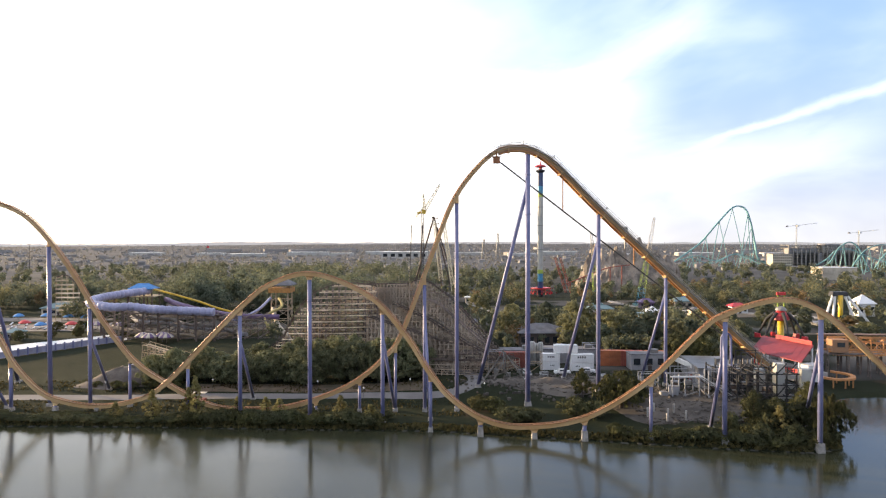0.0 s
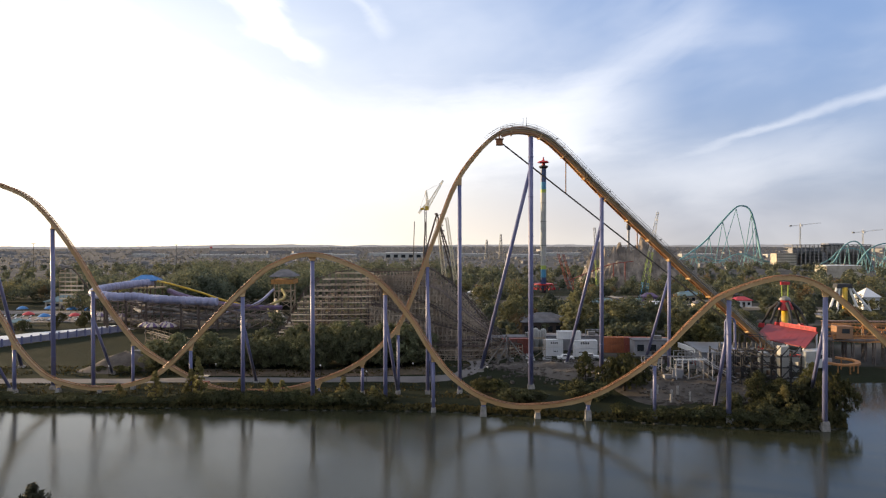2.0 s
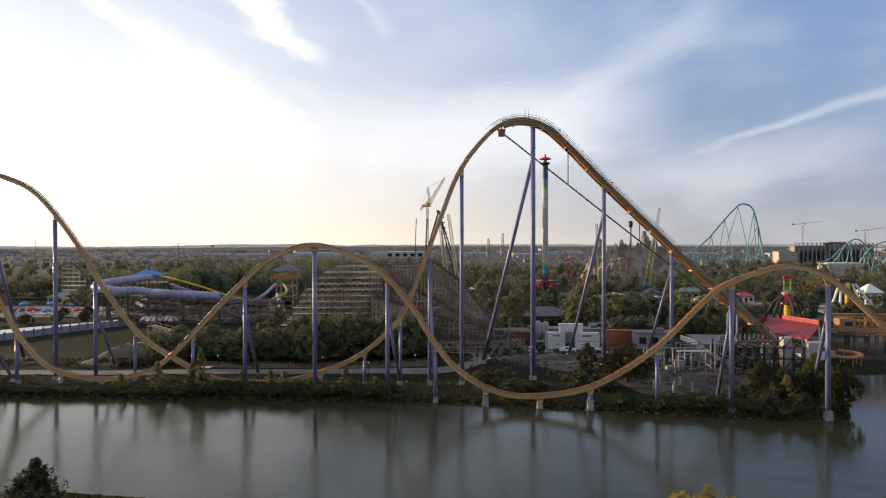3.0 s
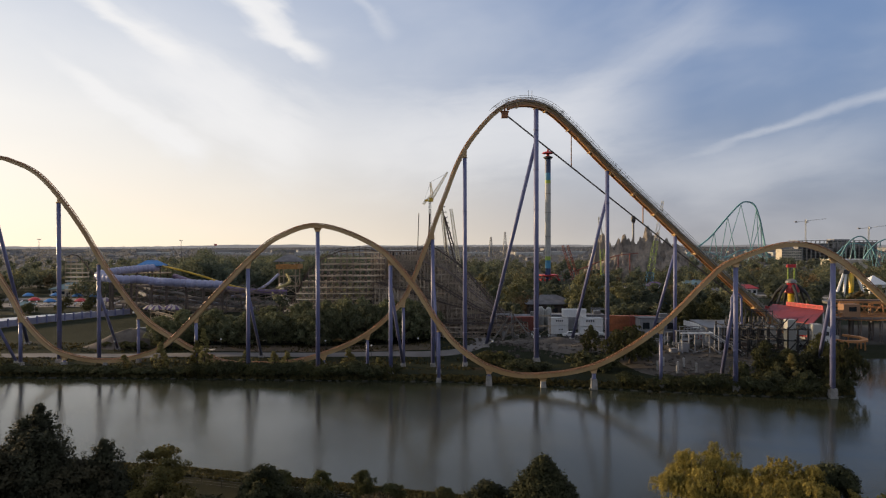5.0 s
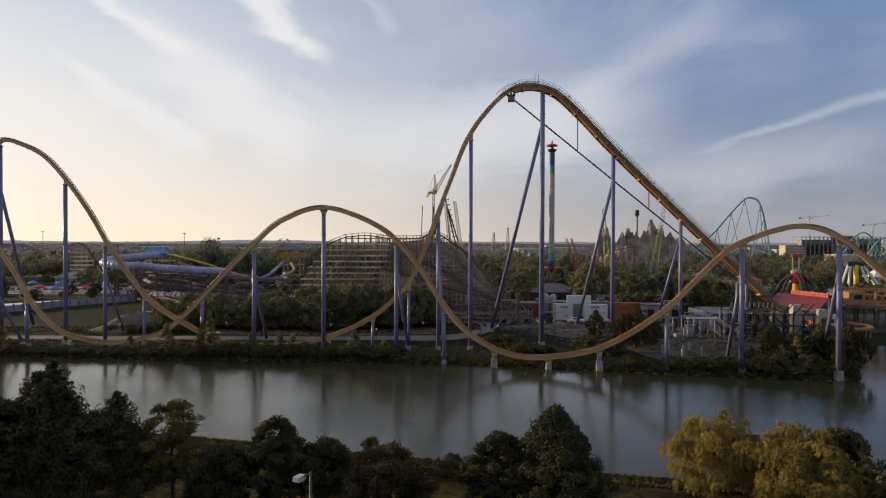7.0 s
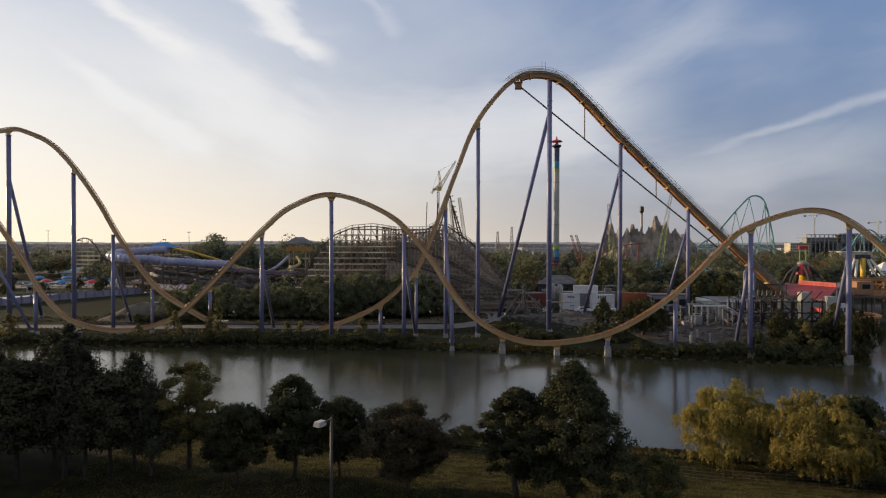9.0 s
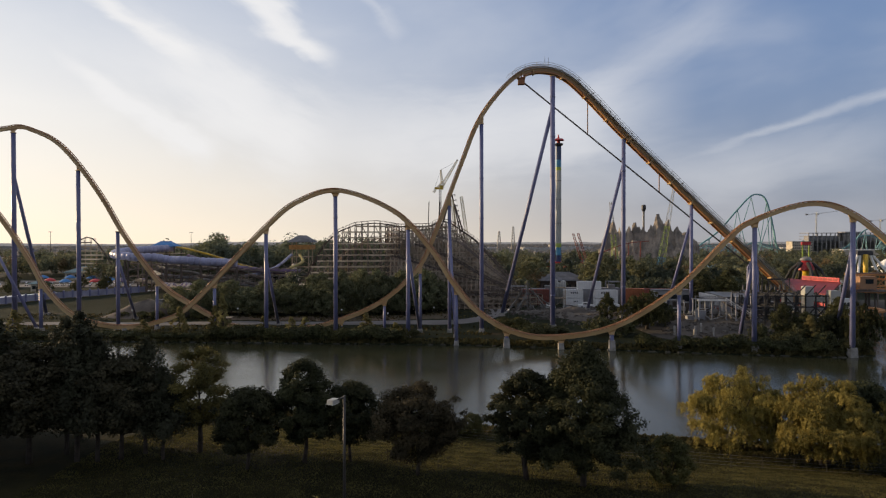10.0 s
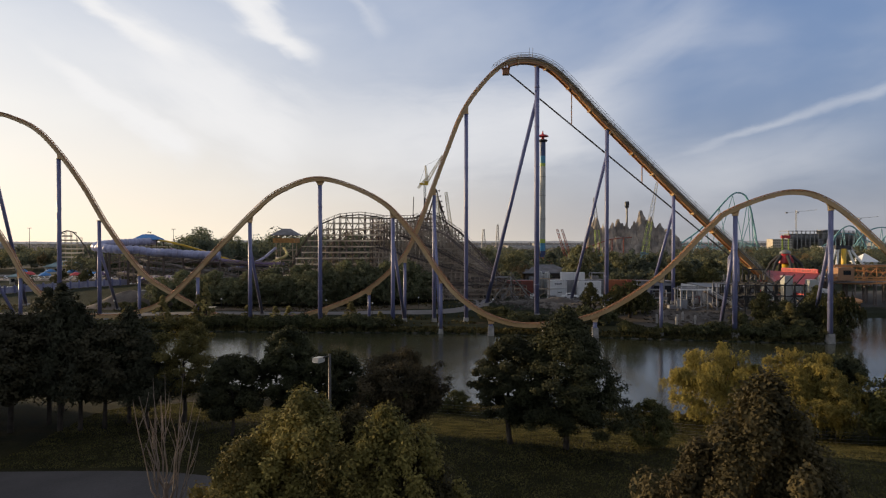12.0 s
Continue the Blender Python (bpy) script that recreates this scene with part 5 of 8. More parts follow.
# ---- wooden coaster ----
def wooden_coaster():
    t = thing("wooden_coaster", (-20, 230, gz(-20, 230)), "weathered timber roller coaster of close trestle bents", "roller coaster")

    def trestle(plan, prof, step, width, level, deck=M_WOOD, post=0.15, board=(0.15, 0.2), rail=M_WOOD):
        """Bents along a plan line with a height profile, ledgers tying them at each level."""
        ln = spline(plan, step)
        tot = len(ln) - 1
        tops, rows = [], []
        for i, p in enumerate(ln):
            d = (ln[min(i + 1, tot)] - ln[max(i - 1, 0)]).normalized()
            s = Vector((-d.y, d.x, 0))
            z1 = float(np.interp(i / tot, [q[0] for q in prof], [q[1] for q in prof]))
            z0 = gz(p.x, p.y)
            g = Geo()
            batter = 0.08
            hgt = max(z1 - z0, 1.0)
            for a in (-1, 1):
                g.beam((p.x + s.x * a * (width / 2 + hgt * batter), p.y + s.y * a * (width / 2 + hgt * batter), z0 - 0.3), (p.x + s.x * a * width / 2, p.y + s.y * a * width / 2, z1), post)
            z, flip = z0 + level, 1
            while z < z1 - 0.5:
                w = width / 2 + (z1 - z) * batter
                w0 = width / 2 + (z1 - z + level) * batter
                g.beam((p.x - s.x * w, p.y - s.y * w, z), (p.x + s.x * w, p.y + s.y * w, z), post * 0.85)
                g.beam((p.x - s.x * w0 * flip, p.y - s.y * w0 * flip, z - level), (p.x + s.x * w * flip, p.y + s.y * w * flip, z), post * 0.75)
                flip = -flip
                z += level
            # Darker posts set off the ledgers whose sunlight is in their colour.
            part("bent", g, M_SCAFFOLD if rail is M_SUNLITWOOD else M_BENT, t)
            tops.append(Vector((p.x, p.y, z1)))
            rows.append((p, s, z0, z1, hgt))
        zmax = max(r[3] for r in rows)
        z = min(r[2] for r in rows) + level
        while z < zmax:
            for a in (-1, 1):
                run = []
                for p, s, z0, z1, h in rows + [(Vector((0, 0, 0)), Vector((1, 0, 0)), 1, 0, 0)]:
                    if z0 < z < z1:
                        w = a * (width / 2 + (z1 - z) * batter)
                        run.append((Vector((p.x + s.x * w, p.y + s.y * w, z)), None, s, Vector((0, 0, 1))))
                    else:
                        if len(run) > 1:
                            g = Geo()
                            sweep(g, run, -board[0] / 2, board[0] / 2, -board[1] / 2, board[1] / 2)
                            part("ledger", g, rail, t)
                        run = []
            z += level
        g = Geo()
        for i in range(len(rows) - 1):
            (p, s, z0, z1, h), (q, s2, y0, y1, h2) = rows[i], rows[i + 1]
            if True:
                zz = max(z0, y0) + (level if i % 2 else 0)
                k = 0
                while zz + level * 2 < min(z1, y1):
                    a, b = (p, q) if k % 2 else (q, p)
                    g.beam((a.x - s.x * width / 2, a.y - s.y * width / 2, zz), (b.x - s.x * width / 2, b.y - s.y * width / 2, zz + level * 2), post * 0.9)
                    zz += level * 2
                    k += 1
        if g.v:
            part("diagonal_bracing", g, M_BENT, t, kind="stuff")
        g = Geo()
        for off, dz, w in ((-1.0, 0.15, 0.4), (1.0, 0.15, 0.4), (-1.7, 1.1, 0.1), (1.7, 1.1, 0.1)):
            for (p, s, z0, z1, h), (q, s2, y0, y1, h2) in zip(rows, rows[1:]):
                g.beam((p.x + s.x * off, p.y + s.y * off, z1 + dz), (q.x + s2.x * off, q.y + s2.y * off, y1 + dz), w, 0.3 if w > 0.2 else 0.1)
        for p, s, z0, z1, h in rows:
            g.beam((p.x - s.x * 1.9, p.y - s.y * 1.9, z1 - 0.1), (p.x + s.x * 1.9, p.y + s.y * 1.9, z1 - 0.1), 0.25)
            for a in (-1.7, 1.7):
                g.beam((p.x + s.x * a, p.y + s.y * a, z1), (p.x + s.x * a, p.y + s.y * a, z1 + 1.1), 0.12)
        part("track", g, deck, t, "running rails with timber handrails")

    trestle([(-66, 228), (-59, 229), (-45, 230), (-35, 231), (-27, 233)], [(0, 7.5), (0.17, 13.3), (0.26, 20.4), (0.34, 25.4), (0.45, 29.4), (0.61, 31.9), (0.8, 32.6), (1, 31.4)], 2.2, 5.5, 2.05, M_WOODDARK, 0.27, (0.3, 0.4), M_SUNLITWOOD)
    trestle([(-32, 241), (-22, 240), (-12, 237), (0, 235), (8, 232), (16, 226)], [(0, 31.5), (0.2, 31.6), (0.32, 31.6), (0.41, 33.6), (0.48, 32.4), (0.64, 26.6), (0.82, 17.4), (0.94, 11), (1, 9)], 1.3, 4.6, 1.55, M_WOODDARK, 0.24, (0.18, 0.2), M_BENT)
    trestle([(-20, 232), (-8, 226), (4, 219), (14, 214), (22, 218)], [(0, 25), (0.3, 20), (0.6, 13), (0.85, 8.6), (1, 8.2)], 1.7, 4.0, 2.0, M_WOODDARK, 0.14, (0.12, 0.16))
    trestle([(-58, 237), (-45, 238), (-32, 239), (-20, 240)], [(0, 9), (0.15, 16), (0.3, 22.5), (0.5, 26.5), (0.8, 28.0), (1, 29.5)], 2.4, 4.0, 2.2, M_BENT, 0.24, (0.2, 0.24), M_BENT)
    trestle([(-30, 246), (-20, 245), (-10, 242), (2, 240), (11, 237)], [(0, 29.5), (0.3, 30.6), (0.48, 31.5), (0.7, 24.0), (1, 12)], 1.3, 4.2, 1.55, M_WOODDARK, 0.24, (0.18, 0.2), M_BENT)
    trestle([(-28, 226), (-16, 222), (-4, 219.5), (6, 222), (11, 229)], [(0, 21), (0.3, 17.5), (0.6, 13.5), (1, 10)], 1.4, 3.6, 1.6, M_WOODDARK, 0.24, (0.18, 0.2), M_BENT)
    trestle([(-14, 232), (-4, 229), (5, 226), (12, 222)], [(0, 28.5), (0.35, 25.5), (0.7, 17.5), (1, 12)], 1.3, 3.8, 1.55, M_SCAFFOLD, 0.24, (0.18, 0.2), M_BENT)
    trestle([(-24, 215), (-10, 213), (4, 211), (14, 213), (20, 219)], [(0, 9.0), (0.5, 8.6), (1, 8.6)], 1.8, 3.0, 1.5, M_WOODDARK, 0.16, (0.16, 0.24), M_BENT)
    trestle([(-112, 236), (-96, 228), (-82, 223), (-72, 225), (-65, 228)], [(0, 9.5), (0.4, 7.0), (0.8, 5.4), (1, 7)], 3.0, 3.0, 2.2)
    return t


wooden_coaster()


def far_trestle():
    """The piece of older timber coaster behind the water park."""
    t = thing("timber_coaster_hill", (-208, 352, gz(-208, 352)), "sunlit timber coaster hill among trees", "roller coaster")
    xs = [-215 + i * 3.2 for i in range(7)]
    tops = [float(np.interp(x, [-215, -213, -208, -204, -200, -195], [27.5, 29.0, 28.0, 23.5, 17, 10])) for x in xs]
    for x, z1 in zip(xs, tops):
        z0 = gz(x, 352)
        g = Geo()
        for dy in (-2, 2):
            g.beam((x, 352 + dy * 1.6, z0), (x, 352 + dy, z1), 0.2)
        g.beam((x, 350, z1), (x, 354, z1), 0.4)
        part("bent", g, M_WOOD, t)
    z = 10.0
    while z < 29:
        keep = [x for x, z1 in zip(xs, tops) if z1 > z]
        # These ledgers carry the painted sunlight too.
        part("ledger", Geo().beam((keep[0], 349.2, z), (keep[-1] + 0.6, 349.2, z), 0.3, 0.8), M_SUNLITWOOD, t)
        z += 2.3
    g = Geo()
    for (x, z1), (q, z2) in zip(zip(xs, tops), zip(xs[1:], tops[1:])):
        g.beam((x, 350.6, z1 + 0.3), (q, 350.6, z2 + 0.3), 0.5)
    part("track", g, M_WOODDARK, t)


far_trestle()


# ---- water park ----
def water_slides():
    t = thing("tube_slide", (-130, 290, gz(-130, 290)), "lavender enclosed tube slide winding on a dark timber scaffold", "water slide")
    o = gz(-130, 290)
    paths = [[(-148, 317, 23.2), (-155, 304, 22.6), (-159, 290, 21.8), (-157, 279, 20.8), (-150, 274, 20.2), (-143, 272.5, 19.6), (-137, 275.5, 19.5), (-131.5, 278, 18.4), (-125, 275.5, 18.3), (-118, 277.5, 17.7), (-108, 277, 17.3), (-102, 277.5, 17.0)]]
    for pth in paths:
        ln = spline(pth, 0.62)
        rr = [(1.52, 1.80, 1.86, 1.80)[i % 4] for i in range(len(ln))]
        part("tube", Geo().pipe(ln, rr, 14), M_TUBE, t, smooth=False)
        for p in ln[6::13]:
            part("post", Geo().beam((p.x, p.y, gz(p.x, p.y) - 0.2), (p.x, p.y, p.z - 1.5), 0.7), M_WOODDARK, t)
    second = spline([(-148, 318, 24), (-137, 311, 22.6), (-122, 309, 18.8), (-110, 308, 15), (-95, 306, 12)], 1.5)
    part("flume", Geo().pipe(second, 0.5, 8), M_YELLOW, t, "yellow open flume")
    third = spline([(-140, 316, 19), (-128, 306, 17), (-112, 300, 14.5), (-97, 297, 13), (-80, 300, 12.2)], 1.5)
    part("flume", Geo().pipe(third, 1.2, 8), M_PURPLE, t, "plum-purple flume")
    rng = random.Random(8)
    for i in range(13):
        x = -152 + i * 5.6
        g = Geo()
        y0 = 282 + rng.uniform(-2, 3)
        z1 = 17 - i * 0.35
        for dy in (0, 9, 18):
            zz = gz(x, y0 + dy)
            g.beam((x + rng.uniform(-0.6, 0.6), y0 + dy, zz - 0.2), (x, y0 + dy, z1 - rng.uniform(0, 3)), 0.3)
        for k in range(4):
            z = 5 + k * 3.0
            g.beam((x, y0, z), (x, y0 + 18, z + 0.2), 0.35)
            g.beam((x, y0, z), (x + 5.6, y0 + 1, z + (2.8 if k % 2 else 0)), 0.22)
            g.beam((x, y0 - 0.4, z + 2.8), (x + 5.6, y0 - 0.4, z + (0 if k % 2 else 2.8)), 0.18)
        g.beam((x, y0, z1), (x + 5.6, y0 + rng.uniform(-1, 1), z1 - 0.35), 0.5)
        part("scaffold_bay", g, M_SCAFFOLD, t)
    for pth, r, tone, words in (([(-146, 296, 15), (-136, 288, 13.5), (-127, 293, 12), (-118, 287, 10.5), (-106, 290, 9), (-96, 286, 7)], 0.8, M_OLDWOOD, "grey open flume"), ([(-150, 302, 12), (-141, 292, 11), (-130, 298, 9.5), (-120, 293, 8.5), (-104, 296, 6.5), (-92, 290, 5.5)], 0.9, M_GREYWALL, "grey open flume"), ([(-134, 304, 17.5), (-122, 298, 14), (-113, 303, 12.5), (-101, 294, 11), (-90, 292, 9)], 0.7, M_SCAFFOLD, "brown open flume"), ([(-152, 288, 9), (-140, 285, 8), (-126, 284, 6.8), (-112, 283, 5.8)], 0.7, M_WOOD, "timber stair ramp")):
        part("flume", Geo().pipe(spline(pth, 1.6), r, 7), tone, t, words)
    for i in range(6):
        x = -146 + i * 9
        part("deck", Geo().box((x, 300, 15.5 - i * 0.5), (8.6, 10, 0.4)), M_SCAFFOLD, t)
        part("deck_rail", Geo().beam((x - 4, 295, 16.8 - i * 0.5), (x + 4, 295, 16.8 - i * 0.5), 0.12).beam((x - 4, 295, 16.2 - i * 0.5), (x + 4, 295, 16.2 - i * 0.5), 0.12), M_WOOD, t)
    s = thing("slide_shelter", (-152, 318, gz(-152, 318)), "sky-blue canvas shelter on the slide tower", "shelter")
    g = Geo()
    for dx in (-6, 0, 6):
        for dy in (-4, 4):
            g.beam((-152 + dx, 318 + dy, gz(-152, 318) - 0.2), (-152 + dx, 318 + dy, 24), 0.5)
    part("frame", g, M_WOODDARK, s)
    part("platform", Geo().box((-152, 318, 20.5), (15, 10, 0.5)), M_WOOD, s)
    part("canopy", Geo().hip((-152, 318, 24), (12, 9), 2.7, 5), M_BLUE, s)
    part("gable", Geo().box((-157, 312.6, 23.5), (6.5, 0.6, 1.2)), M_CREAM, s, "cream valance of the shelter")


water_slides()


def slide_tower():
    t = thing("slide_tower", (-83, 316, gz(-83, 316)), "timber slide tower with a grey hipped roof", "slide tower")
    o = gz(-83, 316)
    for dx in (-4, 4):
        for dy in (-4, 4):
            part("post", Geo().beam((-83 + dx, 316 + dy, o - 0.2), (-83 + dx, 316 + dy, 26), 0.5), M_WOOD, t)
    g = Geo()
    for z in (9, 14, 19):
        for a, b in (((-4, -4), (4, -4)), ((4, -4), (4, 4)), ((4, 4), (-4, 4)), ((-4, 4), (-4, -4))):
            g.beam((-83 + a[0], 316 + a[1], z), (-83 + b[0], 316 + b[1], z), 0.3)
            g.beam((-83 + a[0], 316 + a[1], z - 5), (-83 + b[0], 316 + b[1], z), 0.22)
    part("bracing", g, M_WOOD, t)
    part("parapet", Geo().box((-83, 316, 23.6), (10.5, 10.5, 2.2)), mat("orange_boards", (0.45, 0.22, 0.06), 0.7), t, "orange boarded parapet")
    part("roof", Geo().hip((-83, 316, 26), (10, 10), 3.4, 4, 1.2), M_GREYROOF, t)
    part("slide", Geo().pipe(spline([(-83, 311, 20), (-80, 304, 16.5), (-86, 299, 13), (-84, 295, 9), (-77, 290, 6)], 1.2), 0.65, 8), M_MUSTARD, t, "dull yellow tube slide")
    part("slide", Geo().pipe(spline([(-87, 311, 20), (-91, 303, 15), (-97, 298, 12), (-104, 294, 10.5)], 1.2), 0.65, 8), M_TUBE, t, "blue tube slide")
    part("slide", Geo().pipe(spline([(-86, 311, 15), (-82, 302, 10), (-76, 292, 6.5), (-70, 285, 5)], 1.2), 1.0, 8), M_CREAM, t, "pale straight slide")


slide_tower()


def umbrella(x, y, r, h, mt, label, striped=False):
    z = gz(x, y)
    t = thing("parasol", (x, y, z), label, "parasol", "water park parasols")
    part("pole", Geo().pipe([(x, y, z - 0.2), (x, y, z + h)], 0.09, 6), M_LAMP, t)
    n = 12
    for k in range(2 if striped else 1):
        g = Geo()
        for j in range(n):
            if striped and j % 2 != k:
                continue
            a, b = 2 * math.pi * j / n, 2 * math.pi * (j + 1) / n
            ring = []
            for rr, zz in ((0.05, h), (r * 0.55, h - r * 0.16), (r, h - r * 0.5), (r * 0.98, h - r * 0.62)):
                ring.append(((x + rr * math.cos(a), y + rr * math.sin(a), z + zz), (x + rr * math.cos(b), y + rr * math.sin(b), z + zz)))
            for (p, q), (p2, q2) in zip(ring, ring[1:]):
                g.add([p, q, q2, p2], [(0, 1, 2, 3)])
        part("canopy", g, (M_CREAM if k else M_PURPLE) if striped else mt, t)


for x, y in ((-131.5, 274), (-127.5, 271.5), (-123.5, 275), (-120.5, 272), (-172, 312), (-159, 308)):
    umbrella(x, y, 3.2, 4.4, M_CREAM, "purple and cream striped parasol", True)
for x, y, mt, lb in ((-201, 314, M_BLUE, "blue canvas parasol on the pool terrace"), (-188, 318, M_RED, "red canvas parasol on the pool terrace"), (-179, 318, M_BLUE, "blue canvas parasol on the pool terrace"), (-214, 322, M_RED, "red canvas parasol on the pool terrace"), (-196, 345, M_BLUE, "blue canvas parasol on the pool terrace"), (-208, 349, M_BLUE, "blue canvas parasol on the pool terrace"), (-222, 352, M_BLUE, "blue canvas parasol on the pool terrace"), (-236, 350, M_BLUE, "blue canvas parasol on the pool terrace")):
    umbrella(x, y, 2.8, 3.8, mt, lb)


def house(name, x, y, sx, sy, h, wall, roof, label, rise=2.5, ridge=0.5, rz=0.0, flat=False, rows=1, cols=4, category="building", z=None):
    """A building: walls, roof, windows and a door on the side towards the lake."""
    o = gz(x, y) if z is None else z
    t = thing(name, (x, y, o), label, category)
    part("wall", Geo().box((x, y, o + h / 2 - 0.3), (sx, sy, h + 0.6), rz), wall, t)
    cr, sr = math.cos(radians(rz)), math.sin(radians(rz))

    def at(dx, dy, dz):
        return (x + dx * cr - dy * sr, y + dx * sr + dy * cr, o + dz)
    if flat:
        g = Geo().box((x, y, o + h + 0.15), (sx + 0.5, sy + 0.5, 0.3), rz)
        part("roof", g, roof, t)
        part("roof_unit", Geo().box(at(sx * 0.2, 0, h + 0.9), (2.4, 2, 1.2), rz), M_LAMP, t, "grey roof ventilation unit")
    else:
        part("roof", Geo().hip((x, y, o + h), (sx, sy), rise, sx * ridge, 0.8, rz), roof, t)
    for r in range(rows):
        for c in range(cols):
            w = sx / cols
            dx, dz = -sx / 2 + w * (c + 0.5), h * (r + 0.55) / rows
            wn = part("window", Geo().box(at(dx, -sy / 2 - 0.02, dz), (w * 0.55, 0.10, h / rows * 0.42), rz), M_GLASS, t)
            part("sill", Geo().box(at(dx, -sy / 2 - 0.10, dz - h / rows * 0.24), (w * 0.62, 0.2, 0.12), rz), M_LAMP, wn)
    part("door", Geo().box(at(sx * 0.02, -sy / 2 - 0.05, 1.05), (1.2, 0.12, 2.1), rz), M_WOODDARK, t)
    return t


house("pavilion", -228, 378, 19, 12, 4.0, M_CREAM, M_TEALROOF, "low pavilion with a pale teal hipped roof", 3.8, 0.3)
house("kiosk", -192, 282, 6, 5, 3.2, M_CREAM, M_TEALROOF, "small kiosk with a teal roof by the pool", 1.8, 0.2, cols=2)
house("snack_bar", -232, 300, 9, 6, 3.4, M_YELLOW, M_GREYROOF, "small yellow snack bar", 1.8, 0.3, cols=3)


def pool_edge():
    terrace = mat("worn_terrace_paving", (0.215, 0.195, 0.185), 0.85, 0, 0.3, 0.1, 12, 0.2)
    ribbon("pool_terrace", [(-262, 306), (-226, 316), (-190, 322), (-160, 326)], 26, terrace, "worn paved terrace round the pool parasols", "terrace", 0.1)
    ribbon("pool_terrace", [(-262, 352), (-226, 352), (-186, 347)], 16, terrace, "worn paved terrace round the pool parasols", "terrace", 0.1)
    first = None
    rng = random.Random(64)
    for i in range(44):
        x = -246 + 84 * (i % 22) / 22 + rng.uniform(-1.2, 1.2)
        y = (313 if i < 22 else 327) + rng.uniform(-3, 3)
        m = pose(x, y, gz(x, y) + 0.42, 0, 0, rng.uniform(-25, 25))
        if first is None:
            first = thing("sun_lounger", (0, 0, 0), "white sun lounger on the pool terrace", "lounger", "pool loungers")
            part("bed", Geo().box((0, 0, 0.35), (0.75, 1.5, 0.12)), M_POOL, first)
            part("backrest", Geo().beam((0, 0.7, 0.38), (0, 1.3, 0.95), 0.75, 0.08), M_POOL, first)
            for dy in (-0.6, 0.6):
                part("leg", Geo().box((0, dy, 0.0), (0.6, 0.08, 0.62)), M_LAMP, first)
            first.matrix_basis = m
        else:
            copy_thing(first, pose(0, 0, 0)).matrix_basis = m
    ribbon("pool_deck", [(-232, 186), (-200, 224), (-172, 259), (-148, 288)], 20, M_POOL, "broad white pool deck of the water park", "pool deck", 0.3)
    t = thing("fence", (-190, 255, gz(-190, 255)), "lavender boarded fence with posts round the pool", "fence")
    a, b = Vector((-190, 214, 0)), Vector((-141, 275.7, 0))
    n = 24
    board = mat("lavender_boards", (0.26, 0.265, 0.36), 0.7, 0, 0.2, 0.3)
    for i in range(n + 1):
        p = a.lerp(b, i / n)
        z = gz(p.x, p.y)
        part("post", Geo().box((p.x, p.y - 0.1, z + 1.4), (0.5, 0.5, 3.4)), M_SUPPORT, t)
        if i < n:
            q = a.lerp(b, (i + 1) / n)
            zq = gz(q.x, q.y)
            part("panel", Geo().beam((p.x, p.y, z + 1.35), (q.x, q.y, zq + 1.35), 0.12, 2.4), board, t)


pool_edge()


# ---- tower swing ride ----
def swing_tower():
    x, y = 66.5, 495
    o = gz(x, y)
    t = thing("swing_tower", (x, y, o), "tall pale grey ride tower with blue bands and red cap", "tower ride")
    for z0, z1, m in ((o - 0.3, 8, M_DARKSTEEL), (8, 16, M_SEEKBLUE), (16, 22, M_SEEKCYAN), (22, 25, M_GREEN), (25, 80, M_PALEWALL), (80, 82.5, M_GREEN), (82.5, 88, M_SEEKCYAN), (88, 99, M_SEEKBLUE)):
        part("tower_section", Geo().lathe((x, y, 0), [(2.15, z0), (2.15, z1)], 8), m, t)
    part("collar", Geo().lathe((x, y, 0), [(2.0, 98), (3.6, 99.4), (3.6, 100), (1.2, 100.8)], 12), M_DARKSTEEL, t)
    part("cap", Geo().lathe((x, y, 0), [(1.2, 100.8), (1.2, 102), (4.6, 102.6), (3.8, 103.6), (0.8, 104.4), (0.3, 107)], 8), M_RED, t, "red star-shaped cap")
    for zz in (40, 58, 72):
        part("joint_ring", Geo().lathe((x, y, zz), [(2.35, 0), (2.35, 0.4)], 10), M_LAMP, t)
    part("swing_ring", Geo().lathe((x, y, 0), [(2.3, 9.5), (7.5, 10.6), (7.5, 11.4), (2.3, 10.8)], 20), M_RED, t, "red ring of the swing carriage")
    for j in range(16):
        a = 2 * math.pi * j / 16
        cx, cy = x + 8.6 * math.cos(a), y + 8.6 * math.sin(a)
        s = part("seat", Geo().box((cx, cy, 7.4), (1.2, 0.9, 1.2), math.degrees(a)), M_RED, t)
        part("arm", Geo().beam((x + 7 * math.cos(a), y + 7 * math.sin(a), 10.8), (cx, cy, 8.0), 0.18), M_RED, s)


swing_tower()


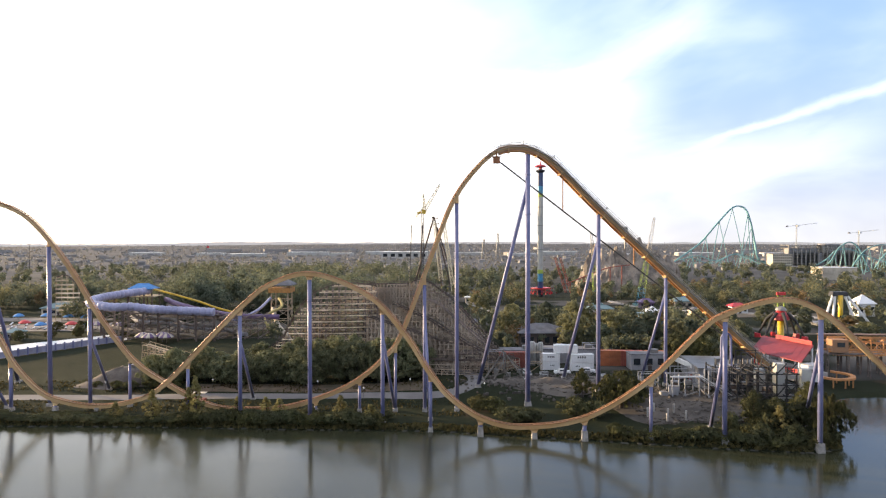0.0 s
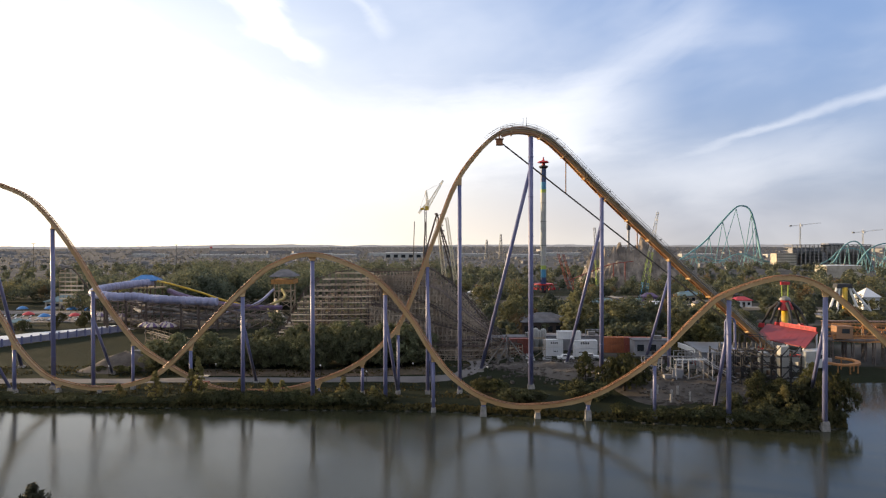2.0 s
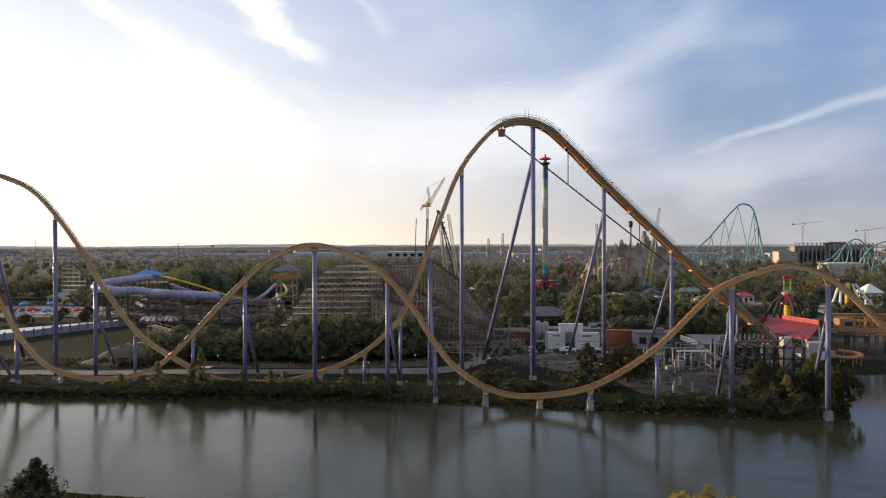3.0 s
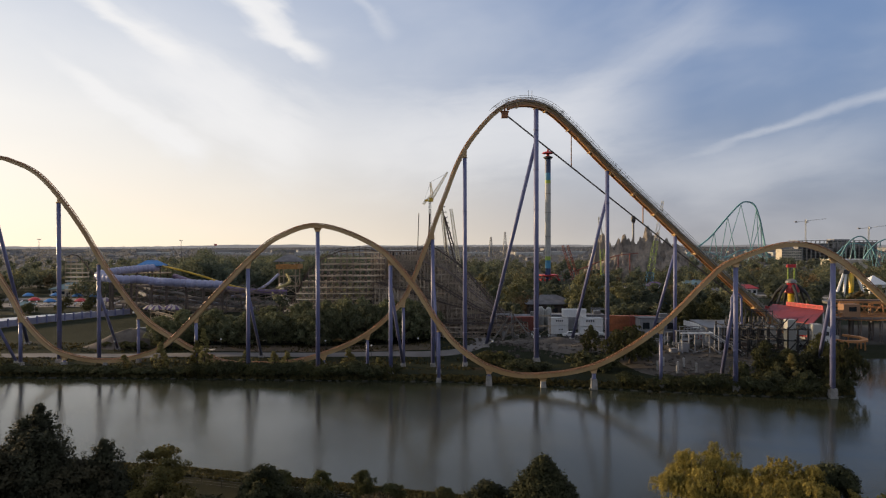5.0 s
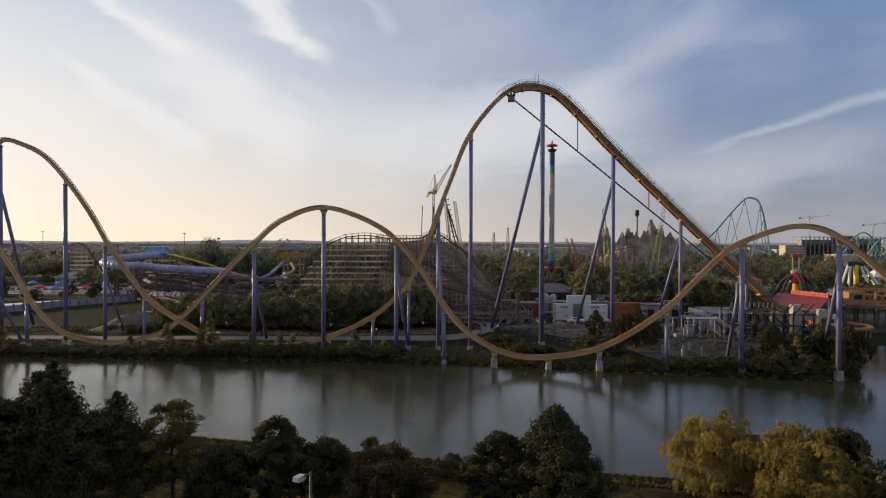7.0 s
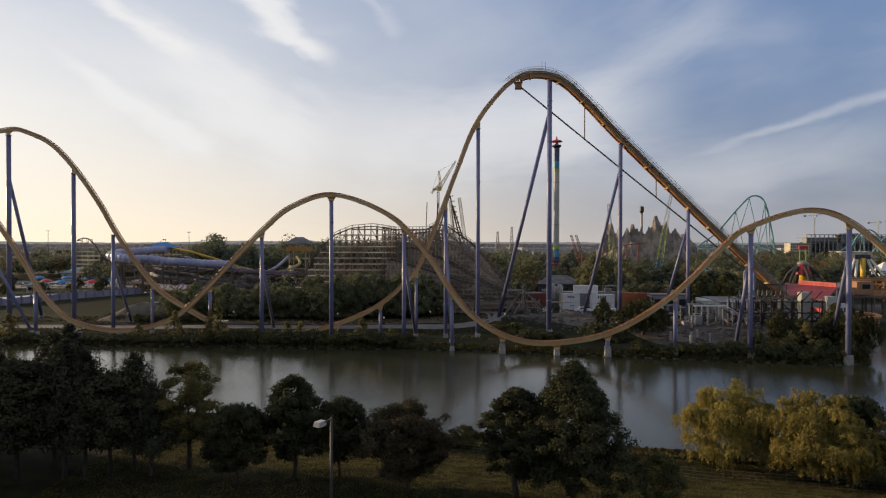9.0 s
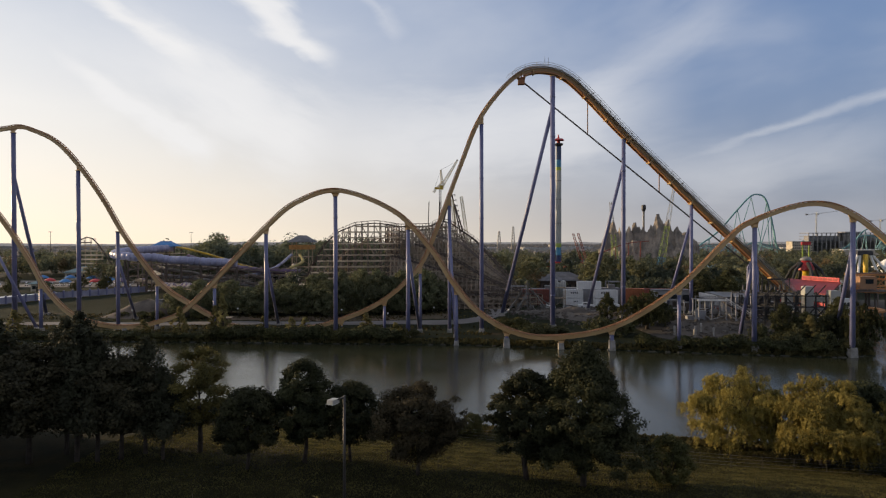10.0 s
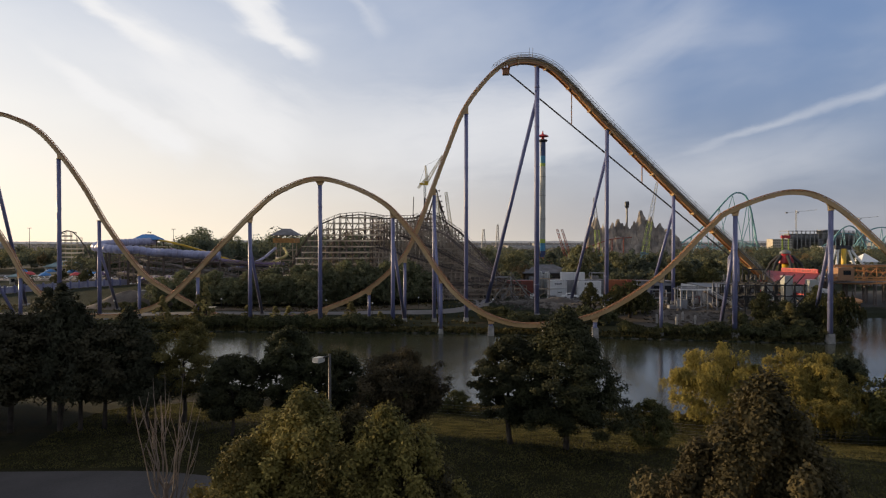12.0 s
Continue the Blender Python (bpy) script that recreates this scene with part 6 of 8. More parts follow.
# ---- construction site beyond the timber coaster ----
def crane():
    x, y = -24, 523
    o = gz(x, y)
    t = thing("crawler_crane", (x, y, o), "yellow lattice crane standing over a new coaster", "crane")
    part("mast", Geo().lattice((x, y, o), (x, y, 69), 1.6, 28, 0.3), M_DARKSTEEL, t)
    part("cab", Geo().box((x + 1.0, y, 70.0), (3.2, 3.0, 3.2)).box((x - 2.6, y, 69.4), (3.4, 2.0, 1.6)), M_YELLOW, t)
    part("jib", Geo().lattice((x + 2, y, 72), (x + 14, y, 92), (2.6, 1.0), 14, 0.34), M_SUNLIT, t)
    part("counter_jib", Geo().lattice((x + 2, y, 70), (x + 0.5, y, 84), (2.2, 0.9), 9, 0.34), M_SUNLIT, t)
    part("back_stay", Geo().lattice((x - 5.5, y, 66), (x + 1, y, 74), (1.4, 0.8), 6, 0.3), M_SUNLIT, t)
    part("tie", Geo().beam((x + 0.5, y, 84), (x + 13.6, y, 91), 0.14).beam((x + 0.5, y, 84), (x - 5, y, 68), 0.14), M_DARKSTEEL, t)
    part("boom", Geo().lattice((x + 25, y - 6, o), (x + 17, y - 6, 62), (2.6, 2.0), 20, 0.5), M_SUNLIT, t)


crane()


def new_coaster():
    t = thing("coaster_under_construction", (-8, 540, gz(-8, 540)), "dark steep coaster drop with rust-brown supports under construction", "roller coaster")
    fr = frames_along([(-17.5, 545, 66.0), (-15.6, 545, 67.2), (-14.4, 545, 64), (-11.6, 545, 51), (-6.5, 545, 30), (-1.5, 545, 9.3)], 1.5)
    g = Geo()
    sweep(g, fr, -0.9, 0.9, -0.9, 0.2)
    part("track", g, M_WOODDARK, t)
    for p, d, s, u in fr[3::3]:
        part("cross_bar", Geo().beam(p + u * 0.3 + Vector((-2.2, 0, -0.4)), p + u * 0.3 + Vector((2.2, 0, 0.4)), 0.55), M_DARKSTEEL, t)
        part("walkway", Geo().beam(p + Vector((2.0, 0, -0.8)), p + Vector((2.0, 0, 1.0)), 0.3), M_DARKSTEEL, t)
    for a, b, r in (((-34, 548, 0), (-15.8, 547, 66), 0.7), ((-28.5, 549, 0), (-25.2, 547, 60), 0.6), ((3.5, 549, 0), (-13, 547, 58), 0.6), ((-9, 550, 0), (-14.6, 547, 64), 0.55)):
        part("column", Geo().pipe([(a[0], a[1], gz(a[0], a[1])), b], r, 8), M_WOODDARK, t)
    part("lit_gantry", Geo().lattice((-9.5, 543, 14), (-15.2, 543, 62), (3.4, 1.6), 16, 0.42), M_SUNLIT, t, "yellow gantry with the low sun's light in its colour")
    part("column", Geo().pipe([(-36, 540, gz(-36, 540)), (-34, 540, 60)], 0.35, 8), M_DARKSTEEL, t)


new_coaster()

# ---- mountain and the rides round it ----
def rock_mountain():
    x0, y0 = 152, 560
    t = thing("rock_mountain", (x0, y0, gz(x0, y0)), "artificial rock mountain with jagged tan peaks", "mountain")
    peaks = ((5.5, -6, 47, 13.0), (-12, -4, 41.5, 8.0), (-31, 0, 40.5, 9.0), (-6.5, -7, 38, 6.0), (14, -2, 41, 9.5), (-1, -8, 37, 7.0), (-19, -6, 37, 8.0), (22, -4, 36, 10.0), (-26, -7, 36, 6.0), (31, 0, 31, 13.0), (9.5, -9, 39, 6.0), (-36, -4, 33, 7.0))
    nx, ny = 112, 52
    vs, fs = [], []
    for j in range(ny):
        for i in range(nx):
            x, y = -50 + 100 * i / (nx - 1), -27 + 54 * j / (ny - 1)
            wx = x + 2.2 * noise.noise(Vector((x * 0.22, y * 0.22, 4))) + 0.9 * noise.noise(Vector((x * 0.7, y * 0.7, 9)))
            wy = y + 2.2 * noise.noise(Vector((x * 0.22, y * 0.22, 14))) + 0.9 * noise.noise(Vector((x * 0.7, y * 0.7, 19)))
            mass = max(0.0, 1 - (abs(wx + 1) / 46) ** 3.2 - (abs(wy) / 25) ** 2.2)
            crag = 1 - abs(noise.noise(Vector((x * 0.16, y * 0.16, 2)))) * 1.6
            z = 27.5 * mass ** 0.55 * (0.66 + 0.38 * crag)
            for px, py, hgt, rad in peaks:
                q = 1 - math.hypot(wx - px, wy - py) / (rad * 0.8)
                if q > 0:
                    z = max(z, 20 + (hgt - 20) * min(1.0, 1.08 * q) ** 0.9)
            z += (2.4 * (0.5 - abs(noise.noise(Vector((x * 0.3, y * 0.3, 51)))) * 2) + 1.8 * noise.noise(Vector((x * 0.6, y * 0.6, 31)))) * (1 if z > 3 else 0)
            vs.append((x0 + x, y0 + y, 2.5 + z))
    for j in range(ny - 1):
        for i in range(nx - 1):
            k = j * nx + i
            fs.append((k, k + 1, k + nx + 1, k + nx))
    part("massif", Geo().add(vs, fs), M_ROCK, t)
    d = thing("drop_tower", (154, 585, gz(154, 585)), "slim brown drop tower behind the mountain", "tower ride")
    part("shaft", Geo().lathe((154, 585, 0), [(1.0, 3), (0.9, 54)], 8), M_LAMP, d)
    part("head", Geo().lathe((154, 585, 0), [(1.2, 53), (2.0, 55), (2.0, 58), (1.6, 59)], 8), M_DARKSTEEL, d)


rock_mountain()


def slingshot(x, y, h, dx, colour, label):
    o = gz(x, y)
    t = thing("lattice_mast", (x, y, o), label, "mast")
    a, b = Vector((x, y, o)), Vector((x + dx, y, h))
    for f0, f1, tone, words in ((0.0, 0.2, M_SEEKCYAN, "blue foot of the mast"), (0.2, 0.55, M_GREEN, "lime-green lower mast"), (0.55, 1.0, colour, "")):
        part("mast", Geo().lattice(a.lerp(b, f0), a.lerp(b, f1), (4.5 - 3.5 * f0, 4.5 - 3.5 * f1), max(4, int(16 * (f1 - f0))), 0.17), tone, t, words)
    part("base", Geo().box((x, y, o + 0.6), (7, 5, 1.4)), M_TEAL, t)


slingshot(122, 428, 62, 10, M_PALEWALL, "tall thin lattice mast of a slingshot ride")
slingshot(95, 428, 52, -4, M_LAMP, "tall thin lattice mast of a slingshot ride")


def red_coaster():
    t = thing("red_coaster", (70, 520, gz(70, 520)), "red looping coaster half hidden by trees", "roller coaster")
    fr = frames_along([(70, 545, 9), (78, 530, 8), (92, 524, 13), (108, 526, 19), (126, 530, 25), (146, 540, 27)], 2.0)
    g = Geo()
    sweep(g, fr, -0.5, 0.5, -0.6, 0.1)
    part("track", g, M_RUST, t)
    for p, d, s, u in fr[::6]:
        part("column", Geo().pipe([(p.x, p.y, gz(p.x, p.y)), (p.x, p.y, p.z - 0.8)], 0.4, 6), M_RUST, t)
    for dx in (0, 4):
        part("gantry", Geo().lattice((92 + dx, 530, 4), (83 + dx, 530, 33), 1.4, 10, 0.25), M_RUST, t)


red_coaster()


# ---- teal coaster ----
def teal_coaster():
    t = thing("teal_coaster", (430, 1000, gz(430, 1000)), "very tall teal steel coaster beyond the woods", "roller coaster")

    def run(pts, w):
        fr = frames_along(pts, 3.0)
        g = Geo()
        sweep(g, fr, -w, w, -w * 1.6, 0.2)
        part("track", g, M_TEAL, t)
        return fr
    a = run([(326, 1000, 8), (346, 1000, 21.5), (375, 1000, 43), (401, 1000, 73), (422, 1000, 95), (435, 1000, 98), (445, 1000, 91.5), (452, 1000, 72), (458, 1000, 42), (463, 1002, 20), (478, 1010, 10)], 1.15)
    for x, z, feet in ((362, 33, (-7, 6)), (384, 53, (-12, 9)), (404, 76, (-13, 20)), (424, 95, (-30, 26)), (447, 88, (-14, 8)), (453, 68, (-22, 6)), (459, 38, (-10, 7))):
        for k in feet:
            part("column", Geo().pipe([(x + k, 1004 + k * 0.4, gz(x, 1000)), (x, 1001, z - 2)], 0.55, 6), M_TEAL, t)
    b = run([(470, 1010, 10), (440, 1030, 24), (410, 1030, 14), (380, 1020, 22), (350, 1015, 16)], 0.65)
    c = run([(610, 880, 8), (560, 880, 22), (530, 882, 34), (512, 884, 32), (500, 886, 20), (480, 890, 8)], 0.65)
    e = run([(520, 820, 6), (530, 820, 22), (542, 820, 34), (552, 820, 26), (560, 820, 8)], 0.65)
    f = run([(455, 850, 6), (482, 850, 15), (496, 850, 36), (510, 850, 44), (521, 850, 37), (529, 850, 22), (536, 850, 6)], 0.7)
    h = run([(480, 800, 8), (490, 800, 24), (502, 800, 36), (520, 800, 41), (536, 800, 34), (546, 802, 18), (550, 806, 8)], 0.65)
    k2 = run([(548, 790, 6), (551, 790, 26), (557, 790, 38), (563, 790, 40), (568, 790, 33), (570, 792, 18), (566, 794, 6)], 0.65)
    w = run([(350, 985, 22), (385, 980, 12), (420, 982, 26), (450, 985, 18), (486, 985, 9)], 0.6)
    for fr, st in ((b, 8), (c, 7), (e, 6), (f, 6), (h, 5), (k2, 6), (w, 7)):
        for p, d, s, u in fr[3::st]:
            for k in (-1, 1):
                part("column", Geo().pipe([(p.x + k * 5, p.y + 2, gz(p.x, p.y)), (p.x, p.y, p.z - 1.5)], 0.38, 6), M_TEAL, t)


teal_coaster()


# ---- far buildings ----
def hospital():
    x0, x1, y = 480, 592, 958
    o = gz(540, y)
    t = thing("building_shell", (540, y, o), "long grey concrete building shell still open at every storey", "building")
    n, st = 7, 4.3
    for k in range(n + 1):
        part("floor_slab", Geo().box(((x0 + x1) / 2, y, o + 4 + k * st), (x1 - x0, 26, 0.7)), M_CONCRETE, t)
    for i in range(19):
        x = x0 + 1 + (x1 - x0 - 2) * i / 18
        part("pier", Geo().box((x, y - 12.4, o + 2 + n * st / 2), (1.0, 1.0, n * st + 4)), M_CONCRETE, t)
    part("core", Geo().box((545, y + 2, o + 18), (22, 20, 36)), M_GREYWALL, t)
    part("infill", Geo().box(((x0 + x1) / 2, y - 4, o + 12), (x1 - x0 - 3, 14, 22)), M_GREYWALL, t)
    part("infill", Geo().box((x0 + 80, y - 6, o + 17), (62, 10, 30)), M_CONCRETE, t)
    part("infill", Geo().box((x0 + 22, y - 5, o + 16), (42, 12, 28)), M_GREYWALL, t)
    house("office_block", 460, 930, 27, 18, 22, M_CREAM, M_GREYROOF, "cream office block of six storeys", flat=True, rows=6, cols=10)
    house("warehouse", 404, 700, 36, 22, 13, M_CREAM, M_WHITE, "plain cream flat-roofed warehouse", flat=True, rows=1, cols=0)
    for x, h, ln, sg in ((512, 70, 30, 1), (604, 60, 30, 1)):
        c = thing("tower_crane", (x, 985, gz(x, 985)), "pale lattice tower crane on the building site", "crane", "tower cranes")
        part("mast", Geo().lattice((x, 985, 4), (x, 985, h), 1.4, 16, 0.2), M_PALEWALL, c)
        part("jib", Geo().lattice((x - 15, 985, h - 4), (x + ln, 985, h + 1), 0.9, 16, 0.14), M_PALEWALL, c)
        part("cab", Geo().box((x + 1.5, 984, h - 3), (3, 3, 3)), M_WHITE, c)
        part("counterweight", Geo().box((x - 14, 985, h - 3.5), (3, 2, 2.2)), M_CONCRETE, c)


hospital()
house("stadium_block", -108, 1450, 100, 40, 16, M_PALEWALL, M_WHITE, "wide pale hall far beyond the woods", flat=True, rows=1, cols=6)


for x, y, w, d, h in ((-640, 1720, 70, 30, 8), (-520, 1640, 90, 30, 8), (-395, 1780, 110, 36, 9), (-290, 1690, 60, 30, 8), (-200, 1850, 95, 36, 9), (40, 1760, 80, 30, 8), (170, 1640, 70, 30, 8), (290, 1820, 100, 36, 9), (430, 1560, 60, 26, 8), (620, 1700, 90, 34, 8), (800, 1640, 70, 30, 8), (-850, 1800, 90, 34, 8)):
    tagged(house("warehouse", x, y, w, d, h, M_PALEWALL, M_WHITE, "long low pale warehouse far beyond the woods", flat=True, rows=1, cols=0), group="far warehouses")


def suburb():
    rng = random.Random(77)
    gw, gr = Geo(), Geo()
    for i in range(420):
        y = rng.uniform(900, 2600)
        x = rng.uniform(-0.75, 0.75) * y
        sx, sy, h = rng.uniform(9, 16), rng.uniform(8, 12), rng.uniform(3.5, 5)
        if y > 1700 and rng.random() < 0.06:
            sx, sy, h = rng.uniform(50, 120), rng.uniform(30, 60), rng.uniform(8, 12)
        z, rz = gz(x, y), rng.choice((0, 90, 20, -15))
        gw.box((x, y, z + h / 2), (sx, sy, h), rz)
        if sx < 40:
            gr.hip((x, y, z + h), (sx, sy), 2.0, sx * 0.4, 0.5, rz)
        else:
            gr.box((x, y, z + h + 0.4), (sx, sy, 0.8), rz)
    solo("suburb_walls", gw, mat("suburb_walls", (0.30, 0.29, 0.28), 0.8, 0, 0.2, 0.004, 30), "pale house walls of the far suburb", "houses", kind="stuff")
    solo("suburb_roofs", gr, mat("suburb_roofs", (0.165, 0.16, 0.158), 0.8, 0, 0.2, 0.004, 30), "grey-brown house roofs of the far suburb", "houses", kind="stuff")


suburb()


def skyline():
    """Low hills far off: a self-lit backdrop, the haze put into its grey."""
    m = bpy.data.materials.new("self_lit_hazy_hills")
    m.use_nodes = True
    nd = Nodes(m.node_tree)
    m.node_tree.nodes.clear()
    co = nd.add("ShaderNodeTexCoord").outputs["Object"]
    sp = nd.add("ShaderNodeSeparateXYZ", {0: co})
    c = nd.mix(nd.ramp(nd.noise(co, 0.004, 5.0), 0.3, 0.7), rgb(*[v * 0.92 for v in HILL_GLOW]), rgb(*HILL_GLOW))
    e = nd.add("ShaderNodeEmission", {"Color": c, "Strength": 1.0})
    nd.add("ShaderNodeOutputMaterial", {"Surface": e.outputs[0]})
    xs = np.linspace(-4300, 4300, 260)
    g = Geo()
    vs, fs = [], []
    for i, x in enumerate(xs):
        y = 4860 - abs(x) * 0.55
        h = 27 + 12 * noise.noise(Vector((x * 0.0012, 3, 0))) + 6 * noise.noise(Vector((x * 0.006, 7, 0))) + 2.5 * noise.noise(Vector((x * 0.03, 1, 0)))
        vs += [(x, y, -20), (x, y, h), (x, y + 60, h - 4), (x, y + 60, -20)]
    for i in range(len(xs) - 1):
        a, b = i * 4, i * 4 + 4
        fs += [(a, b, b + 1, a + 1), (a + 1, b + 1, b + 2, a + 2), (a + 2, b + 2, b + 3, a + 3)]
    g.add(vs, fs)
    tagged(new("backdrop", quick_mesh("backdrop", g.v, g.f, m)), "low hills on the horizon, haze put into a self-lit grey", "hills", kind="structure")


skyline()


# ---- lakeside yard: containers, buildings, rides ----
def container(x, y, z, mt, label, rz=0.0, ln=12.2, bars=None):
    t = thing("shipping_container", (x, y, z), label, "container", "containers in the yard")
    w, h = 2.44, 2.6
    cr, sr = math.cos(radians(rz)), math.sin(radians(rz))

    def at(dx, dy, dz):
        return (x + dx * cr - dy * sr, y + dx * sr + dy * cr, z + dz)
    part("body", Geo().box(at(0, 0, h / 2), (ln - 0.1, w - 0.1, h - 0.1), rz), mt, t)
    g = Geo()
    for dz in (0.08, h - 0.08):
        for dy in (-w / 2, w / 2):
            g.beam(at(-ln / 2, dy, dz), at(ln / 2, dy, dz), 0.16)
        for dx in (-ln / 2, ln / 2):
            g.beam(at(dx, -w / 2, dz), at(dx, w / 2, dz), 0.16)
    for dx in (-ln / 2, ln / 2):
        for dy in (-w / 2, w / 2):
            g.beam(at(dx, dy, 0), at(dx, dy, h), 0.18)
    part("frame", g, mt, t)
    g = Geo()
    n = int(ln / 0.6)
    for i in range(n):
        g.box(at(-ln / 2 + 0.3 + i * 0.6, -w / 2 + 0.03, h / 2), (0.28, 0.08, h - 0.3), rz)
    part("ribs", g, mt, t)
    if bars:
        for dx, dz, bl, bh in bars:
            part("logo", Geo().box(at(dx, -w / 2 - 0.03, dz), (bl, 0.05, bh), rz), M_DARKSTEEL, t, "dark bar of lettering")


def yard():
    z = 4.6
    for lvl in range(2):
        container(33.2, 217.0, z + lvl * 2.75, M_WHITE, "white shipping container stacked in the yard", 0, 6.1, [(-0.7 + k * 0.62, 1.6, 0.4, 0.55) for k in range(4)] if lvl else [(0.2 + k * 0.5, 1.5, 0.3, 0.4) for k in range(3)])
        container(43.6, 215.6, z + lvl * 2.75, M_WHITE, "white shipping container stacked in the yard", 4, 7.4, [(-1.5 + k * 0.75, 1.7, 0.48, 0.65) for k in range(4)] if lvl else [(-2.2 + k * 0.5, 1.5, 0.3, 0.4) for k in range(3)])
        container(21.0, 220.5, z + lvl * 2.62, M_RUST, "red oxide shipping container in the yard", 0, 9.0)
    container(38.5, 217.6, z + 5.5, M_WHITE, "white shipping container on top of the stack", 0, 7.6)
    for i, mt in enumerate((M_ORANGE, M_RUST, M_ORANGE)):
        container(54.5 + i * 7.6, 224 - i * 0.6, z, mt, "rusty orange shipping container in the yard", -4, 6.1 if i == 2 else 7.4)
        container(54.5 + i * 7.6, 224 - i * 0.6, z + 2.62, mt, "rusty orange shipping container in the yard", -4, 6.1 if i == 2 else 7.4)
    house("theatre", 24, 230, 13, 6, 4.6, M_GREYWALL, M_GREYROOF, "low grey backstage building behind the containers", flat=True, cols=3, z=4.4)
    for x, y, h in ((28.2, 223.5, 8.6), (31.0, 224.5, 8.2), (29.6, 227, 7.4)):
        s = thing("storage_tank", (x, y, z), "upright pale metal storage tank behind the containers", "tank", "storage tanks")
        part("shell", Geo().lathe((x, y, z - 0.2), [(1.0, 0), (1.0, h - 0.8), (0.75, h - 0.2), (0.25, h)], 14), M_PALEWALL, s, smooth=True)
        part("ladder", Geo().beam((x - 0.3, y - 1.1, z), (x - 0.3, y - 1.1, z + h), 0.08).beam((x + 0.3, y - 1.1, z), (x + 0.3, y - 1.1, z + h), 0.08), M_LAMP, s)
    house("workshop", 36, 232, 14, 7, 4.8, M_GREYWALL, M_GREYROOF, "grey workshop behind the containers", flat=True, cols=0, z=4.4)
    house("stage_block", 47, 230, 8, 6, 5.0, M_GREYWALL, M_GREYROOF, "grey plant block behind the containers", flat=True, cols=0, z=4.4)
    house("restaurant", 37, 268, 19, 14, 5.6, M_WOODDARK, M_GREYROOF, "restaurant with a broad grey hipped roof", 3.4, 0.3, cols=6, z=4.6)
    house("gate_house", 6.5, 218.5, 6, 4, 3.0, M_CREAM, M_WOODDARK, "small cream hut below the timber coaster", 1.4, 0.6, cols=1, z=6.6)
    shed = house("barn_shed", 82, 205, 13, 21, 4.6, M_GREYWALL, M_LAMP, "grey barn shed with a pale fascia near the lift hill", rz=-5, flat=True, cols=0)
    part("fascia", Geo().beam((74.4, 215.8, 8.4), (76.3, 194.5, 8.4), 0.5, 1.5), M_WHITE, shed, "white board along the eaves")
    for k in range(6):
        p = Vector((75.0, 213.5, 0)).lerp(Vector((76.6, 195.5, 0)), k / 5)
        part("wall_post", Geo().beam((p.x - 0.3, p.y, 3.4), (p.x - 0.3, p.y, 7.7), 0.3), M_LAMP, shed)
    house("low_shed", 66, 219, 12, 6, 5.0, M_GREYWALL, M_GREYROOF, "low grey shed with a flat roof", flat=True, cols=3)


yard()


def pickup(x, y, rz):
    z = gz(x, y)
    t = thing("pickup_truck", (x, y, z), "white pickup truck parked by the containers", "car")
    cr, sr = math.cos(radians(rz)), math.sin(radians(rz))

    def at(dx, dy, dz):
        return (x + dx * cr - dy * sr, y + dx * sr + dy * cr, z + dz)
    part("body", Geo().box(at(0, 0, 0.85), (5.2, 1.9, 0.7), rz, 0.96).box(at(-0.2, 0, 1.45), (2.2, 1.8, 0.7), rz, 0.78), M_WHITE, t)
    part("windows", Geo().box(at(-0.2, -0.02, 1.5), (1.9, 1.86, 0.42), rz, 0.8), M_GLASS, t)
    for dx in (-1.6, 1.6):
        for dy in (-0.9, 0.9):
            a, b = Vector(at(dx, dy - 0.12, 0.38)), Vector(at(dx, dy + 0.12, 0.38))
            w = part("wheel", Geo().pipe([a, b], 0.38, 12), M_DARKSTEEL, t)
            part("rim", Geo().pipe([a.lerp(b, -0.03), b.lerp(a, -0.03)], 0.2, 10), M_LAMP, w)


pickup(36.0, 208.5, 5)
pickup(44.5, 210.5, -12)


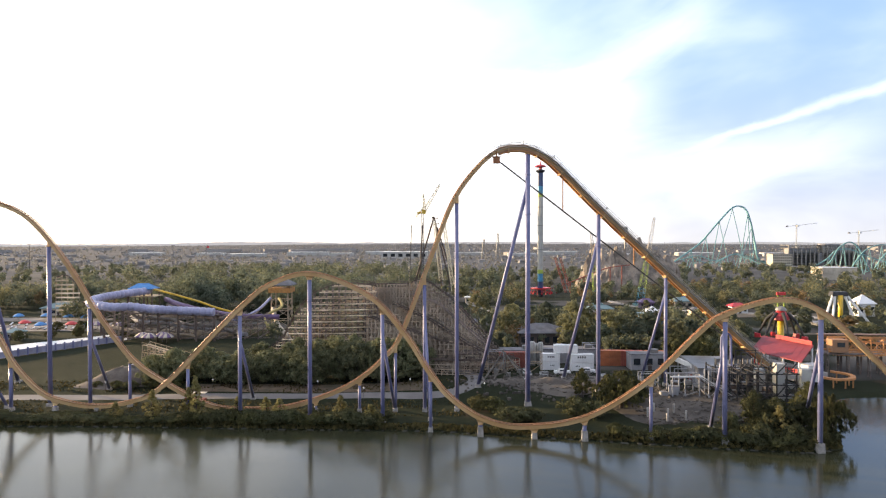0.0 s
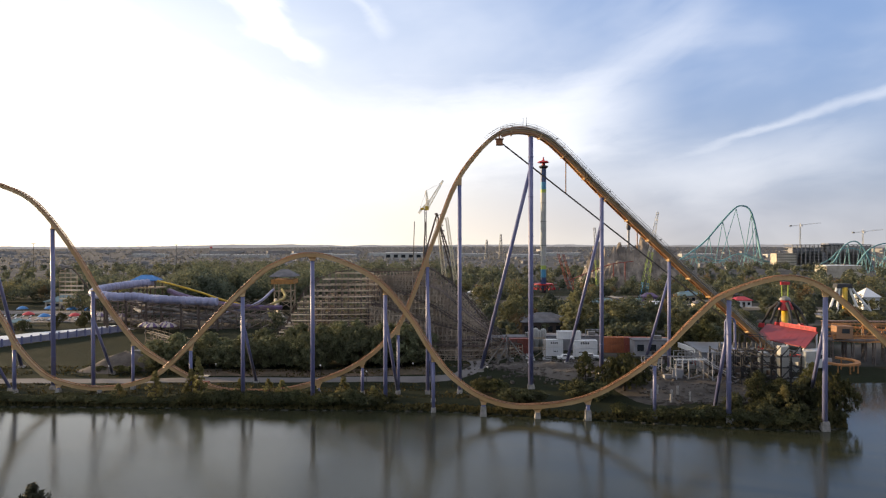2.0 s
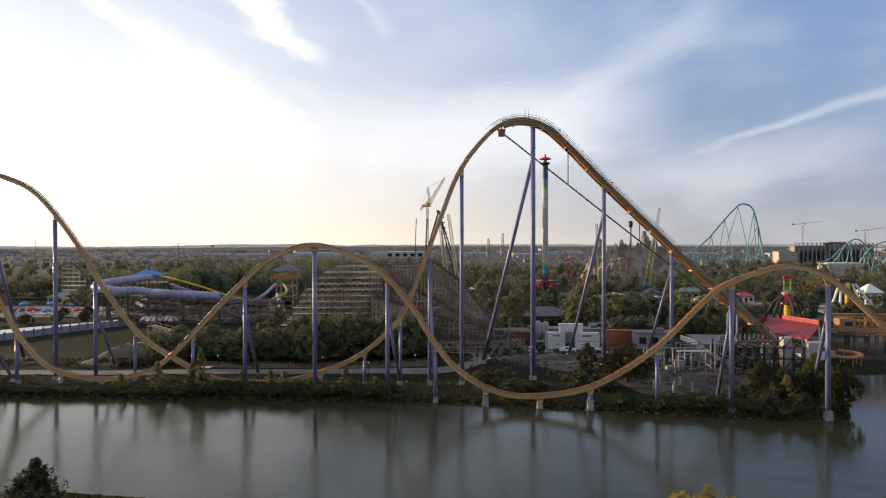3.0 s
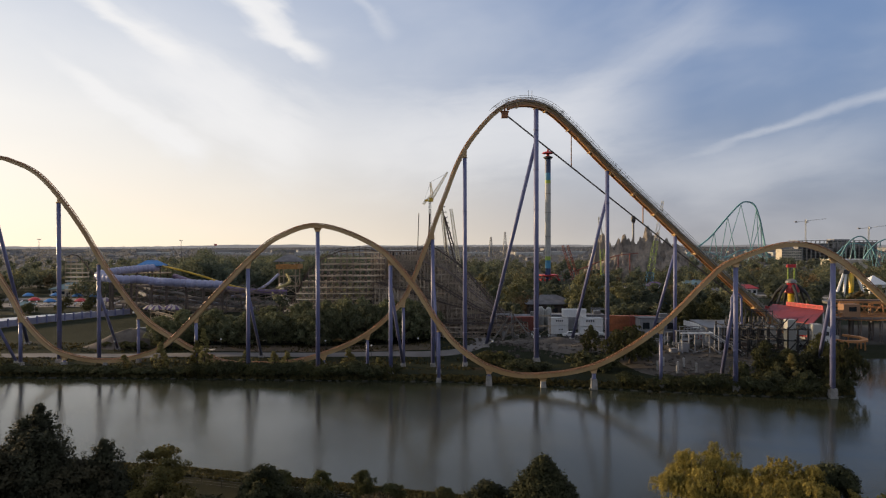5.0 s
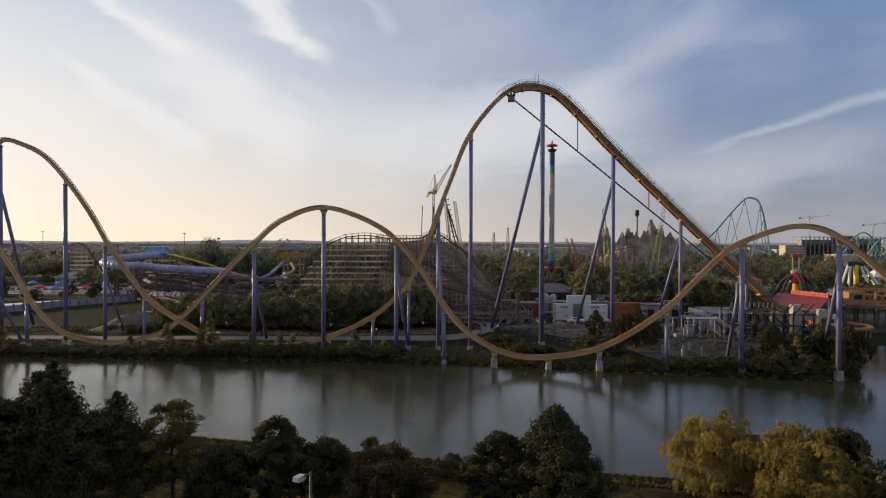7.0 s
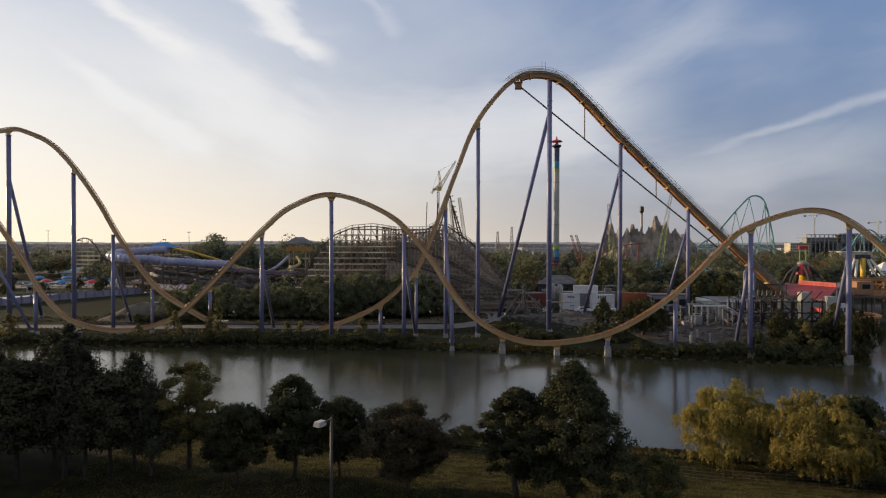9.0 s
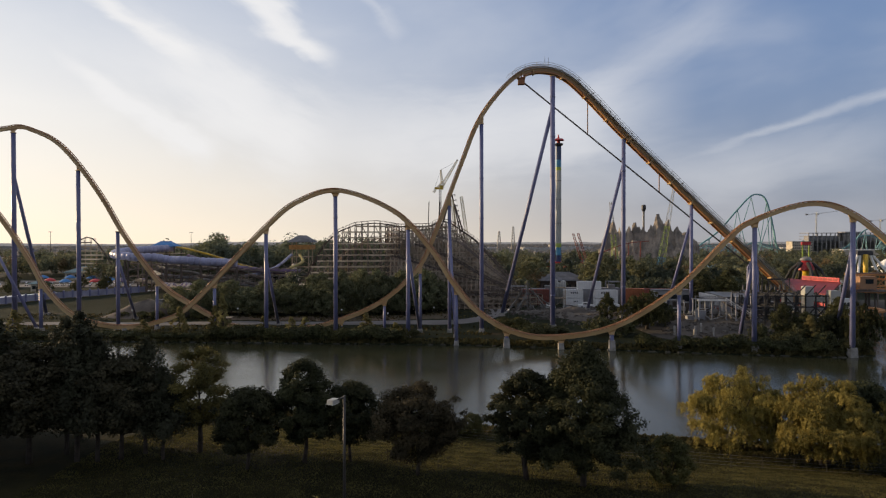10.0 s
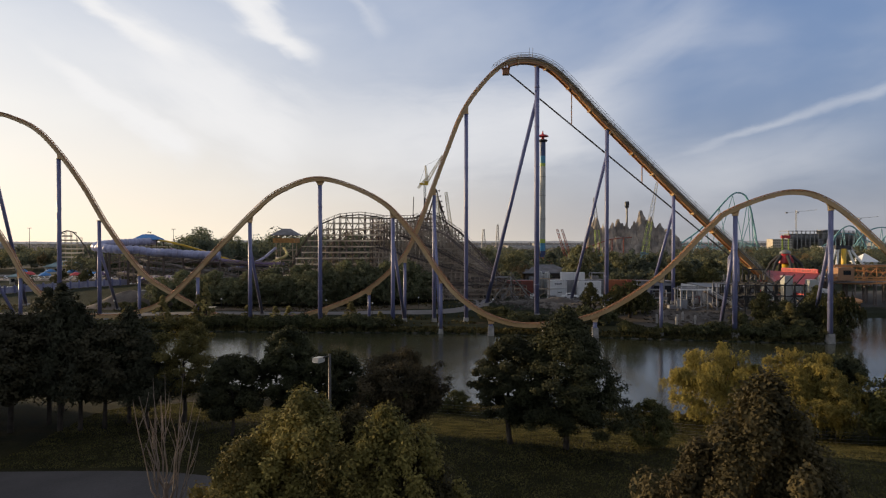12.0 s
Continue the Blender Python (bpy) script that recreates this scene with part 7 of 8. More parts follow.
def rubble():
    rng = random.Random(12)
    g = Geo()
    for i in range(1500):
        x, y = rng.gauss(34, 12), rng.gauss(198, 6)
        if rng.random() < 0.35:
            x, y = rng.uniform(50, 78), rng.uniform(164, 192)
        s = rng.uniform(0.3, 1.1)
        g.box((x, y, gz(x, y) + s * 0.15), (s * rng.uniform(0.7, 1.6), s, s * 0.7), rng.uniform(0, 180), rng.uniform(0.5, 0.9))
    solo("rubble", g, M_RUBBLE, "loose grey rubble and broken stone in the yard", "rubble", kind="stuff")
    g = Geo()
    n = 40
    vs, fs = [(35, 198, gz(35, 198) + 0.5)], []
    for k, (r, dz) in enumerate(((8, 0.4), (15, 0.25), (19, -0.1))):
        for j in range(n):
            a = 2 * math.pi * j / n
            q = 1 + 0.2 * math.sin(a * 3) + 0.1 * math.sin(a * 7)
            x, y = 35 + r * 1.25 * q * math.cos(a), 197 + r * 0.55 * q * math.sin(a)
            vs.append((x, y, gz(x, y) + dz))
    for j in range(n):
        fs.append((0, 1 + j, 1 + (j + 1) % n))
        for k in (0, 1):
            a, b = 1 + k * n, 1 + (k + 1) * n
            fs.append((a + j, b + j, b + (j + 1) % n, a + (j + 1) % n))
    g.add(vs, fs)
    solo("gravel_patch", g, M_RUBBLE, "grey gravel ground of the yard", "gravel", kind="structure")
    g = Geo()
    vs, fs = [(64, 176, gz(64, 176) + 0.25)], []
    for k, (r, dz) in enumerate(((7, 0.22), (13, 0.15), (16, -0.1))):
        for j in range(n):
            a = 2 * math.pi * j / n
            q = 1 + 0.18 * math.sin(a * 2 + 1) + 0.1 * math.sin(a * 5)
            x, y = 63 + r * 1.1 * q * math.cos(a), 176 + r * 0.85 * q * math.sin(a)
            vs.append((x, y, gz(x, y) + dz))
    for j in range(n):
        fs.append((0, 1 + j, 1 + (j + 1) % n))
        for k in (0, 1):
            a, b = 1 + k * n, 1 + (k + 1) * n
            fs.append((a + j, b + j, b + (j + 1) % n, a + (j + 1) % n))
    g.add(vs, fs)
    solo("gravel_patch", g, M_RUBBLE, "grey gravel ground on the lake spit", "gravel", kind="structure")


rubble()


def ruined_set():
    """The dark steel and timber frames of the old show set below the lift hill."""
    t = thing("ruined_stage_set", (80, 186, gz(80, 186)), "dark frames and broken walls of a derelict stage set", "stage set")
    rng = random.Random(3)
    for i in range(8):
        x = 76 + i * 2.7
        g = Geo()
        for y in (178, 183, 188, 193):
            z0 = gz(x, y)
            g.beam((x, y, z0 - 0.2), (x, y, 11.5 + rng.uniform(-0.4, 0.4)), 0.34)
        for z in (5, 8, 11):
            g.beam((x, 178, z), (x, 193, z), 0.28)
            g.beam((x, 178, z), (x + 2.7, 178, z + rng.choice((0, 3, -3))), 0.24)
            g.beam((x, 178, z), (x + 2.7, 178, z), 0.26)
            g.beam((x, 188, z), (x + 2.7, 188, z), 0.26)
        part("scaffold_bay", g, M_BLACK, t)
    for i in range(10):
        part("sign_bar", Geo().box((77 + i * 1.3, 188, 12.7), (0.5, 0.4, 1.5), 0, 0.8), M_OLDWOOD, t)
    c = thing("concrete_piers", (93, 185, gz(93, 185)), "pale block piers of an unfinished tower", "pier")
    for x, y, h in ((91.5, 181, 13.5), (96.8, 178, 12.6), (88.5, 186, 11.0), (100.5, 184, 11.5)):
        part("pier", Geo().box((x, y, gz(x, y) + (h - gz(x, y)) / 2), (2.3, 2.3, h - gz(x, y))), M_PALEWALL, c)
    for z in (4.5, 7.3, 10.0):
        part("lintel", Geo().beam((91.5, 181, z), (96.8, 178, z), 1.0, 1.1), M_PALEWALL, c)
    w = thing("timber_ramp_frame", (69, 186, gz(69, 186)), "pale painted frame with a sloping ramp", "frame")
    for x in (62.5, 66, 70):
        for y in (182, 187):
            part("post", Geo().beam((x, y, gz(x, y) - 0.2), (x, y, 9.4), 0.3), M_GREYWALL, w)
    part("beam", Geo().beam((62, 182, 9.5), (71, 182, 9.5), 0.4), M_WHITE, w)
    part("beam", Geo().beam((62, 187, 9.5), (71, 187, 9.5), 0.35), M_GREYWALL, w)
    part("ramp", Geo().beam((70, 184.5, 8.8), (80, 183, 2.4), 3.0, 0.3), M_WOODDARK, w)
    part("ramp_rail", Geo().beam((70, 182.2, 10.0), (80, 180.8, 3.6), 0.2).beam((70, 182.2, 9.4), (80, 180.8, 3.0), 0.14), M_WHITE, w)
    for i, (x, y) in enumerate(((52, 170), (54.5, 173), (57, 169), (59.5, 172), (55.5, 165), (61, 167))):
        solo("bollard_post", Geo().lathe((x, y, gz(x, y) - 0.2), [(0.32, 0), (0.3, 2.6), (0.24, 2.75)], 8), M_CONCRETE, "pale mooring post on the gravel", "post", "posts on the gravel")
    s = thing("timber_wreck", (17, 205, gz(17, 205)), "bleached bare trunks leaning together in the yard", "timber frame")
    for a, b, r in (((10.5, 203, 0), (17.0, 205, 13.4), 0.32), ((13.5, 202, 0), (17.6, 205, 12.6), 0.26), ((23.0, 202, 0), (16.6, 205, 13.0), 0.30), ((26.0, 205, 0), (18.0, 205.5, 10.5), 0.26), ((17.5, 209, 0), (17.2, 205, 12.0), 0.26), ((19.5, 201, 0), (15.5, 204, 8.5), 0.22), ((12.0, 206, 0), (19.5, 204, 7.4), 0.22), ((28.5, 200, 0), (21.5, 203, 6.2), 0.2)):
        z = gz(a[0], a[1])
        part("trunk", Geo().pipe([(a[0], a[1], z - 0.2), ((a[0] + b[0]) / 2 + 0.25, (a[1] + b[1]) / 2, (z + b[2]) / 2 - 0.3), b], [r, r * 0.8, r * 0.45], 7), M_OLDWOOD, s)
    r = thing("portal_gate", (84.5, 199, gz(84.5, 199)), "small lavender steel portal under the lift hill", "portal")
    g = Geo().pipe([(82.8, 199, 3), (83.0, 199, 18), (83.6, 199, 19.2), (85.2, 199, 19.2), (85.8, 199, 18), (86.0, 199, 3)], 0.4, 8)
    part("arch", g, M_SUPPORT, r)


ruined_set()


def station():
    z = gz(115, 222)
    t = thing("coaster_station", (113, 224, z), "coaster station with a bright red sloping roof", "building")
    e0, e1, r1, r0 = Vector((104.6, 227, 9.2)), Vector((110.3, 205, 9.0)), Vector((121.5, 218.5, 12.0)), Vector((115.2, 241, 12.0))
    for k in (0.03, 0.35, 0.66, 0.97):
        for a, b in ((e0, e1), (r0, r1)):
            p = a.lerp(b, k)
            part("post", Geo().beam((p.x, p.y, z - 0.3), (p.x, p.y, p.z), 0.5), M_WHITE, t)
    g = Geo()
    v = [e0, e1, r1, r0]
    g.add([tuple(q) for q in v] + [(q.x, q.y, q.z + 0.35) for q in v], [(3, 2, 1, 0), (4, 5, 6, 7), (0, 1, 5, 4), (1, 2, 6, 5), (2, 3, 7, 6), (3, 0, 4, 7)])
    roof = part("roof", g, M_REDROOF, t)
    for i in range(9):
        a, b = e0.lerp(e1, i / 8), r0.lerp(r1, i / 8)
        part("roof_seam", Geo().beam(a + Vector((0, 0, 0.37)), b + Vector((0, 0, 0.36)), 0.06, 0.05), M_REDROOF, roof)
    up = Vector((0, 0, 0.95))
    part("signboard", Geo().beam(r0.lerp(r1, 0.28) + up, r0.lerp(r1, 0.97) + up, 0.4, 1.5), M_RED, t, "red parapet board above the roof")
    panel = mat("bright_red_panel", (0.32, 0.025, 0.025), 0.6)
    for i in range(7):
        a, b = r0.lerp(r1, 0.30 + i * 0.094), r0.lerp(r1, 0.375 + i * 0.094)
        part("sign_panel", Geo().beam(a + up + Vector((-0.2, -0.1, 0)), b + up + Vector((-0.2, -0.1, 0)), 0.12, 0.9), panel, t)
    c = (e0 + e1 + r0 + r1) / 4
    part("platform", Geo().box((c.x, c.y, z + 1.0), (13, 26, 2.2), 15), M_CONCRETE, t)
    part("barrier", Geo().beam((e0.x + 1, e0.y, z + 3), (e1.x + 1, e1.y + 1, z + 3), 0.3, 1.6), M_RED, t, "red barrier along the platform")
    part("booth", Geo().box((115.5, 209.5, z + 2.6), (5.5, 4.5, 5.4), 15), M_WHITE, t, "white ticket booth")
    for dx in (-1.6, 0.2, 1.8):
        part("window", Geo().box((115.5 + dx * 0.966 + 0.59, 209.5 + dx * 0.26 - 2.2, z + 3.4), (1.1, 0.14, 1.3), 15), M_GLASS, t)


station()


def spin_ride():
    x, y = 138.5, 275
    o = gz(x, y)
    t = thing("spin_ride", (x, y, o), "red and yellow spinning ride with black arms", "ride")
    part("column", Geo().lathe((x, y, o - 0.2), [(1.6, 0), (1.3, 0.6), (1.3, 10)], 16), M_YELLOW, t, smooth=True)
    part("hub", Geo().lathe((x, y, o + 9.5), [(1.5, -0.4), (3.3, 0.2), (3.0, 2.2), (1.4, 4.0)], 12), M_RED, t)
    part("crown", Geo().lathe((x, y, o + 13.6), [(2.3, 0), (2.0, 0.8), (0.9, 1.6)], 12), M_LAMP, t)
    for dx in (-1.3, 1.3):
        part("mast", Geo().beam((x + dx, y, o + 15), (x + dx, y, o + 21.0), 0.4), M_GREEN, t)
    part("top_bar", Geo().box((x, y, o + 20.6), (3.6, 1.0, 1.3)), M_RED, t)
    for j in range(6):
        a = 2 * math.pi * j / 6 + 0.4
        c, s = math.cos(a), math.sin(a)
        arm = part("arm", Geo().pipe([(x + 2.4 * c, y + 2.4 * s, o + 12.5), (x + 5.5 * c, y + 5.5 * s, o + 9.6), (x + 8.6 * c, y + 8.6 * s, o + 3.2)], [0.75, 0.6, 0.45], 8), M_BLACK, t)
        part("gondola", Geo().box((x + 9 * c, y + 9 * s, o + 2.4), (2.6, 1.6, 1.8), math.degrees(a), 0.8), M_RED, arm)


spin_ride()


def frisbee_ride():
    x, y = 196, 333
    o = gz(x, y)
    t = thing("pendulum_ride", (x, y, o), "ride with a yellow column between white slanting legs", "ride")
    part("column", Geo().lathe((x, y - 2, o), [(1.15, -0.2), (1.15, 15)], 12), M_YELLOW, t, smooth=True)
    part("head", Geo().box((x, y, o + 15.6), (8, 4, 2.2), 0, 0.9), M_DARKSTEEL, t, "dark drum at the top")
    for dx, fx in ((-4.4, -11.5), (-3, -6.0), (3.4, 6.5), (4.8, 13)):
        part("leg", Geo().pipe([(x + fx, y - 4 - abs(fx) * 0.2, o - 0.2), (x + dx * 0.7, y - 1, o + 15.4)], 0.6, 8), M_WHITE, t)
    part("deck", Geo().box((x, y, o + 0.5), (26, 14, 1.1)), M_LAMP, t)


frisbee_ride()


def mine_ride():
    """The low orange-brown steel coaster beside the cove."""
    t = thing("mine_train_coaster", (150, 216, gz(150, 216)), "low orange-brown coaster on trestle legs by the cove", "roller coaster")
    for pts in ([(127, 225, 13.4), (138, 224, 13.2), (148, 223, 12.4), (166, 221, 12.0), (190, 220, 12)], [(129, 228, 9.8), (145, 226, 9.6), (160, 224, 9.6), (190, 223, 10)], [(128, 222, 9.2), (138, 220, 9.0), (150, 217, 10.0), (166, 214, 12.4), (180, 212, 14)]):
        fr = frames_along(pts, 1.6)
        g = Geo()
        for a in (-0.7, 0.7):
            sweep(g, fr, a - 0.2, a + 0.2, -0.35, 0.15)
        for p, d, s, u in fr:
            g.beam(p - s * 1.3 - u * 0.3, p + s * 1.3 - u * 0.3, 0.3)
        part("track", g, M_BROWNTRACK, t)
        g = Geo()
        for a in (-1.4, 1.4):
            g.pipe(offset(fr, a, 1.1), 0.09, 5)
            for p, d, s, u in fr[::2]:
                g.beam(p + s * a - u * 0.2, p + s * a + u * 1.1, 0.12)
        part("railing", g, M_BROWNTRACK, t)
        for p, d, s, u in fr[::4]:
            b = Geo()
            for a in (-1.1, 1.1):
                q = p + s * a
                b.beam((q.x, q.y, gz(q.x, q.y) - 0.2), (q.x, q.y, p.z - 0.3), 0.34)
            z = gz(p.x, p.y) + 2.5
            while z < p.z - 1:
                b.beam(p + s * 1.1 + Vector((0, 0, z - p.z)), p - s * 1.1 + Vector((0, 0, z - p.z)), 0.22)
                z += 2.5
            part("bent", b, M_SCAFFOLD, t)
    part("roof", Geo().box((157, 225.5, 14.9), (58, 3.0, 0.3), -4), M_BROWNROOF, t, "long brown boarded roof over the track")
    part("fascia", Geo().box((157, 219.6, 14.7), (58, 0.2, 0.6), -4), M_BROWNTRACK, t)
    for k in range(14):
        x = 130 + k * 4
        y = 219.7 - (x - 157) * 0.07
        part("truss_brace", Geo().beam((x, y, 9.8), (x + 4, y - 0.28, 14.4), 0.22).beam((x, y, 14.4), (x + 4, y - 0.28, 9.8), 0.22), M_BROWNTRACK, t)
    for k in range(15):
        x = 130 + k * 4
        part("roof_post", Geo().beam((x, 219.8 - (x - 157) * 0.07, 9.6), (x, 219.8 - (x - 157) * 0.07, 14.7), 0.3), M_BROWNTRACK, t)
    part("cabin", Geo().box((130.5, 220.5, 12.1), (5.2, 4.0, 4.2), -4), M_LIFTDARK, t, "brown timber cabin at the end of the deck")
    part("cabin_window", Geo().box((130.6, 218.4, 12.6), (2.4, 0.14, 1.5), -4), M_GLASS, t)
    part("deck", Geo().box((157, 222, 9.3), (60, 9, 0.4), -4), M_SCAFFOLD, t)
    part("rail_board", Geo().box((157, 217.6, 11.0), (60, 0.12, 0.5), -4), M_BROWNTRACK, t)
    part("rail_board", Geo().box((157, 217.6, 10.1), (60, 0.12, 0.35), -4), M_BROWNTRACK, t)
    e = thing("helix_track", (120, 206, gz(120, 206)), "curved low brown track at the water's edge", "track")
    g = Geo()
    fr = frames_along([(118, 208, 4.2), (122, 205, 4.0), (127, 206, 4.2), (128, 210, 4.6), (124, 213, 5.0)], 1.2)
    sweep(g, fr, -0.8, 0.8, -0.5, 0.1)
    part("track", g, M_BROWNTRACK, e)
    for p, d, s, u in fr[::3]:
        part("post", Geo().beam((p.x, p.y, gz(p.x, p.y) - 0.2), (p.x, p.y, p.z - 0.4), 0.35), M_BROWNTRACK, e)


mine_ride()
house("domed_pavilion", 232, 372, 9, 9, 7, M_WHITE, M_WHITE, "small white pavilion with a pointed roof", 5, 0.05, cols=3)
house("midway_hall", 146, 412, 15, 9, 4.5, M_CREAM, M_TEALROOF, "small cream midway building under trees", 2.4, 0.6, cols=4)
house("games_booth", 122, 412, 8, 6, 3.8, M_PURPLE, M_PURPLE, "plum games booth among trees", 2.5, 0.5, cols=5)
ribbon("midway_path", [(62, 352), (84, 356), (104, 372), (122, 392), (150, 396), (180, 378), (214, 352)], 9, M_PALEPATH, "pale paved midway between the rides", "path", 0.12)
ribbon("midway_path", [(128, 396), (116, 430), (106, 474)], 6, M_PALEPATH, "pale paved midway between the rides", "path", 0.12)
ribbon("midway_path", [(-2, 340), (14, 356), (20, 400), (12, 448), (26, 470)], 6, M_PALEPATH, "pale paved midway between the rides", "path", 0.12)
house("blue_stall", 157, 428, 15, 8, 4.2, M_WHITE, M_BLUE, "game stall with a bright blue roof", 2.4, 0.6, cols=4)
house("red_stall", 168, 386, 9, 7, 3.8, M_WHITE, M_RED, "small white stall with a red roof", 2.2, 0.4, cols=3)
house("food_stand", 139, 366, 12, 7, 3.8, M_CREAM, M_GREYROOF, "cream food stand with a grey roof on the midway", 2.0, 0.5, cols=4)
house("food_stand", 84, 372, 14, 7, 4.0, M_CREAM, M_TEALROOF, "cream food stand with a teal roof on the midway", 2.2, 0.5, cols=4)
house("ticket_hut", 110, 360, 7, 6, 3.6, M_WHITE, M_WHITE, "white ticket hut with a pointed roof", 2.8, 0.1, cols=2)
house("train_shed", 17, 448, 16, 5, 3.6, M_CREAM, M_WHITE, "long white miniature railway shed", 1.0, 0.9, cols=5)
house("arcade", 96, 330, 18, 9, 4.6, M_BLUE, M_TEALROOF, "small blue arcade hall", 2.0, 0.6, cols=5)
house("service_hall", -2, 300, 26, 12, 6, M_GREYWALL, M_GREYROOF, "grey service hall beyond the timber coaster", 2.5, 0.6, cols=6)
house("bunker", -106, 212, 8, 5, 3.0, M_WHITE, M_LAMP, "low white pump house below the fence", flat=True, cols=2)


# ---- masts, lamps, fence ----
def mast(x, y, h, label, cross=True):
    o = gz(x, y)
    t = thing("light_mast", (x, y, o), label, "mast")
    part("pole", Geo().pipe([(x, y, o), (x, y, h)], [0.5, 0.25], 6), M_DARKSTEEL, t)
    if cross:
        part("lamp_bar", Geo().box((x, y, h), (5, 0.8, 0.7)), M_DARKSTEEL, t)


mast(-590, 900, 42, "tall dark light mast beyond the park")
mast(-380, 880, 40, "tall dark light mast beyond the park")


def comms(x, y, h):
    t = thing("pylon", (x, y, gz(x, y)), "distant grey lattice pylon", "pylon", "distant pylons")
    part("mast", Geo().lattice((x, y, gz(x, y)), (x, y, h), (9, 2.5), 9, 0.9), M_LAMP, t)


comms(60, 1300, 48)
comms(96, 1420, 60)


def flag():
    x, y = -475, 1250
    t = thing("flagpole", (x, y, gz(x, y)), "tall pole with a red and white flag", "flagpole")
    part("pole", Geo().pipe([(x, y, 4), (x, y, 36)], 0.3, 6), M_LAMP, t)
    part("flag", Geo().box((x + 2.6, y, 34), (5, 0.2, 3.4)), M_RED, t, "red and white flag")


flag()


def street_lamp():
    x, y = -10.05, 40.3
    o = gz(x, y)
    t = thing("street_lamp", (x, y, o), "dark street lamp with one pale box head on a short arm", "street lamp")
    part("pole", Geo().pipe([(x, y, o - 0.3), (x, y, o + 4), (x, y, 15.45)], [0.13, 0.10, 0.085], 10), M_POLE, t, smooth=True)
    part("base", Geo().box((x, y, o + 0.2), (0.45, 0.45, 0.7), 0, 0.85), M_CONCRETE, t)
    part("arm", Geo().beam((x, y, 15.35), (x - 0.42, y - 0.2, 15.24), 0.09), M_POLE, t)
    h = part("lamp_head", Geo().box((x - 0.68, y - 0.3, 15.15), (0.5, 0.78, 0.30), -25, 0.9), M_PALEWALL, t)
    part("lens", Geo().box((x - 0.68, y - 0.3, 14.98), (0.4, 0.6, 0.06), -25), M_WHITE, h)


street_lamp()


def lawn_fence():
    t = thing("chain_fence", (0, 70, gz(0, 70)), "thin wire fence on posts along the near shore", "fence")
    pts = spline([(-46, 88), (-20, 82), (0, 76), (18, 68), (30, 65), (60, 60)], 3.0)
    for p, q in zip(pts, pts[1:]):
        z, zq = gz(p.x, p.y), gz(q.x, q.y)
        part("post", Geo().pipe([(p.x, p.y, z - 0.2), (p.x, p.y, z + 1.3)], 0.035, 6), M_POLE, t)
        g = Geo()
        for k in (0.15, 0.5, 0.85, 1.2):
            g.beam((p.x, p.y, z + k), (q.x, q.y, zq + k), 0.015)
        part("wire", g, M_LAMP, t)


lawn_fence()


def reeds(name, zones, n, h, label, seed):
    """Tall grass and reeds along a shore."""
    rng = np.random.default_rng(seed)
    pts = []
    for x0, x1, table, d0, d1 in zones:
        x = rng.uniform(x0, x1, n)
        y = lerp_table(x, table) + rng.uniform(d0, d1, n)
        z = land(x, y)
        pts.append(np.stack([x, y, z + h * 0.35], 1))
    p = np.concatenate(pts)
    ob = new(name, leaf_mesh(name, p, h, rng, M_REED, 1.0, -1.4))
    return tagged(ob, label, "reeds", kind="stuff")


reeds("shore_reeds", [(-60, 60, NEAR_SHORE, -6.5, -0.5)], 12000, 0.55, "dry reeds and tall grass on the near shore", 71)
reeds("bank_reeds", [(-160, 95, FAR_SHORE, 0.3, 3.0)], 7000, 0.8, "grass tufts along the far waterline", 72)


def lawn_blades():
    """Blades of the near lawn, upright, that catch the low sun."""
    rng = np.random.default_rng(75)
    n = 240000
    x, y = rng.uniform(-36, 48, n), rng.uniform(38, 80, n)
    ok = (lerp_table(x, NEAR_SHORE) - y > 1.0) & ((y > 43.5) | (x > -8))
    x, y = x[ok], y[ok]
    p = np.stack([x, y, land(x, y) + 0.04], 1)
    return tagged(new("lawn_grass", leaf_mesh("lawn_grass", p, 0.10, rng, L_LAWN, 1.3, -1.1)), "short olive grass of the near lawn", "grass", kind="stuff")


lawn_blades()


def rough_grass():
    """Tufts and dry scrub on the bank between the lake path and the fence."""
    rng = np.random.default_rng(73)
    x, y = rng.uniform(-150, 5, 14000), rng.uniform(171, 206, 14000)
    patch = np.sin(x * 0.23 + 2 * np.sin(y * 0.17)) * np.sin(y * 0.5 + x * 0.11)
    ok = (rng.random(14000) < 0.35 + 0.6 * patch) & (np.abs(y - 189.5) > 4.2)
    p = np.stack([x, y, land(x, y) + 0.2], 1)[ok]
    return tagged(new("rough_grass", leaf_mesh("rough_grass", p, 0.6, rng, M_REED, 1.2, -1.2)), "dry tufts and scrub on the far bank", "grass", kind="stuff")


rough_grass()


def shore_wall():
    g = Geo()
    for x in np.arange(-160, 90, 3.1):
        y = float(lerp_table(x, FAR_SHORE)) + 0.2
        rng = random.Random(int(x * 10))
        g.box((x + rng.uniform(-1, 1), y + rng.uniform(-0.3, 0.4), 0.05), (rng.uniform(0.5, 2.2), rng.uniform(0.5, 0.9), rng.uniform(0.15, 0.45)), rng.uniform(-20, 20), 0.75)
    solo("shore_stones", g, M_EDGE, "mossy edging stones along the far waterline", "stones", kind="stuff")


shore_wall()


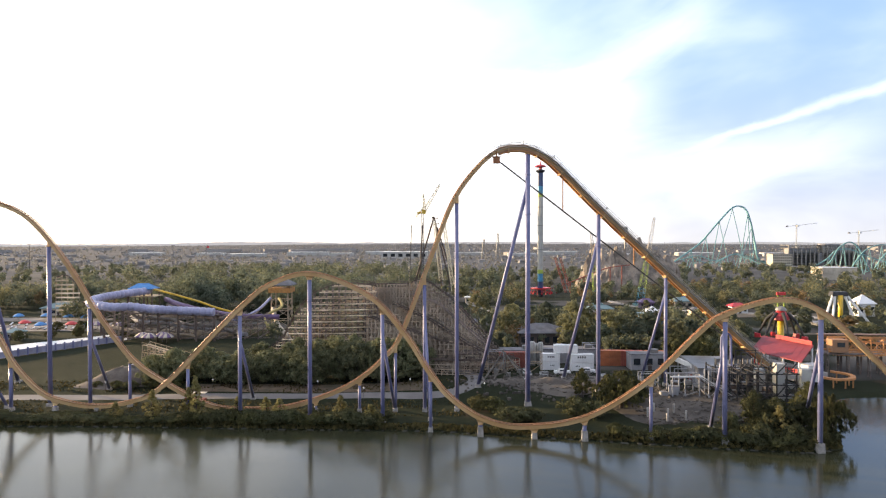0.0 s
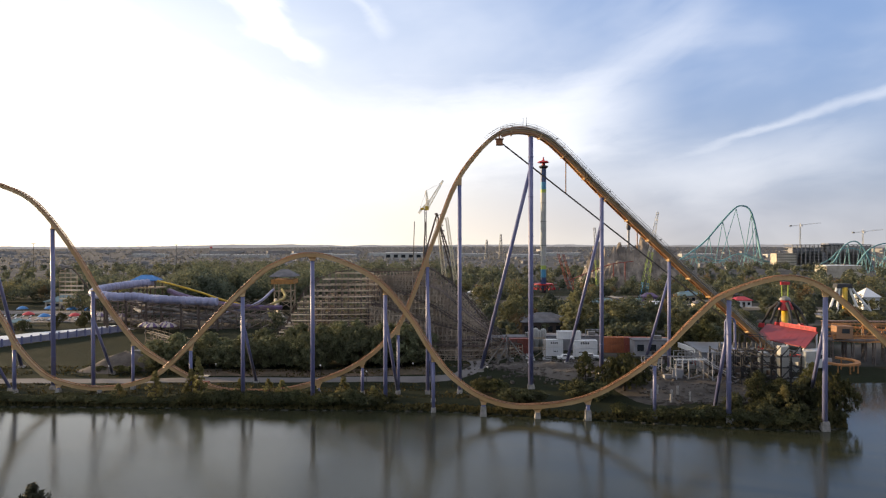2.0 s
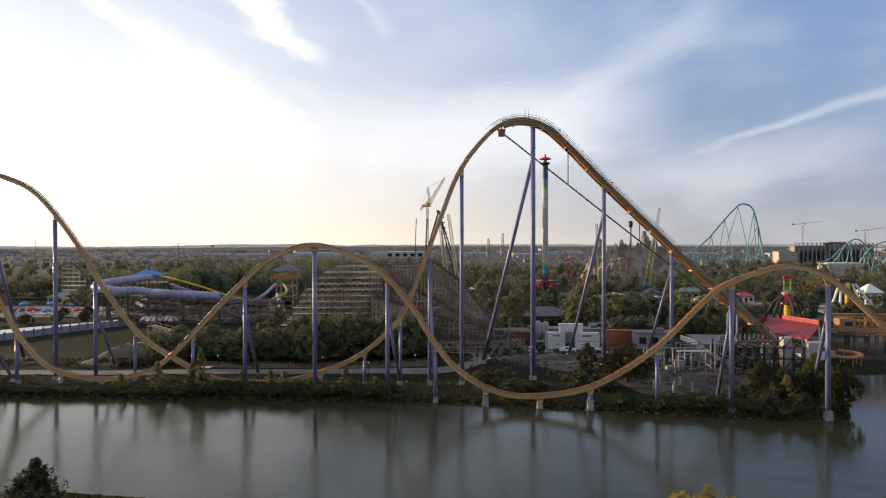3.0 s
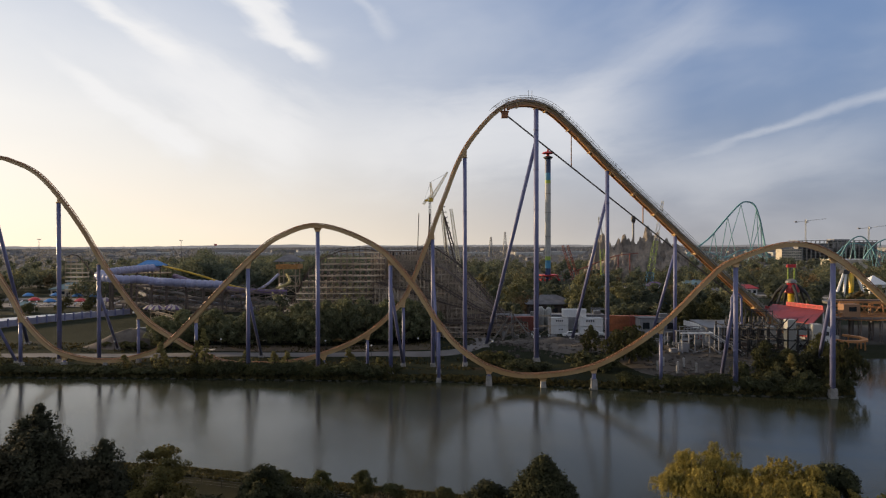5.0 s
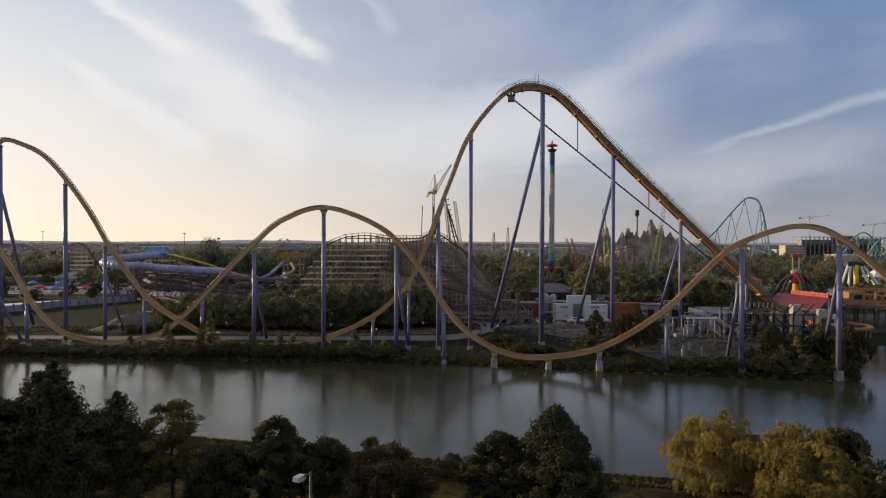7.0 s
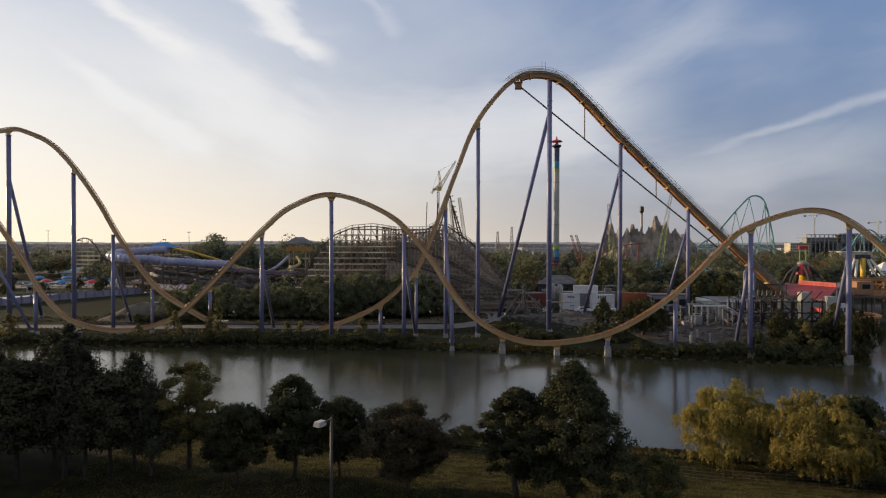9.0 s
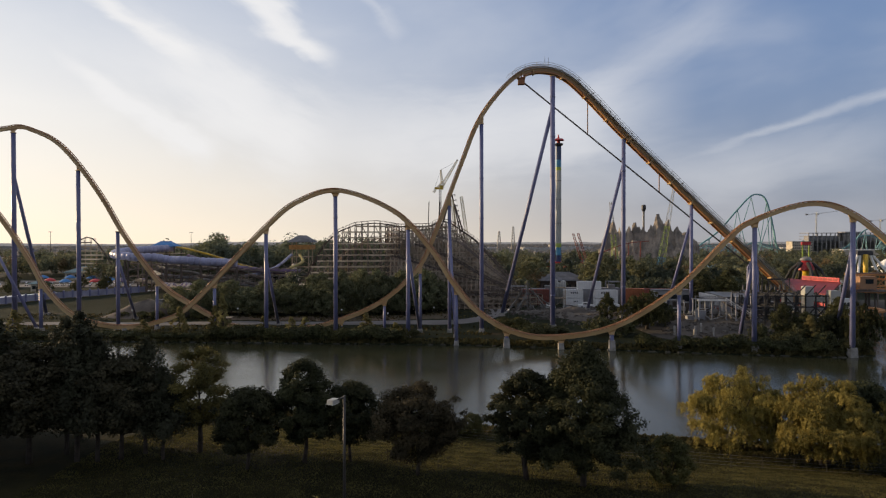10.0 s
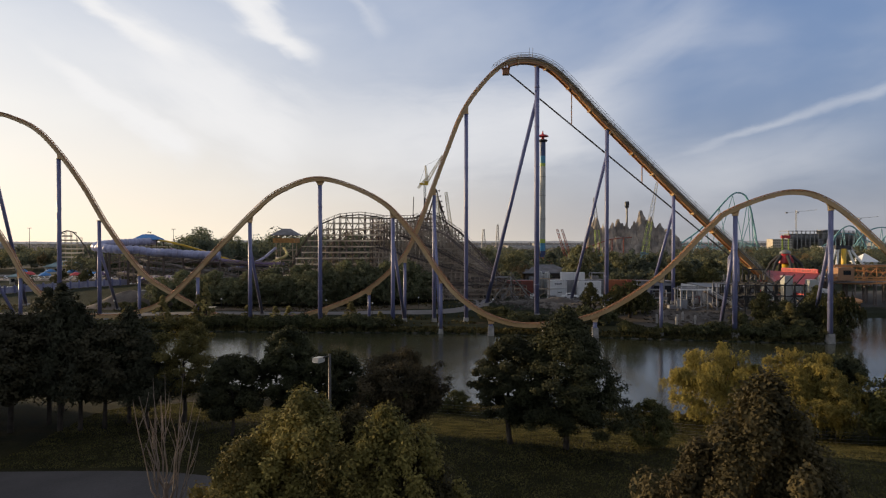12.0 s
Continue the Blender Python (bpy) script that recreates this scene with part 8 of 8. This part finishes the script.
# ---- yard clutter ----
def mound(name, x0, y0, rx, ry, h, label):
    """A heap of bare earth."""
    g = Geo()
    n, rows = 36, 7
    vs, fs = [], []
    for k in range(rows):
        f = k / (rows - 1)
        for j in range(n):
            a = 2 * math.pi * j / n
            q = 1 + 0.22 * math.sin(a * 3 + x0) + 0.1 * math.sin(a * 7)
            x, y = x0 + rx * (1 - f) * q * math.cos(a), y0 + ry * (1 - f) * q * math.sin(a)
            z = h * (0.5 - 0.5 * math.cos(math.pi * f)) * (1 + 0.25 * noise.noise(Vector((x * 0.4, y * 0.4, 0))))
            vs.append((x, y, gz(x, y) + z - (0.25 if k == 0 else 0)))
    for k in range(rows - 1):
        for j in range(n):
            fs.append((k * n + j, k * n + (j + 1) % n, (k + 1) * n + (j + 1) % n, (k + 1) * n + j))
    g.add(vs, fs)
    solo(name, g, mat("bare_grey_earth", (0.14, 0.118, 0.097), 0.95, 0, 0.35, 0.25, 8, 0.8), label, "mound", kind="structure", smooth=True)


mound("earth_mound", -105, 206, 15, 9, 4.9, "heap of bare grey earth below the water slides")
mound("earth_mound", 30, 196, 9, 4, 1.6, "heap of broken grey stone in the yard")
mound("earth_mound", 146, 203, 10, 5, 1.4, "bare sandy bank beside the cove")


def crate(x, y, rz, s, mt, label):
    z = gz(x, y)
    t = thing("storage_crate", (x, y, z), label, "crate", "crates in the yard")
    part("body", Geo().box((x, y, z + s[2] / 2), s, rz), mt, t)
    part("lid", Geo().box((x, y, z + s[2] + 0.06), (s[0] + 0.12, s[1] + 0.12, 0.12), rz), M_LAMP, t)


def frame_rack(x, y, w, d, h, mt, label):
    z = gz(x, y)
    t = thing("steel_rack", (x, y, z), label, "rack", "racks in the yard")
    for dx in (-w / 2, w / 2):
        for dy in (-d / 2, d / 2):
            part("post", Geo().beam((x + dx, y + dy, z - 0.1), (x + dx, y + dy, z + h), 0.22), mt, t)
    for k in (0.45, 0.98):
        part("beam", Geo().beam((x - w / 2, y - d / 2, z + h * k), (x + w / 2, y - d / 2, z + h * k), 0.2), mt, t)
        part("beam", Geo().beam((x - w / 2, y + d / 2, z + h * k), (x + w / 2, y + d / 2, z + h * k), 0.2), mt, t)
    part("brace", Geo().beam((x - w / 2, y - d / 2, z), (x + w / 2, y - d / 2, z + h * 0.45), 0.14), mt, t)


def yard_clutter():
    rng = random.Random(31)
    for i in range(26):
        x, y = rng.uniform(60, 90), rng.uniform(180, 208)
        s = (rng.uniform(1.2, 3.2), rng.uniform(1.0, 2.2), rng.uniform(0.8, 2.4))
        mt = rng.choice((M_GREYWALL, M_WOODDARK, M_WOODDARK, M_CONCRETE, M_RUST))
        crate(x, y, rng.uniform(-30, 30), s, mt, {M_GREYWALL: "grey steel box standing in the yard", M_WOODDARK: "dark timber crate standing in the yard", M_CONCRETE: "pale concrete block standing in the yard", M_RUST: "rusty steel box standing in the yard"}[mt])
    for i in range(16):
        x, y = rng.uniform(14, 50), rng.uniform(203, 212)
        crate(x, y, rng.uniform(-30, 30), (rng.uniform(0.8, 2.2), rng.uniform(0.8, 1.6), rng.uniform(0.5, 1.5)), rng.choice((M_WHITE, M_LAMP)), "small pale box beside the containers")
    for x, y, w, d, h, mt, lb in ((58, 190, 5, 3, 4.5, M_GREYWALL, "low grey open steel rack"), (74, 182, 4, 3, 7.5, M_GREYWALL, "tall grey open steel rack"), (85, 178, 5, 3, 6.0, M_DARKSTEEL, "dark open steel rack"), (70, 196, 6, 4, 5.0, M_GREYWALL, "grey open steel rack"), (28, 214, 4, 3, 6.5, M_WOOD, "timber rack beside the containers"), (48, 222, 5, 4, 8.0, M_GREYWALL, "tall grey rack behind the containers"), (15, 214, 5, 3, 7.0, M_GREYWALL, "grey rack near the timber coaster"), (88, 192, 6, 4, 10.5, M_DARKSTEEL, "tall dark rack under the lift hill"), (97, 190, 5, 4, 8.5, M_DARKSTEEL, "dark rack beside the piers")):
        frame_rack(x, y, w, d, h, mt, lb)
    for i in range(9):
        x, y = rng.uniform(62, 86), rng.uniform(176, 190)
        a, ln, z = rng.uniform(0, 3.1), rng.uniform(4, 8), gz(x, y)
        solo("steel_pipe", Geo().pipe([(x, y, z + 0.15), (x + math.cos(a) * ln, y + math.sin(a) * ln * 0.5, gz(x + math.cos(a) * ln, y + math.sin(a) * ln * 0.5) + 0.2 + rng.uniform(0, 2.2))], 0.2, 8), M_LAMP, "grey steel pipe lying in the yard", "pipe", "pipes in the yard")
    for x, y in ((-40, 194), (-72, 194.5), (-104, 193), (-12, 193), (10, 188), (22, 190), (-25, 186)):
        z = gz(x, y)
        t = thing("path_lamp", (x, y, z), "low path lamp with a pale globe", "lamp", "path lamps")
        part("pole", Geo().pipe([(x, y, z - 0.1), (x, y, z + 3.2)], 0.06, 6), M_DARKSTEEL, t)
        part("globe", Geo().lathe((x, y, z + 3.2), [(0.1, 0), (0.26, 0.2), (0.26, 0.38), (0.08, 0.55)], 8), M_WHITE, t)
    t = thing("garden_cart", (-73, 184, gz(-73, 184)), "small red flat cart parked beside the path", "cart")
    z = gz(-73, 184)
    part("bed", Geo().box((-73, 184, z + 0.9), (5.5, 2.2, 0.5)), M_RUST, t)
    part("cab", Geo().box((-75, 184, z + 1.9), (1.6, 2.0, 1.6), 0, 0.85), M_RED, t)
    part("canopy", Geo().box((-72.4, 184, z + 2.8), (4.6, 2.3, 0.15)), M_CREAM, t)
    for dx in (-2, 2):
        for dy in (-1.1, 1.1):
            part("wheel", Geo().pipe([(-73 + dx, 184 + dy - 0.1, z + 0.42), (-73 + dx, 184 + dy + 0.1, z + 0.42)], 0.42, 10), M_DARKSTEEL, t)


yard_clutter()
